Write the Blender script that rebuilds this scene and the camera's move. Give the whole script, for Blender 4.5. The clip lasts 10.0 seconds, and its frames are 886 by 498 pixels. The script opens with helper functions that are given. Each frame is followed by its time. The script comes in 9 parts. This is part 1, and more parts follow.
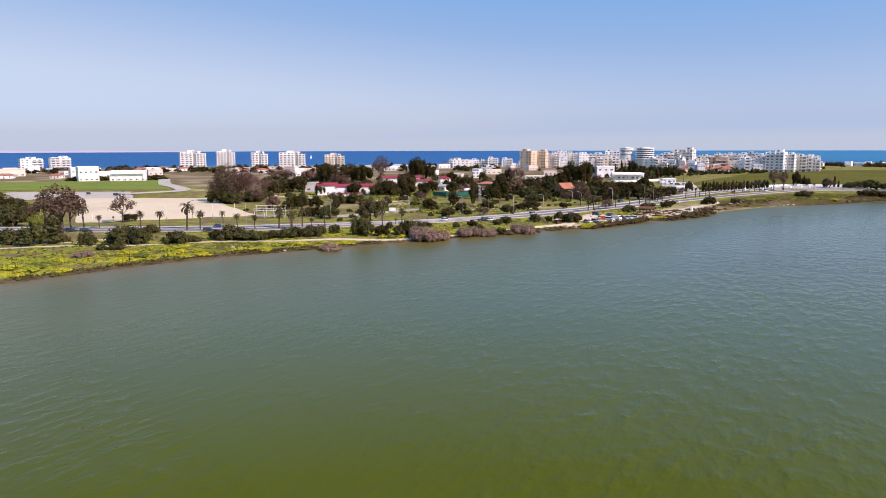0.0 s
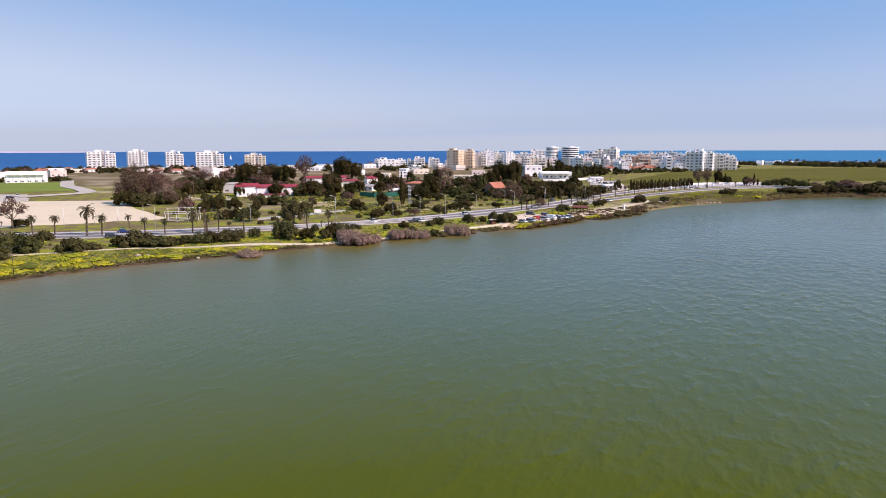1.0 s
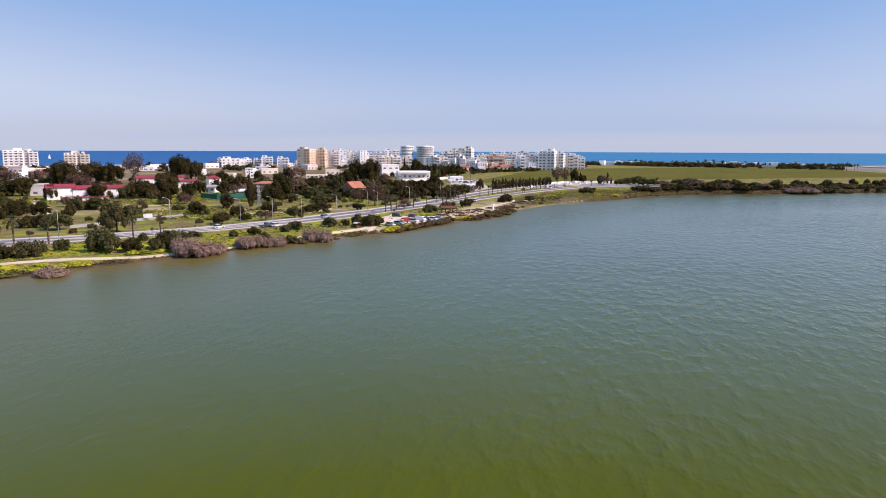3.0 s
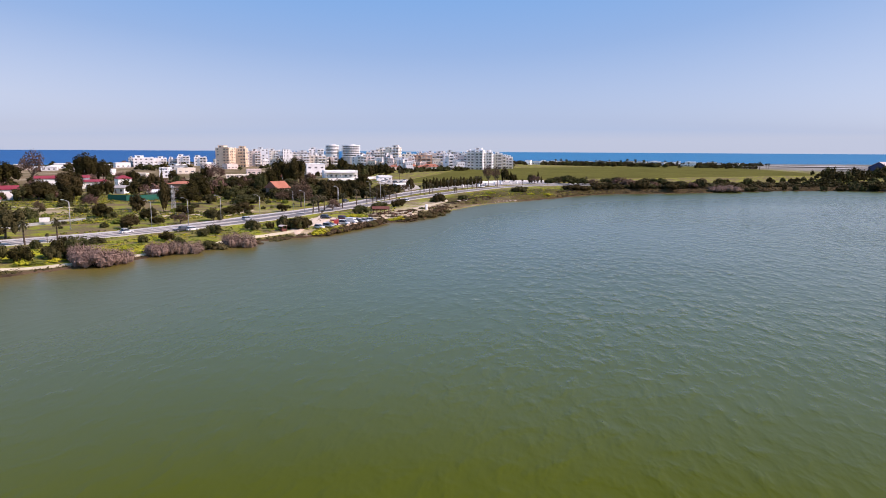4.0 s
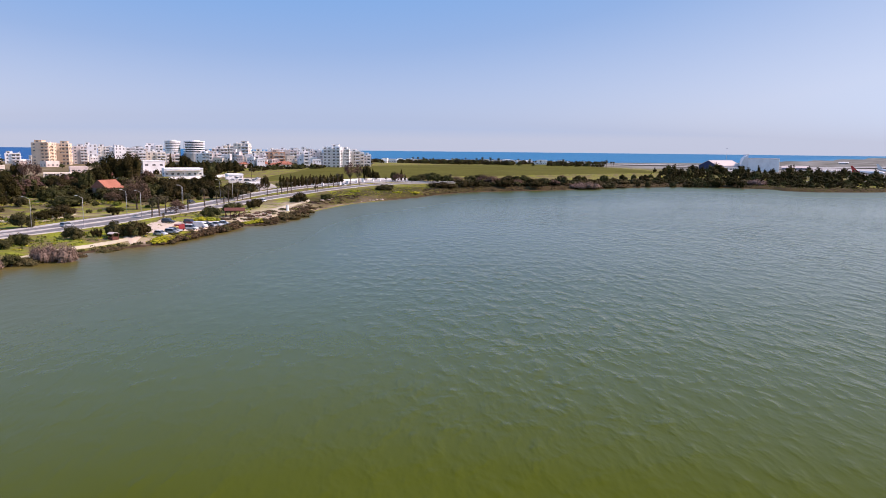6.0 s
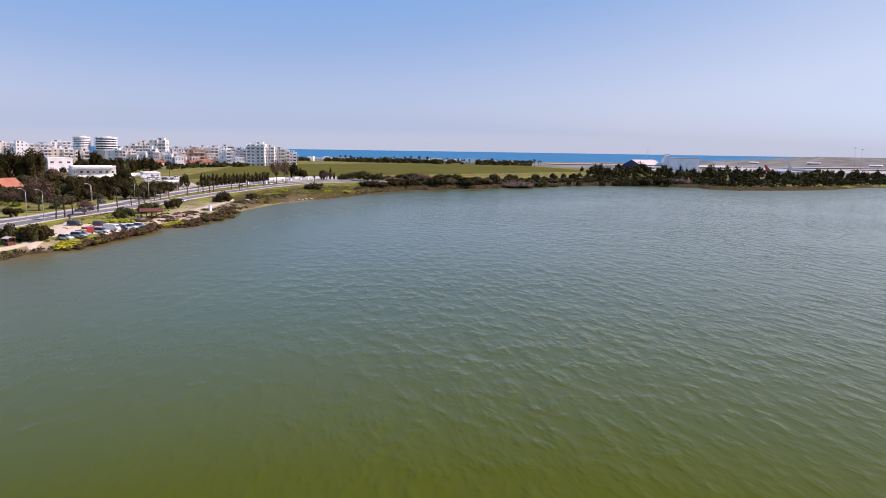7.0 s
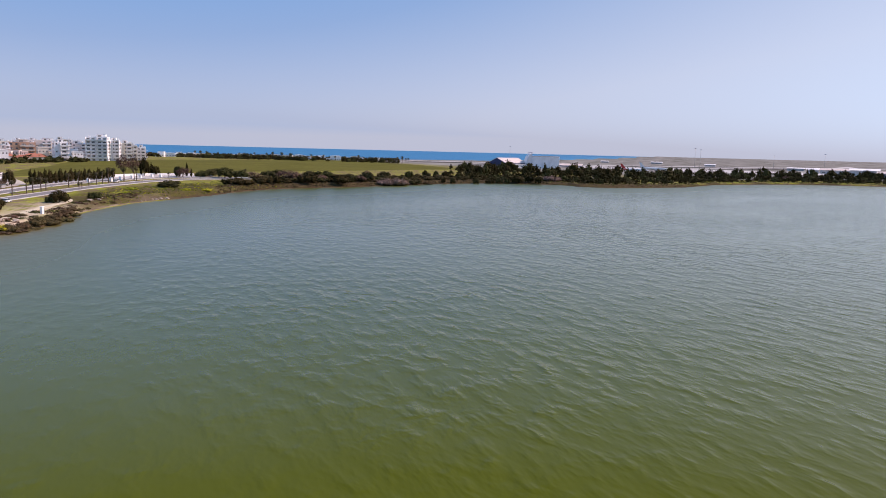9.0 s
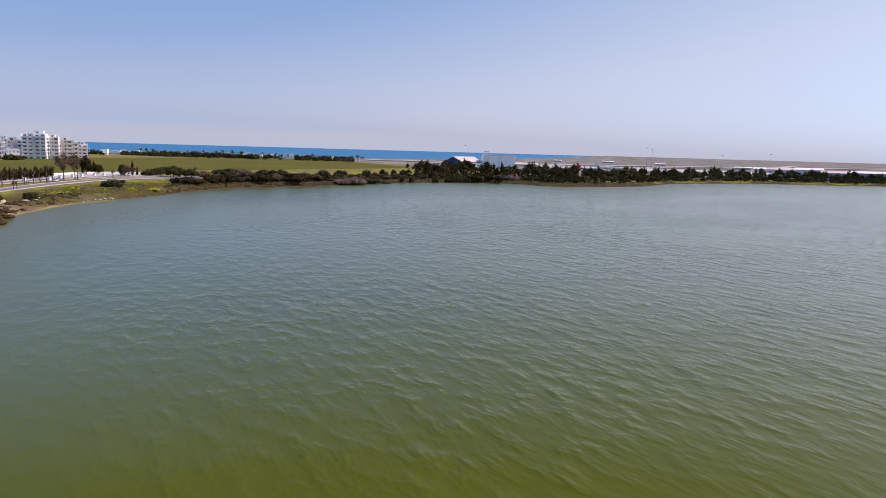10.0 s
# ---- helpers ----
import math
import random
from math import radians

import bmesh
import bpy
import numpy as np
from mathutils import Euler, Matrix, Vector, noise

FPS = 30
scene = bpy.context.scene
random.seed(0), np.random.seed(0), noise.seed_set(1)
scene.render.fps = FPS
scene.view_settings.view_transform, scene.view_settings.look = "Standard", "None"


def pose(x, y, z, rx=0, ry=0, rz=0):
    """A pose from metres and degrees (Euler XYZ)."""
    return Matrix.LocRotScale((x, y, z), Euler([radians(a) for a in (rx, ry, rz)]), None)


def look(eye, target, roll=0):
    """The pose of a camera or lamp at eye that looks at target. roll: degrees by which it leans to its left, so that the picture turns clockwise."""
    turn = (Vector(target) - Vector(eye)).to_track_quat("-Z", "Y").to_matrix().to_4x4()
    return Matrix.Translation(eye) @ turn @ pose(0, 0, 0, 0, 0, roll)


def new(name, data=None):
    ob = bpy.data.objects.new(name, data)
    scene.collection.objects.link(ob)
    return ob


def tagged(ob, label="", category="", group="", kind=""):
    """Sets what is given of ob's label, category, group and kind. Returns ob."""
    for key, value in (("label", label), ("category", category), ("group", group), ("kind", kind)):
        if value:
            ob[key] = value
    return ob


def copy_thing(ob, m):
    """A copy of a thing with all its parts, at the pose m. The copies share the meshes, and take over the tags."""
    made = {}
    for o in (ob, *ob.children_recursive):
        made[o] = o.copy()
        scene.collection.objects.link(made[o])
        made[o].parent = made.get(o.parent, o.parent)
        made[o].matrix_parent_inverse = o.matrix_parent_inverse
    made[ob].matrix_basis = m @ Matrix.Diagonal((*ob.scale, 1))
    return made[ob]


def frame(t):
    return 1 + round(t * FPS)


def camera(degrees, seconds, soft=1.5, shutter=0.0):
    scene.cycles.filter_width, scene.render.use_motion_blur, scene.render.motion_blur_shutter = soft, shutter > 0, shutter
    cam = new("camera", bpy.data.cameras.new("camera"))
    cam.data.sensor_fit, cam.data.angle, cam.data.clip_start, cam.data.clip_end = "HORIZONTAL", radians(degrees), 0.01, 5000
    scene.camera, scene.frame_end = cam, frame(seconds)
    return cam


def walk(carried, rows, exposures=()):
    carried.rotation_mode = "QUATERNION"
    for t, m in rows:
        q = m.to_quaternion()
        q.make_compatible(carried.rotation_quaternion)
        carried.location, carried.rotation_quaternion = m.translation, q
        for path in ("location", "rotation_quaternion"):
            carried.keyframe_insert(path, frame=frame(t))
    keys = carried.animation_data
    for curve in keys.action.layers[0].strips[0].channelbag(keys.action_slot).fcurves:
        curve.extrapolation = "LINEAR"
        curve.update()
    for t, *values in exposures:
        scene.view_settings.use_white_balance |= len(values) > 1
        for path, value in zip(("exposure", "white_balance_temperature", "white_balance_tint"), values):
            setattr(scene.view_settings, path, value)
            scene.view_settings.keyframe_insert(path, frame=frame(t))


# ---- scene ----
# the camera: flown low over the lake towards its shore, turning to the right
cam = camera(65.548, 10.0, soft=0.9)
PATH = [
    (0, look((0.00, -0.00, 32.00), (0.000, 98.951, 17.551), -0.131)),
    (0.5, look((-0.81, 7.31, 31.43), (4.548, 106.116, 16.984), -0.182)),
    (1, look((-1.50, 14.58, 30.86), (9.212, 112.957, 16.443), -0.143)),
    (1.5, look((-1.93, 21.80, 30.30), (14.159, 119.446, 15.924), -0.103)),
    (2, look((-2.00, 28.97, 29.76), (19.368, 125.600, 15.405), -0.023)),
    (2.5, look((-1.71, 36.10, 29.23), (24.815, 131.454, 14.912), 0.099)),
    (4, look((0.97, 57.39, 27.80), (42.637, 147.174, 13.545), 0.304)),
    (4.5, look((2.27, 64.14, 27.35), (48.702, 151.556, 13.112), 0.366)),
    (5, look((3.77, 70.66, 26.90), (54.850, 155.435, 12.660), 0.438)),
    (5.5, look((5.45, 76.88, 26.47), (60.981, 158.819, 12.218), 0.500)),
    (7, look((11.44, 93.67, 25.21), (79.372, 165.655, 10.953), 0.873)),
    (7.5, look((13.47, 98.79, 24.86), (85.190, 167.007, 10.601), 0.983)),
    (8, look((15.61, 103.74, 24.53), (90.961, 167.926, 10.300), 1.118)),
    (8.5, look((18.02, 108.54, 24.24), (96.609, 168.716, 10.036), 1.274)),
    (9, look((20.72, 113.23, 23.98), (101.682, 170.184, 9.796), 1.418)),
    (9.5, look((23.59, 117.86, 23.74), (106.470, 171.996, 9.585), 1.504)),
    (10, look((26.53, 122.46, 23.51), (111.209, 173.731, 9.347), 1.589)),
]
# the film is a little cool and pinkish
EXPOSURE = [(0.0, 0.20, 6190, 30), (6.0, 0.20, 6260, 34), (10.0, 0.07, 6370, 35)]
walk(cam, PATH, EXPOSURE)

# ---- sky and sun ----
SUN_BEARING, SUN_HEIGHT = 124.0, 43.0
world = bpy.data.worlds.new("sky")
scene.world = world
world.use_nodes = True
wt = world.node_tree
sky = wt.nodes.new("ShaderNodeTexSky")
sky.sky_type = "NISHITA"
sky.sun_disc = False
sky.sun_elevation = radians(SUN_HEIGHT)
sky.sun_rotation = radians(SUN_BEARING)
sky.altitude, sky.air_density, sky.dust_density, sky.ozone_density = 0, 1.0, 0.5, 6.0
# the haze of the coast: the bright low sky turns lavender instead of yellow
grey = wt.nodes.new("ShaderNodeRGBToBW")
wt.links.new(sky.outputs[0], grey.inputs[0])
rise = wt.nodes.new("ShaderNodeMapRange")
rise.inputs[1].default_value, rise.inputs[2].default_value = 2.5, 5.2
wt.links.new(grey.outputs[0], rise.inputs[0])
# close to the horizon the air is pale whatever its brightness: there the sky's red nears its blue
bands = wt.nodes.new("ShaderNodeSeparateColor")
wt.links.new(sky.outputs[0], bands.inputs[0])
ratio = wt.nodes.new("ShaderNodeMath")
ratio.operation = "DIVIDE"
wt.links.new(bands.outputs[0], ratio.inputs[0])
wt.links.new(bands.outputs[2], ratio.inputs[1])
low = wt.nodes.new("ShaderNodeMapRange")
low.inputs[1].default_value, low.inputs[2].default_value = 0.46, 1.05
wt.links.new(ratio.outputs[0], low.inputs[0])
pale = wt.nodes.new("ShaderNodeMath")
pale.operation = "MAXIMUM"
wt.links.new(rise.outputs[0], pale.inputs[0])
wt.links.new(low.outputs[0], pale.inputs[1])
tone = wt.nodes.new("ShaderNodeMix")
tone.data_type = "RGBA"
wt.links.new(pale.outputs[0], tone.inputs[0])
tone.inputs[6].default_value, tone.inputs[7].default_value = (1.55, 3.75, 6.2, 1), (4.35, 5.25, 5.70, 1)
glow = wt.nodes.new("ShaderNodeMapRange")
glow.inputs[1].default_value, glow.inputs[2].default_value = 3.1, 6.9
dusty = wt.nodes.new("ShaderNodeTexSky")
dusty.sky_type, dusty.sun_disc = "NISHITA", False
dusty.sun_elevation, dusty.sun_rotation = sky.sun_elevation, sky.sun_rotation
dusty.altitude, dusty.air_density, dusty.dust_density, dusty.ozone_density = 0, 1.0, 1.5, 6.0
glare = wt.nodes.new("ShaderNodeRGBToBW")
wt.links.new(dusty.outputs[0], glare.inputs[0])
wt.links.new(glare.outputs[0], glow.inputs[0])
bright = wt.nodes.new("ShaderNodeMix")
bright.data_type = "RGBA"
wt.links.new(glow.outputs[0], bright.inputs[0])
wt.links.new(tone.outputs[2], bright.inputs[6])
bright.inputs[7].default_value = (5.75, 7.75, 8.6, 1)
hazy = wt.nodes.new("ShaderNodeMix")
hazy.data_type = "RGBA"
hazy.inputs[0].default_value = 0.92
wt.links.new(sky.outputs[0], hazy.inputs[6])
wt.links.new(bright.outputs[2], hazy.inputs[7])
wt.links.new(hazy.outputs[2], wt.nodes["Background"].inputs[0])
wt.nodes["Background"].inputs[1].default_value = 0.10
sun = new("sun", bpy.data.lights.new("sun", "SUN"))
sun.data.energy, sun.data.angle, sun.data.color = 5.0, radians(0.55), (1.0, 0.84, 0.68)
_b, _h = radians(SUN_BEARING), radians(SUN_HEIGHT)
sun.matrix_world = look((0, 0, 500), (-math.sin(_b) * math.cos(_h), -math.cos(_b) * math.cos(_h), 500 - math.sin(_h)))

# ---- materials ----


class Nodes:
    """A small builder for node materials."""

    def __init__(self, name):
        self.m = bpy.data.materials.new(name)
        self.m.use_nodes = True
        self.t = self.m.node_tree
        self.bsdf = self.t.nodes["Principled BSDF"]

    def add(self, kind, **given):
        n = self.t.nodes.new("ShaderNode" + kind)
        for key, value in given.items():
            n.inputs[key].default_value = value
        return n

    def link(self, a, b):
        self.t.links.new(a, b)

    def mix(self, fac, a, b, blend="MIX"):
        n = self.t.nodes.new("ShaderNodeMix")
        n.data_type, n.blend_type = "RGBA", blend
        for i, v in ((0, fac), (6, a), (7, b)):
            if isinstance(v, bpy.types.NodeSocket):
                self.link(v, n.inputs[i])
            else:
                n.inputs[i].default_value = (*v, 1) if isinstance(v, tuple) else v
        return n.outputs[2]

    def ramp(self, fac, lo, hi):
        n = self.t.nodes.new("ShaderNodeMapRange")
        self.link(fac, n.inputs[0])
        n.inputs[1].default_value, n.inputs[2].default_value = lo, hi
        return n.outputs[0]

    def math(self, op, a, b=0.0):
        n = self.t.nodes.new("ShaderNodeMath")
        n.operation = op
        for i, v in ((0, a), (1, b)):
            if isinstance(v, bpy.types.NodeSocket):
                self.link(v, n.inputs[i])
            else:
                n.inputs[i].default_value = v
        return n.outputs[0]

    def place(self, scale=(1, 1, 1), turn=0.0):
        p = self.t.nodes.new("ShaderNodeNewGeometry")
        mp = self.t.nodes.new("ShaderNodeMapping")
        self.link(p.outputs["Position"], mp.inputs[0])
        mp.vector_type = "TEXTURE"
        mp.inputs["Scale"].default_value = scale
        mp.inputs["Rotation"].default_value = (0, 0, radians(turn))
        return mp.outputs[0]

    def noise(self, scale, detail=4.0, where=None, rough=0.55):
        n = self.add("TexNoise", Scale=scale, Detail=detail, Roughness=rough)
        self.link(where if where is not None else self.place(), n.inputs["Vector"])
        return n.outputs[0]

    def attr(self, name):
        n = self.t.nodes.new("ShaderNodeAttribute")
        n.attribute_name = name
        return n.outputs["Fac"]

    def bump(self, height, strength, distance):
        n = self.add("Bump", Strength=strength, Distance=distance)
        self.link(height, n.inputs["Height"])
        self.link(n.outputs[0], self.bsdf.inputs["Normal"])
        return n


def surface(name, c1, c2, grain=1.5, patch=0.12, rough=0.85, metal=0.0, bump=0.0, spread=0.25, spec=0.25):
    """A matt or glossy surface with grain, larger stains and a slight change from thing to thing."""
    n = Nodes(name)
    fine, broad = n.noise(grain, 5), n.noise(patch, 3)
    col = n.mix(n.ramp(fine, 0.3, 0.7), c1, c2)
    dirt = tuple(0.72 * a for a in c1)
    col = n.mix(n.math("MULTIPLY", n.ramp(broad, 0.45, 0.75), 0.55), col, dirt)
    if spread:
        info = n.t.nodes.new("ShaderNodeObjectInfo")
        hsv = n.add("HueSaturation")
        n.link(col, hsv.inputs["Color"])
        n.link(n.math("ADD", n.math("MULTIPLY", info.outputs["Random"], spread), 1 - spread / 2), hsv.inputs["Value"])
        col = hsv.outputs[0]
    n.link(col, n.bsdf.inputs["Base Color"])
    n.bsdf.inputs["Roughness"].default_value = rough
    n.bsdf.inputs["Metallic"].default_value = metal
    n.bsdf.inputs["Specular IOR Level"].default_value = spec
    if bump:
        n.bump(fine, 0.6, bump)
    return n.m


def leafage(name, c1, c2, c3, spread=0.5):
    """Foliage: each leaf clump differs, and each plant differs."""
    n = Nodes(name)
    geo = n.t.nodes.new("ShaderNodeNewGeometry")
    info = n.t.nodes.new("ShaderNodeObjectInfo")
    col = n.mix(geo.outputs["Random Per Island"], c1, c2)
    col = n.mix(n.ramp(info.outputs["Random"], 0.35, 1.0), col, c3)
    hsv = n.add("HueSaturation")
    n.link(col, hsv.inputs["Color"])
    n.link(n.math("ADD", n.math("MULTIPLY", n.noise(0.8, 2), spread), 1 - spread / 2), hsv.inputs["Value"])
    n.link(hsv.outputs[0], n.bsdf.inputs["Base Color"])
    n.bsdf.inputs["Roughness"].default_value = 0.85
    n.bsdf.inputs["Specular IOR Level"].default_value = 0.04
    return n.m


def lake_material():
    n = Nodes("lake_water")
    cloud = n.noise(0.012, 3)
    col = n.mix(n.ramp(cloud, 0.3, 0.7), (0.064, 0.079, 0.0001), (0.055, 0.070, 0.0002))
    col = n.mix(n.attr("shallow_or_haze"), col, (0.17, 0.115, 0.035))
    n.link(col, n.bsdf.inputs["Base Color"])
    n.link(n.math("ADD", n.math("MULTIPLY", n.attr("edge"), 0.16), 0.16), n.bsdf.inputs["Roughness"])
    n.bsdf.inputs["IOR"].default_value = 1.33
    slant = n.add("LayerWeight", Blend=0.5)
    gloss = n.ramp(slant.outputs["Facing"], 0.56, 0.92)
    n.link(n.math("ADD", n.math("MULTIPLY", gloss, 0.60), 0.05), n.bsdf.inputs["Specular IOR Level"])
    n.bsdf.inputs["Coat Weight"].default_value = 0.2
    n.bsdf.inputs["Coat Roughness"].default_value = 0.5
    n.bsdf.inputs["Coat IOR"].default_value = 1.3
    # wind waves: short-crested, a few metres apart, with finer ripples riding on them
    warp = n.t.nodes.new("ShaderNodeVectorMath")
    warp.operation = "MULTIPLY_ADD"
    drift = n.add("TexNoise", Scale=0.12, Detail=2.0)
    n.link(n.place(), drift.inputs["Vector"])
    n.link(drift.outputs["Color"], warp.inputs[0])
    warp.inputs[1].default_value = (1.8, 1.8, 0.0)
    n.link(n.place((1, 2.0, 1), -31), warp.inputs[2])
    w1 = n.noise(0.50, 2.5, warp.outputs[0], 0.45)
    w2 = n.noise(1.1, 3, n.place((1, 2.2, 1), -42), 0.5)
    w3 = n.noise(0.16, 1, n.place((1, 1.8, 1), -18), 0.4)
    crest = n.math("POWER", n.ramp(w1, 0.22, 0.82), 2.0)
    gust = n.ramp(n.noise(0.016, 4), 0.36, 0.66)
    tall = n.math("ADD", n.math("MULTIPLY", crest, 0.62), n.math("MULTIPLY", w2, 0.09))
    tall = n.math("ADD", tall, n.math("MULTIPLY", w3, 0.5))
    tall = n.math("MULTIPLY", tall, n.math("ADD", n.math("MULTIPLY", gust, 0.6), 0.45))
    tall = n.math("MULTIPLY", tall, n.math("SUBTRACT", 1.0, n.math("MULTIPLY", n.attr("calm"), 0.62)))
    n.bump(tall, 1.0, 0.46)
    return n.m


def sea_material():
    n = Nodes("sea_water")
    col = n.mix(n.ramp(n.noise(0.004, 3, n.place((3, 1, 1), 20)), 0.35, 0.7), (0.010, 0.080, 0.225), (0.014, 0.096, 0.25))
    # paler blue for coastal shallows, and as painted distance haze in the east
    col = n.mix(n.attr("shallow_or_haze"), col, (0.024, 0.175, 0.31))
    n.link(col, n.bsdf.inputs["Base Color"])
    n.bsdf.inputs["Roughness"].default_value = 0.6
    n.bsdf.inputs["Specular IOR Level"].default_value = 0.2
    n.bump(n.noise(0.25, 4), 0.7, 1.2)
    return n.m


def ground_material():
    n = Nodes("ground_cover")
    fine, mid, broad = n.noise(1.1, 6, None, 0.65), n.noise(0.16, 4), n.noise(0.03, 3)
    grass = n.mix(n.ramp(fine, 0.3, 0.7), (0.140, 0.165, 0.014), (0.310, 0.325, 0.036))
    dry = n.mix(n.ramp(fine, 0.3, 0.7), (0.125, 0.095, 0.048), (0.20, 0.155, 0.082))
    col = n.mix(n.ramp(n.math("ADD", mid, n.math("MULTIPLY", n.attr("dry"), 0.5)), 0.56, 0.72), grass, dry)
    col = n.mix(n.math("MULTIPLY", n.ramp(broad, 0.45, 0.65), 0.3), col, (0.07, 0.085, 0.025))
    spots = n.math("ADD", n.math("MULTIPLY", fine, 0.55), n.math("MULTIPLY", mid, 0.75))
    yellow = n.ramp(n.math("ADD", spots, n.math("SUBTRACT", n.math("MULTIPLY", n.attr("flowers"), 0.40), 0.42)), 0.5, 0.68)
    col = n.mix(yellow, col, n.mix(n.ramp(fine, 0.35, 0.65), (0.26, 0.26, 0.016), (0.42, 0.385, 0.016)))
    col = n.mix(n.attr("bare"), col, n.mix(n.ramp(fine, 0.3, 0.7), (0.42, 0.33, 0.23), (0.56, 0.46, 0.34)))
    col = n.mix(n.attr("wet"), col, n.mix(n.ramp(mid, 0.4, 0.6), (0.05, 0.033, 0.020), (0.115, 0.078, 0.044)))
    col = n.mix(n.attr("heath"), col, n.mix(n.ramp(n.math("ADD", n.math("MULTIPLY", fine, 0.5), n.math("MULTIPLY", mid, 0.5)), 0.38, 0.62), (0.034, 0.022, 0.014), (0.085, 0.066, 0.026)))
    # far dry land in streaks, greyed by distance haze painted into its colour
    streaks = n.noise(0.02, 4, n.place((4, 1, 1), 25))
    col = n.mix(n.attr("steppe_haze"), col, n.mix(n.ramp(streaks, 0.35, 0.65), (0.115, 0.115, 0.098), (0.24, 0.235, 0.215)))
    n.link(col, n.bsdf.inputs["Base Color"])
    n.bsdf.inputs["Roughness"].default_value = 0.95
    n.bsdf.inputs["Specular IOR Level"].default_value = 0.03
    n.bump(fine, 0.8, 0.35)
    return n.m


def window_material():
    """Dark window glass, some panes with pale curtains or lowered shutters behind them."""
    n = Nodes("window_glass")
    info = n.t.nodes.new("ShaderNodeObjectInfo")
    lot = info.outputs["Random"]
    col = n.mix(n.ramp(lot, 0.45, 0.62), (0.095, 0.095, 0.10), (0.20, 0.19, 0.18))
    col = n.mix(n.ramp(lot, 0.80, 0.86), col, (0.42, 0.39, 0.35))
    col = n.mix(n.ramp(n.noise(0.9, 2), 0.4, 0.7), col, (0.13, 0.125, 0.125))
    n.link(col, n.bsdf.inputs["Base Color"])
    n.bsdf.inputs["Roughness"].default_value = 0.2
    n.bsdf.inputs["Specular IOR Level"].default_value = 0.6
    return n.m


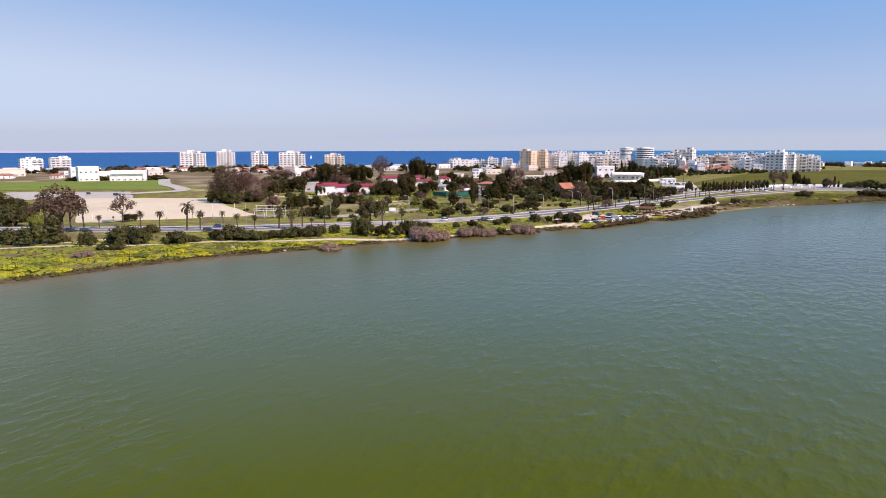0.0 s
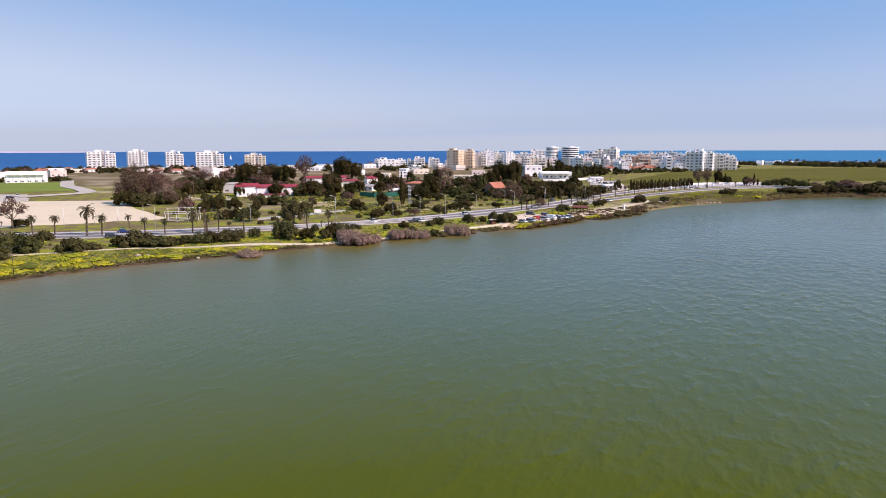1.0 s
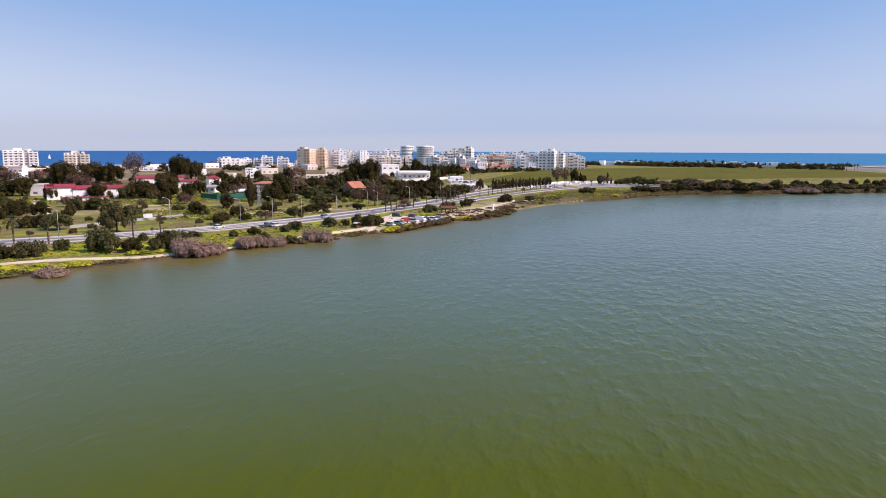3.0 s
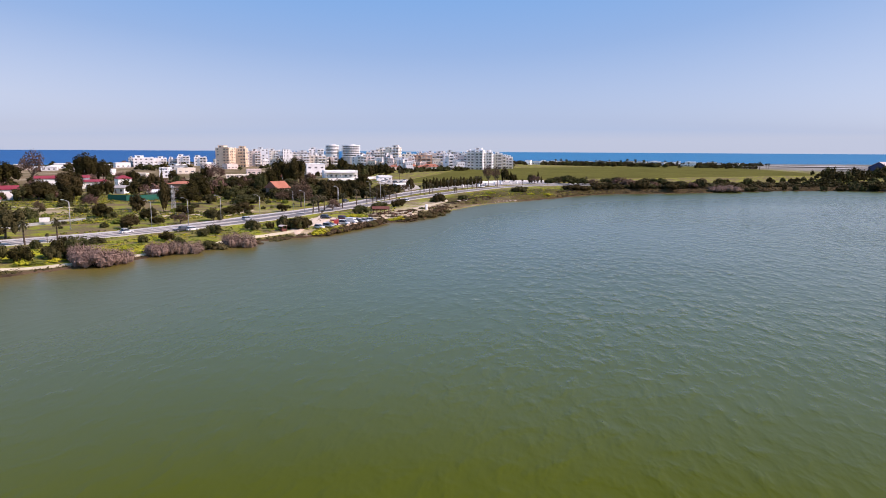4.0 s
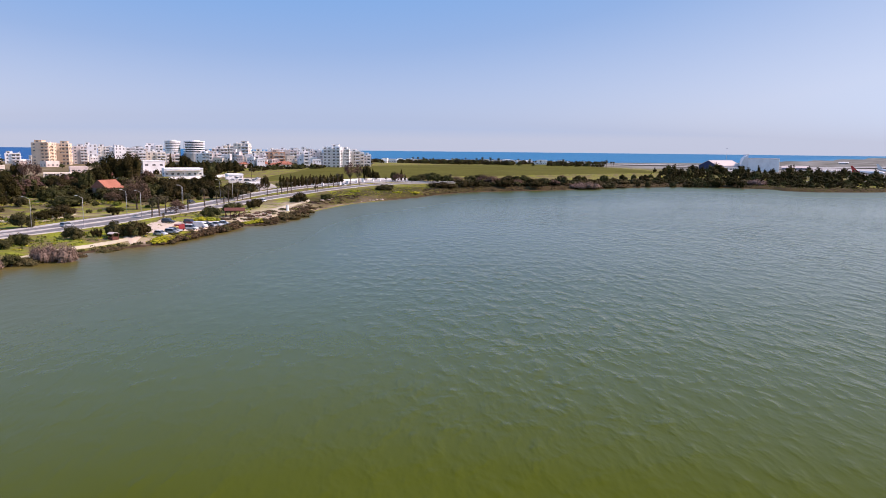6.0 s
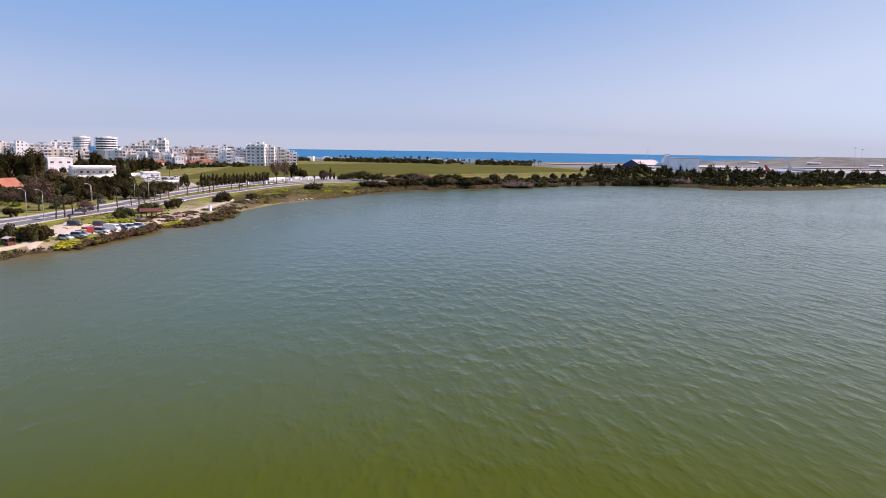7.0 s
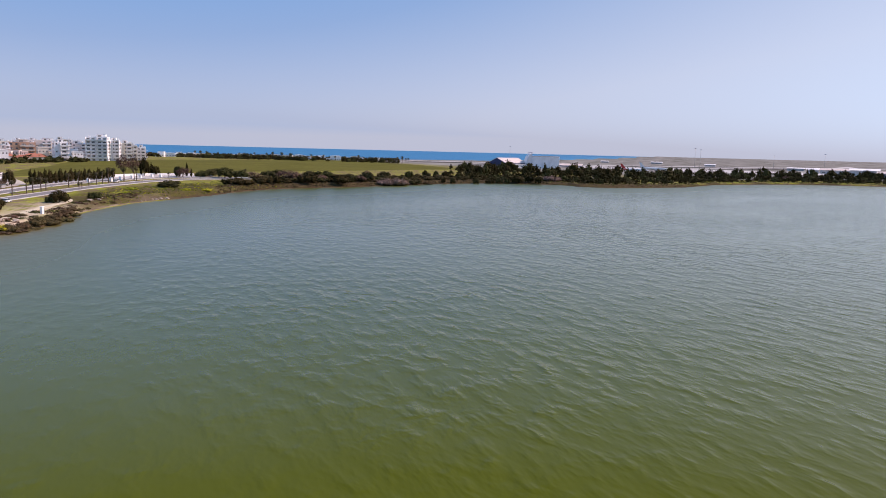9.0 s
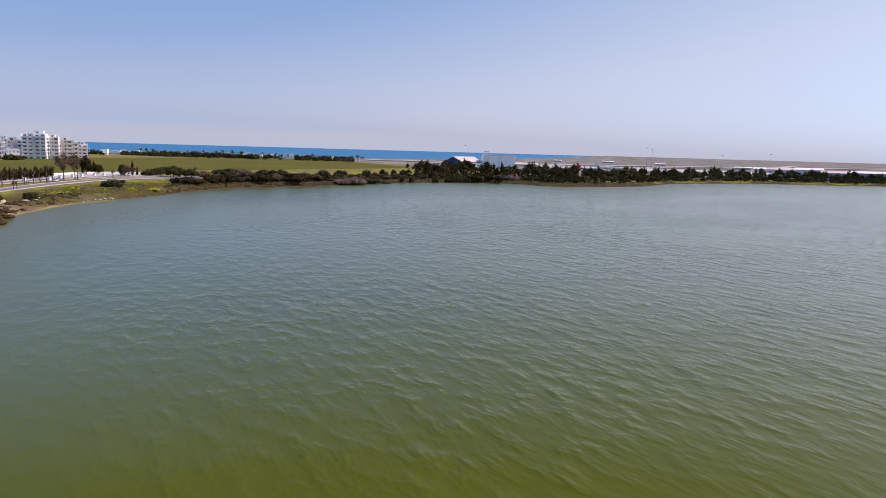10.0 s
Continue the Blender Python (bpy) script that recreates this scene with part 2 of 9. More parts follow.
M = {
    "ground": ground_material(), "lake": lake_material(), "sea": sea_material(),
    "asphalt": surface("asphalt", (0.15, 0.143, 0.135), (0.21, 0.20, 0.19), 3.0, 0.08, 0.9, spread=0),
    "kerb": surface("kerb_concrete", (0.42, 0.41, 0.38), (0.55, 0.53, 0.50), 2.0, 0.2, 0.9, spread=0),
    "paint": surface("road_paint", (0.65, 0.65, 0.63), (0.8, 0.8, 0.78), 4.0, 0.5, 0.7, spread=0),
    "track": surface("trodden_earth", (0.46, 0.40, 0.27), (0.60, 0.53, 0.37), 1.2, 0.15, 0.95, bump=0.05, spread=0),
    "sand": surface("pale_sand", (0.56, 0.44, 0.32), (0.66, 0.54, 0.41), 0.9, 0.05, 0.95, bump=0.05, spread=0),
    "pitch": surface("sand_pitch", (0.55, 0.46, 0.31), (0.61, 0.52, 0.36), 0.8, 0.03, 0.95, spread=0),
    "gravel": surface("grey_gravel", (0.37, 0.335, 0.275), (0.47, 0.43, 0.365), 1.5, 0.06, 0.95, spread=0),
    "meadow": surface("meadow_grass", (0.084, 0.083, 0.015), (0.120, 0.116, 0.024), 0.25, 0.018, 1.0, spread=0, spec=0.03),
    "lawn": surface("bright_grass", (0.135, 0.185, 0.032), (0.18, 0.225, 0.048), 0.4, 0.03, 1.0, spread=0, spec=0.03),
    "apron": surface("airfield_concrete", (0.40, 0.385, 0.36), (0.48, 0.465, 0.44), 0.1, 0.01, 0.9, spread=0),
    "white": surface("white_render", (0.84, 0.83, 0.81), (0.90, 0.89, 0.87), 0.8, 0.15, 0.85, spread=0.12),
    "cream": surface("cream_render", (0.74, 0.67, 0.56), (0.80, 0.73, 0.62), 0.8, 0.15, 0.85, spread=0.12),
    "peach": surface("peach_render", (0.75, 0.60, 0.44), (0.81, 0.66, 0.50), 0.8, 0.15, 0.85, spread=0.08),
    "pink": surface("pinkish_render", (0.70, 0.59, 0.53), (0.77, 0.66, 0.60), 0.8, 0.15, 0.85, spread=0.14),
    "grey": surface("grey_render", (0.44, 0.43, 0.42), (0.54, 0.53, 0.52), 0.8, 0.15, 0.85, spread=0.14),
    "brownwall": surface("brown_render", (0.26, 0.17, 0.13), (0.33, 0.23, 0.18), 0.8, 0.15, 0.85, spread=0.14),
    "terracotta": surface("terracotta_render", (0.50, 0.30, 0.19), (0.58, 0.37, 0.25), 0.8, 0.15, 0.85, spread=0.1),
    "roof_red": surface("red_sheet_roof", (0.22, 0.026, 0.04), (0.30, 0.045, 0.055), 1.0, 0.2, 0.6, spread=0.2),
    "roof_tile": surface("clay_tile_roof", (0.34, 0.12, 0.07), (0.45, 0.185, 0.115), 2.0, 0.25, 0.85, spread=0.2),
    "roof_grey": surface("fibre_cement_roof", (0.34, 0.32, 0.30), (0.46, 0.44, 0.41), 1.5, 0.2, 0.85, spread=0.2),
    "roof_white": surface("white_sheet_roof", (0.70, 0.69, 0.68), (0.80, 0.79, 0.78), 0.6, 0.05, 0.6, spread=0.06),
    "roof_pale": surface("beige_sheet_roof", (0.55, 0.47, 0.42), (0.63, 0.55, 0.50), 0.6, 0.05, 0.7, spread=0.06),
    "glass": surface("dark_window_glass", (0.035, 0.045, 0.055), (0.05, 0.06, 0.07), 0.3, 0.1, 0.12, spread=0.5, spec=0.7),
    "pane": window_material(),
    "bluewall": surface("dark_blue_cladding", (0.035, 0.05, 0.12), (0.05, 0.07, 0.16), 0.5, 0.05, 0.5, spread=0.1),
    "greyblue": surface("grey_blue_cladding", (0.26, 0.28, 0.36), (0.34, 0.36, 0.44), 0.5, 0.05, 0.6, spread=0.15),
    "metal": surface("galvanised_steel", (0.42, 0.43, 0.42), (0.52, 0.53, 0.52), 3.0, 0.5, 0.5, metal=0.5, spread=0.1),
    "whitemetal": surface("white_painted_steel", (0.70, 0.70, 0.68), (0.80, 0.80, 0.78), 3.0, 0.5, 0.5, spread=0.05),
    "darkmetal": surface("dark_steel", (0.045, 0.045, 0.045), (0.07, 0.07, 0.07), 3.0, 0.5, 0.5, spread=0.1),
    "timber": surface("red_brown_timber", (0.11, 0.042, 0.030), (0.18, 0.07, 0.05), 4.0, 0.6, 0.8, spread=0.2),
    "net": surface("green_windbreak_net", (0.02, 0.12, 0.085), (0.03, 0.16, 0.11), 2.0, 0.3, 0.9, spread=0),
    "bark": surface("bark", (0.09, 0.065, 0.045), (0.15, 0.115, 0.085), 4.0, 0.8, 0.95, spread=0.3),
    "palmbark": surface("palm_bark", (0.08, 0.058, 0.042), (0.14, 0.105, 0.075), 5.0, 0.8, 0.95, spread=0.3),
    "rubber": surface("tyre_rubber", (0.015, 0.015, 0.015), (0.025, 0.025, 0.025), 8.0, 1.0, 0.9, spread=0),
    "rock": surface("pale_rock", (0.40, 0.33, 0.26), (0.54, 0.46, 0.37), 2.0, 0.3, 0.9, bump=0.1, spread=0.3),
    "dark": leafage("dark_leaves", (0.012, 0.010, 0.004), (0.056, 0.049, 0.014), (0.060, 0.045, 0.018)),
    "olive": leafage("olive_leaves", (0.040, 0.044, 0.015), (0.082, 0.082, 0.028), (0.070, 0.060, 0.025)),
    "fresh": leafage("fresh_green_leaves", (0.095, 0.120, 0.020), (0.165, 0.190, 0.034), (0.140, 0.145, 0.030)),
    "brown": leafage("red_brown_twigs", (0.082, 0.049, 0.036), (0.170, 0.105, 0.080), (0.10, 0.074, 0.044)),
    "tamarisk": leafage("grey_pink_twigs", (0.185, 0.123, 0.098), (0.285, 0.20, 0.16), (0.22, 0.16, 0.115)),
    "heather": leafage("brown_scrub_twigs", (0.065, 0.044, 0.024), (0.125, 0.085, 0.046), (0.09, 0.08, 0.03)),
    "flower": leafage("yellow_blossom", (0.30, 0.285, 0.022), (0.44, 0.40, 0.022), (0.26, 0.29, 0.025), 0.3),
    "frond": leafage("palm_fronds", (0.040, 0.042, 0.018), (0.075, 0.072, 0.034), (0.085, 0.072, 0.038)),
}


def coat(name, colour, rough=0.3):
    n = Nodes(name)
    col = n.mix(n.ramp(n.noise(2.0, 3), 0.3, 0.7), colour, tuple(0.85 * c + 0.01 for c in colour))
    n.link(col, n.bsdf.inputs["Base Color"])
    n.bsdf.inputs["Roughness"].default_value = rough
    n.bsdf.inputs["Coat Weight"].default_value = 0.4
    return n.m


M["car_white"] = coat("white_car_paint", (0.78, 0.78, 0.77))
M["car_silver"] = coat("silver_car_paint", (0.42, 0.44, 0.47))
M["car_blue"] = coat("blue_car_paint", (0.02, 0.05, 0.22))
M["car_dark"] = coat("dark_car_paint", (0.03, 0.03, 0.035))
M["car_red"] = coat("red_car_paint", (0.30, 0.03, 0.03))
M["car_maroon"] = coat("maroon_car_paint", (0.17, 0.02, 0.035))
M["car_yellow"] = coat("yellow_car_paint", (0.62, 0.36, 0.10))
M["tail_red"] = coat("red_aircraft_paint", (0.62, 0.04, 0.03), 0.35)

# ---- the lie of the land ----
CENTRE = (0.0, 40.0)
SHORE_WEST = [(-106, 162), (-92, 178.5), (-77, 194.5), (-65, 203.5), (-49, 213.5), (-34, 223.5), (-20.5, 232), (-8, 237.5),
              (3, 245), (13, 252.5), (28.5, 260.5), (38, 268.5), (47, 272), (57, 273.5), (71, 285), (79, 291.5), (87, 298),
              (92.5, 305), (100, 306), (111, 314), (123, 325), (140, 346.5), (162, 364), (172, 371.5)]
SHORE_EAST = [(198, 381.5), (226, 393), (257, 409), (283, 416), (305, 413), (336, 406), (378, 402.5), (425, 402), (463, 390),
              (483, 373), (495, 352), (500, 338), (488, 322), (495, 303), (525, 285), (566, 269), (626, 267), (643, 266),
              (684, 250), (715, 235), (752, 212), (778, 175), (800, 144), (845, 102)]
SHORE_BACK = [(950, 0), (1000, -300), (700, -800), (0, -1000), (-600, -700), (-700, -200), (-400, 0), (-220, 60), (-140, 125)]


def bearing(x, y):
    return math.degrees(math.atan2(x - CENTRE[0], y - CENTRE[1])) % 360


_s = sorted((bearing(x, y), math.hypot(x - CENTRE[0], y - CENTRE[1])) for x, y in SHORE_WEST + SHORE_EAST + SHORE_BACK)
SB = np.array([_s[-1][0] - 360] + [a for a, r in _s] + [_s[0][0] + 360])
SR = np.array([_s[-1][1]] + [r for a, r in _s] + [_s[0][1]])


def shore_radius(b):
    w = 1.1 * noise.noise((b * 1.7, 3.1, 0)) + 0.6 * noise.noise((b * 6.3, 8.2, 0))
    return float(np.interp(b % 360, SB, SR)) + w


def inland(x, y):
    return math.hypot(x - CENTRE[0], y - CENTRE[1]) - shore_radius(bearing(x, y))


def step(a, b, x):
    t = min(max((x - a) / (b - a), 0), 1)
    return t * t * (3 - 2 * t)


def land(x, y):
    """Height of the land away from the water's edge."""
    h = 1.6 + 1.6 * step(330, 480, y - 0.25 * x)
    h += 6.0 * math.exp(-(((x - 250) / 330) ** 2 + ((y - 860) / 330) ** 2))
    h += 2.0 * math.exp(-(((x - 750) / 300) ** 2 + ((y - 850) / 260) ** 2))
    return h


def height(x, y, d=None):
    d = inland(x, y) if d is None else d
    if d < 0:
        return max(-2.0, 0.12 * d)
    bank = 0.30 * step(0, 1.2, d) + step(1.0, 13.0, d) * (land(x, y) - 0.30)
    r = math.hypot(x, y)
    return bank + (5.0 + 12.0 * step(57, 64, bearing(x, y))) * step(2400, 5400, r) * (r > 2400)


# the sea's edge: a line beyond which the ground dips under water
COAST = [(-5000, -300), (-1500, 500), (-600, 950), (-434, 1150), (0, 1200), (420, 1150), (700, 1120), (1000, 1080), (1400, 960),
         (1960, 1099), (2751, 1296), (3946, 1536), (5000, 1700)]
CX, CY = np.array([p[0] for p in COAST], float), np.array([p[1] for p in COAST], float)


def past_coast(x, y):
    return y - float(np.interp(x, CX, CY)) + 12 * noise.noise((x * 0.01, 5.5, 0))


# ---- mesh helpers ----


def mesh(name, verts, faces, material, smooth=False):
    me = bpy.data.meshes.new(name)
    me.from_pydata([tuple(v) for v in verts], [], [tuple(f) for f in faces])
    for m in material if isinstance(material, (list, tuple)) else (material,):
        me.materials.append(m)
    if smooth:
        me.polygons.foreach_set("use_smooth", [True] * len(me.polygons))
    me.update()
    return me


def child(name, me, parent, m=None, label=""):
    ob = new(name, me)
    ob.parent = parent
    if m is not None:
        ob.matrix_basis = m
    return tagged(ob, label)


def bm_mesh(name, bm, material, smooth=False):
    me = bpy.data.meshes.new(name)
    bm.to_mesh(me)
    bm.free()
    for m in material if isinstance(material, (list, tuple)) else (material,):
        me.materials.append(m)
    if smooth:
        me.polygons.foreach_set("use_smooth", [True] * len(me.polygons))
    return me


def part(name, bm, material, parent, label="", smooth=False):
    return child(name, bm_mesh(name, bm, material, smooth), parent, None, label)


def box(bm, x0, x1, y0, y1, z0, z1, bevel=0.0, mat=0):
    r = bmesh.ops.create_cube(bm, size=1, matrix=Matrix.Translation(((x0 + x1) / 2, (y0 + y1) / 2, (z0 + z1) / 2)) @ Matrix.Diagonal((x1 - x0, y1 - y0, z1 - z0, 1)))
    faces = {f for v in r["verts"] for f in v.link_faces}
    for f in faces:
        f.material_index = mat
    if bevel:
        edges = {e for v in r["verts"] for e in v.link_edges}
        bmesh.ops.bevel(bm, geom=list(edges), offset=bevel, segments=1, affect="EDGES")


def tube(bm, a, b, r0, r1, n=8):
    a, b = Vector(a), Vector(b)
    q = (b - a).to_track_quat("Z", "Y").to_matrix().to_4x4()
    bmesh.ops.create_cone(bm, cap_ends=True, segments=n, radius1=r0, radius2=r1, depth=(b - a).length, matrix=Matrix.Translation((a + b) / 2) @ q)


def empty(name, x, y, z, turn=0.0):
    ob = new(name)
    ob.matrix_basis = pose(x, y, z, 0, 0, turn)
    return ob


def spline(points, gap=4.0):
    """A smooth line through the points, with a point every so many metres."""
    p = [Vector((*q, 0)) for q in points]
    p = [2 * p[0] - p[1]] + p + [2 * p[-1] - p[-2]]
    out = []
    for i in range(1, len(p) - 2):
        a, b, c, d = p[i - 1:i + 3]
        n = max(1, int((c - b).length / gap))
        for k in range(n):
            t = k / n
            out.append(0.5 * (2 * b + (c - a) * t + (2 * a - 5 * b + 4 * c - d) * t * t + (3 * b - a - 3 * c + d) * t ** 3))
    out.append(p[-2])
    return out


def ribbon(name, line, left, right, lift, material, label, category, rough=0.0, skirt=0.3):
    """A strip along a line, from left to right of it in metres, with its own edges down to the ground."""
    rows = []
    for i, p in enumerate(line):
        d = (line[min(i + 1, len(line) - 1)] - line[max(i - 1, 0)]).normalized()
        side = Vector((d.y, -d.x, 0))
        e = rough * noise.noise((i * 0.31, left, 2.0))
        f = rough * noise.noise((i * 0.27, right, 7.0))
        a, b = p + side * (left + e), p + side * (right + f)
        za = max(height(a.x, a.y), height(p.x, p.y) - 0.5) + lift
        zb = max(height(b.x, b.y), height(p.x, p.y) - 0.5) + lift
        rows.append(((a.x, a.y, za - skirt), (a.x, a.y, za), (b.x, b.y, zb), (b.x, b.y, zb - skirt)))
    verts = [v for r in rows for v in r]
    faces = [(4 * i + k, 4 * i + 4 + k, 4 * i + 5 + k, 4 * i + 1 + k) for i in range(len(rows) - 1) for k in range(3)]
    return tagged(new(name, mesh(name, verts, faces, material)), label, category, kind="structure")


def sheet(name, corners, n, lift, material, label, category, wobble=0.0):
    """A patch of surface laid over the ground between four corners."""
    a, b, c, d = [Vector((*q, 0)) for q in corners]
    verts, faces = [], []
    for j in range(n + 1):
        for i in range(n + 1):
            u, v = i / n, j / n
            p = (a * (1 - u) + b * u) * (1 - v) + (d * (1 - u) + c * u) * v
            if wobble:
                p += wobble * Vector((noise.noise((u * 5, v * 5, 1)), noise.noise((u * 5, v * 5, 9)), 0))
            edge = i in (0, n) or j in (0, n)
            verts.append((p.x, p.y, height(p.x, p.y) + (lift if not edge else lift - 0.35 if wobble else lift)))
    for j in range(n):
        for i in range(n):
            k = j * (n + 1) + i
            faces.append((k, k + 1, k + n + 2, k + n + 1))
    return tagged(new(name, mesh(name, verts, faces, material, True)), label, category, kind="structure")


# ---- ground, lake, sea ----


def rings(bearings, radii, top, name, material, marks):
    """A sheet in rings round the lake's middle."""
    verts, faces, n = [], [], len(bearings)
    values = {k: [] for k in marks}
    cols = [radii(b) for b in bearings]
    m = len(cols[0])
    for b, col in zip(bearings, cols):
        s, c = math.sin(radians(b)), math.cos(radians(b))
        for r in col:
            x, y = CENTRE[0] + s * r, CENTRE[1] + c * r
            verts.append((x, y, top(x, y, b, r)))
            for k, fn in marks.items():
                values[k].append(fn(x, y, b, r))
    for i in range(n):
        for j in range(m - 1):
            a, b2 = i * m + j, ((i + 1) % n) * m + j
            faces.append((a, a + 1, b2 + 1, b2))
    me = mesh(name, verts, faces, material, True)
    for k, v in values.items():
        me.attributes.new(k, "FLOAT", "POINT").data.foreach_set("value", v)
    return new(name, me)


BEARINGS = [-40 + 0.25 * i for i in range(560)] + [100 + 4 * i for i in range(55)]
INLAND = [-60, -25, -10, -4, -1.5, -0.5, 0, 0.6, 1.2, 2, 3, 4.5, 6, 8, 10, 12, 14, 17] + [20 + 4 * i for i in range(30)]
INLAND += [140 + 8 * i for i in range(24)] + [340 + 25 * i for i in range(30)] + [1100, 1200, 1350, 1550, 1800, 2150, 2600, 3100, 3700, 4300]


def ground_radii(b):
    s = shore_radius(b)
    return [s + d * (1 if d < 1500 else (4850 - s) / 4300) for d in INLAND]


def ground_top(x, y, b, r):
    d = r - shore_radius(b)
    z = height(x, y, d)
    if d > 3:
        z += 0.14 * noise.noise((x * 0.11, y * 0.11, 0)) * step(3, 8, d)
    out = past_coast(x, y)
    return z - (z + 3.0) * step(-12, 25, out)


def patch(x, y, cx, cy, rx, ry):
    return math.exp(-(((x - cx) / rx) ** 2 + ((y - cy) / ry) ** 2))


def flowers(x, y, b, r):
    d = r - shore_radius(b)
    f = step(2.5, 5, d) * (1 - step(24, 44, d))
    f *= 0.95 if x < 12 else 0.5 if x < 120 else 0.5 if x < 290 else 0.15
    f *= min(1.0, max(0.0, 0.80 + 1.4 * noise.noise((x * 0.035, y * 0.07, 21)))) * (1 - 0.9 * patch(x, y, -58, 213, 18, 6))
    f += 0.55 * patch(x, y, 30, 330, 40, 14) + 0.35 * patch(x, y, -20, 340, 80, 50)
    return min(f, 1.0)


def dry(x, y, b, r):
    d = r - shore_radius(b)
    return min(1.0, (0.25 if d < 60 else 0.35) + 0.7 * step(270, 330, x) * (1 - step(545, 590, x)) * (1 - step(20, 60, d)) + 0.75 * step(545, 620, y) * (1 - step(120, 170, x)))


def bare(x, y, b, r):
    d = r - shore_radius(b)
    f = 0.85 * patch(x, y, 57, 277, 7, 6) + 0.95 * patch(x, y, 96, 313, 13, 8) + 0.95 * max(patch(x, y, 100 + 8 * k, 316 + 9.2 * k, 12, 9) for k in range(6)) * step(-0.32, -0.22, noise.noise((x * 0.13, y * 0.13, 4)))
    f += 0.8 * patch(x, y, 184, 379, 9, 3.5) + 0.55 * patch(x, y, -30, 372, 22, 8) + 0.5 * patch(x, y, 45, 350, 20, 4)
    f += 0.5 * step(1.0, 1.6, d) * (1 - step(2.0, 3.5, d)) * step(0.1, 0.4, noise.noise((b * 0.8, 1, 1)) + 0.2)
    f += 0.45 * step(0.25, 0.45, noise.noise((x * 0.03, y * 0.03, 12))) * (d > 70) * (x < 130)
    f += 0.4 * step(0.0, 0.4, noise.noise((x * 0.02, y * 0.03, 15))) * step(560, 640, y) * (1 - step(120, 170, x))
    f += 0.8 * patch(x, y, 190, 382, 13, 4)
    f += 0.9 * step(0.5, 0.9, d) * (1 - step(3.4, 5.0, d)) * step(128, 145, x) * (1 - step(190, 215, x))
    return min(f, 1.0) * (1 - 0.9 * step(235, 260, x)) if d > 0.8 else 0.0


def wet(x, y, b, r):
    d = r - shore_radius(b)
    return (1 - step(1.4, 5.5, d + 1.6 * noise.noise((x * 0.3, y * 0.3, 0)))) * (1 - 0.9 * step(132, 142, x) * (1 - step(185, 205, x)))


def heath(x, y, b, r):
    d = r - shore_radius(b)
    if d < 1.0:
        return 0.0
    if x < 125:
        return 0.85 * max(patch(x, y, -58, 212, 16, 5), patch(x, y, -30, 224, 12, 3.5), patch(x, y, 5, 247, 10, 3)) * step(-0.5, 0.0, noise.noise((x * 0.2, y * 0.2, 6)))
    wide = 1 - step(14, 34, d + 8 * noise.noise((x * 0.06, y * 0.06, 5)))
    west = 0.85 * step(-0.6, -0.1, noise.noise((x * 0.09, y * 0.09, 2))) * (1 - step(45, 70, d))
    return (0.9 * wide * step(235, 285, x) + west * step(128, 150, x) * (1 - step(235, 285, x))) * (1 - 0.85 * step(560, 600, x) * (noise.noise((x * 0.05, y * 0.05, 8)) > -0.1)) 


# the last mask marks the far eastern land that takes the haze-greyed colour
ground = rings(BEARINGS, ground_radii, ground_top, "ground", M["ground"], {"flowers": flowers, "dry": dry, "bare": bare, "wet": wet, "heath": heath, "steppe_haze": lambda x, y, b, r: 0.95 * step(690, 830, x) * step(70, 110, r - shore_radius(b))})
tagged(ground, "rough green and dry ground with yellow flowers along the lake", "ground", kind="structure")


def lake_radii(b):
    s = shore_radius(b)
    e = min(1.0, s / 300)
    return [0.01] + [s * k for k in (0.15, 0.3, 0.45, 0.58, 0.66, 0.72)] + [s - d * e for d in (70, 45, 28, 18, 10, 5, 2)] + [s + 1.5]


lake = rings([-40 + 0.5 * i for i in range(280)] + [100 + 4 * i for i in range(55)], lake_radii, lambda x, y, b, r: 0.0, "lake", M["lake"],
             {"shallow_or_haze": lambda x, y, b, r: (0.45 * step(-22, 0, r - shore_radius(b)) * (1 - 0.9 * step(110, 170, x)) + 0.2 * step(-105, -10, r - shore_radius(b))) * (1 - step(200, 330, x)),
              "calm": lambda x, y, b, r: step(-300, -90, r - shore_radius(b)) * (1 - step(28, 60, b)),
              "edge": lambda x, y, b, r: step(-170, -3, r - shore_radius(b))})
tagged(lake, "murky olive-green lake water with wind ripples", "lake", kind="structure")


def sea_top(x, y, b, r):
    q = math.hypot(x, y)
    return -0.4 + 16.5 * step(2400, 5400, q) * (q > 2400)


# shallows along the coast; the eastward term paints haze into the sea colour
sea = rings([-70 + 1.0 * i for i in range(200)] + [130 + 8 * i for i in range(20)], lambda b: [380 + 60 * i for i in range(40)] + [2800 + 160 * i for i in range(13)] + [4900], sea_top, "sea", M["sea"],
            {"shallow_or_haze": lambda x, y, b, r: max((1 - step(20, 420, past_coast(x, y))) * step(-80, -10, past_coast(x, y)), 0.75 * step(250, 1500, x))})
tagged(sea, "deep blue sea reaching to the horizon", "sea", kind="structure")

# ---- roads, paths, fields ----
NEAR_EDGE = [(-260, 262), (-170, 254), (-116, 253), (-89, 254), (-62, 259), (-39, 267.5), (-19, 275.5), (0, 283), (19, 293), (38, 304), (54, 315), (72, 332),
             (89, 346), (107, 360), (130, 380.5), (155, 401), (184, 423), (212, 441), (238, 454), (268, 460), (300, 456)]
FAR_EDGE = [(-260, 274), (-172, 267), (-122, 267.5), (-85, 270), (-66, 274), (-41, 279.5), (-19, 286.5), (0, 294.5), (28, 312.5), (46, 328.5), (65, 343),
            (77, 354.5), (103, 379), (128, 406), (151, 428), (178, 450), (204, 464), (229, 474.5), (256, 481), (285, 477), (310, 468)]
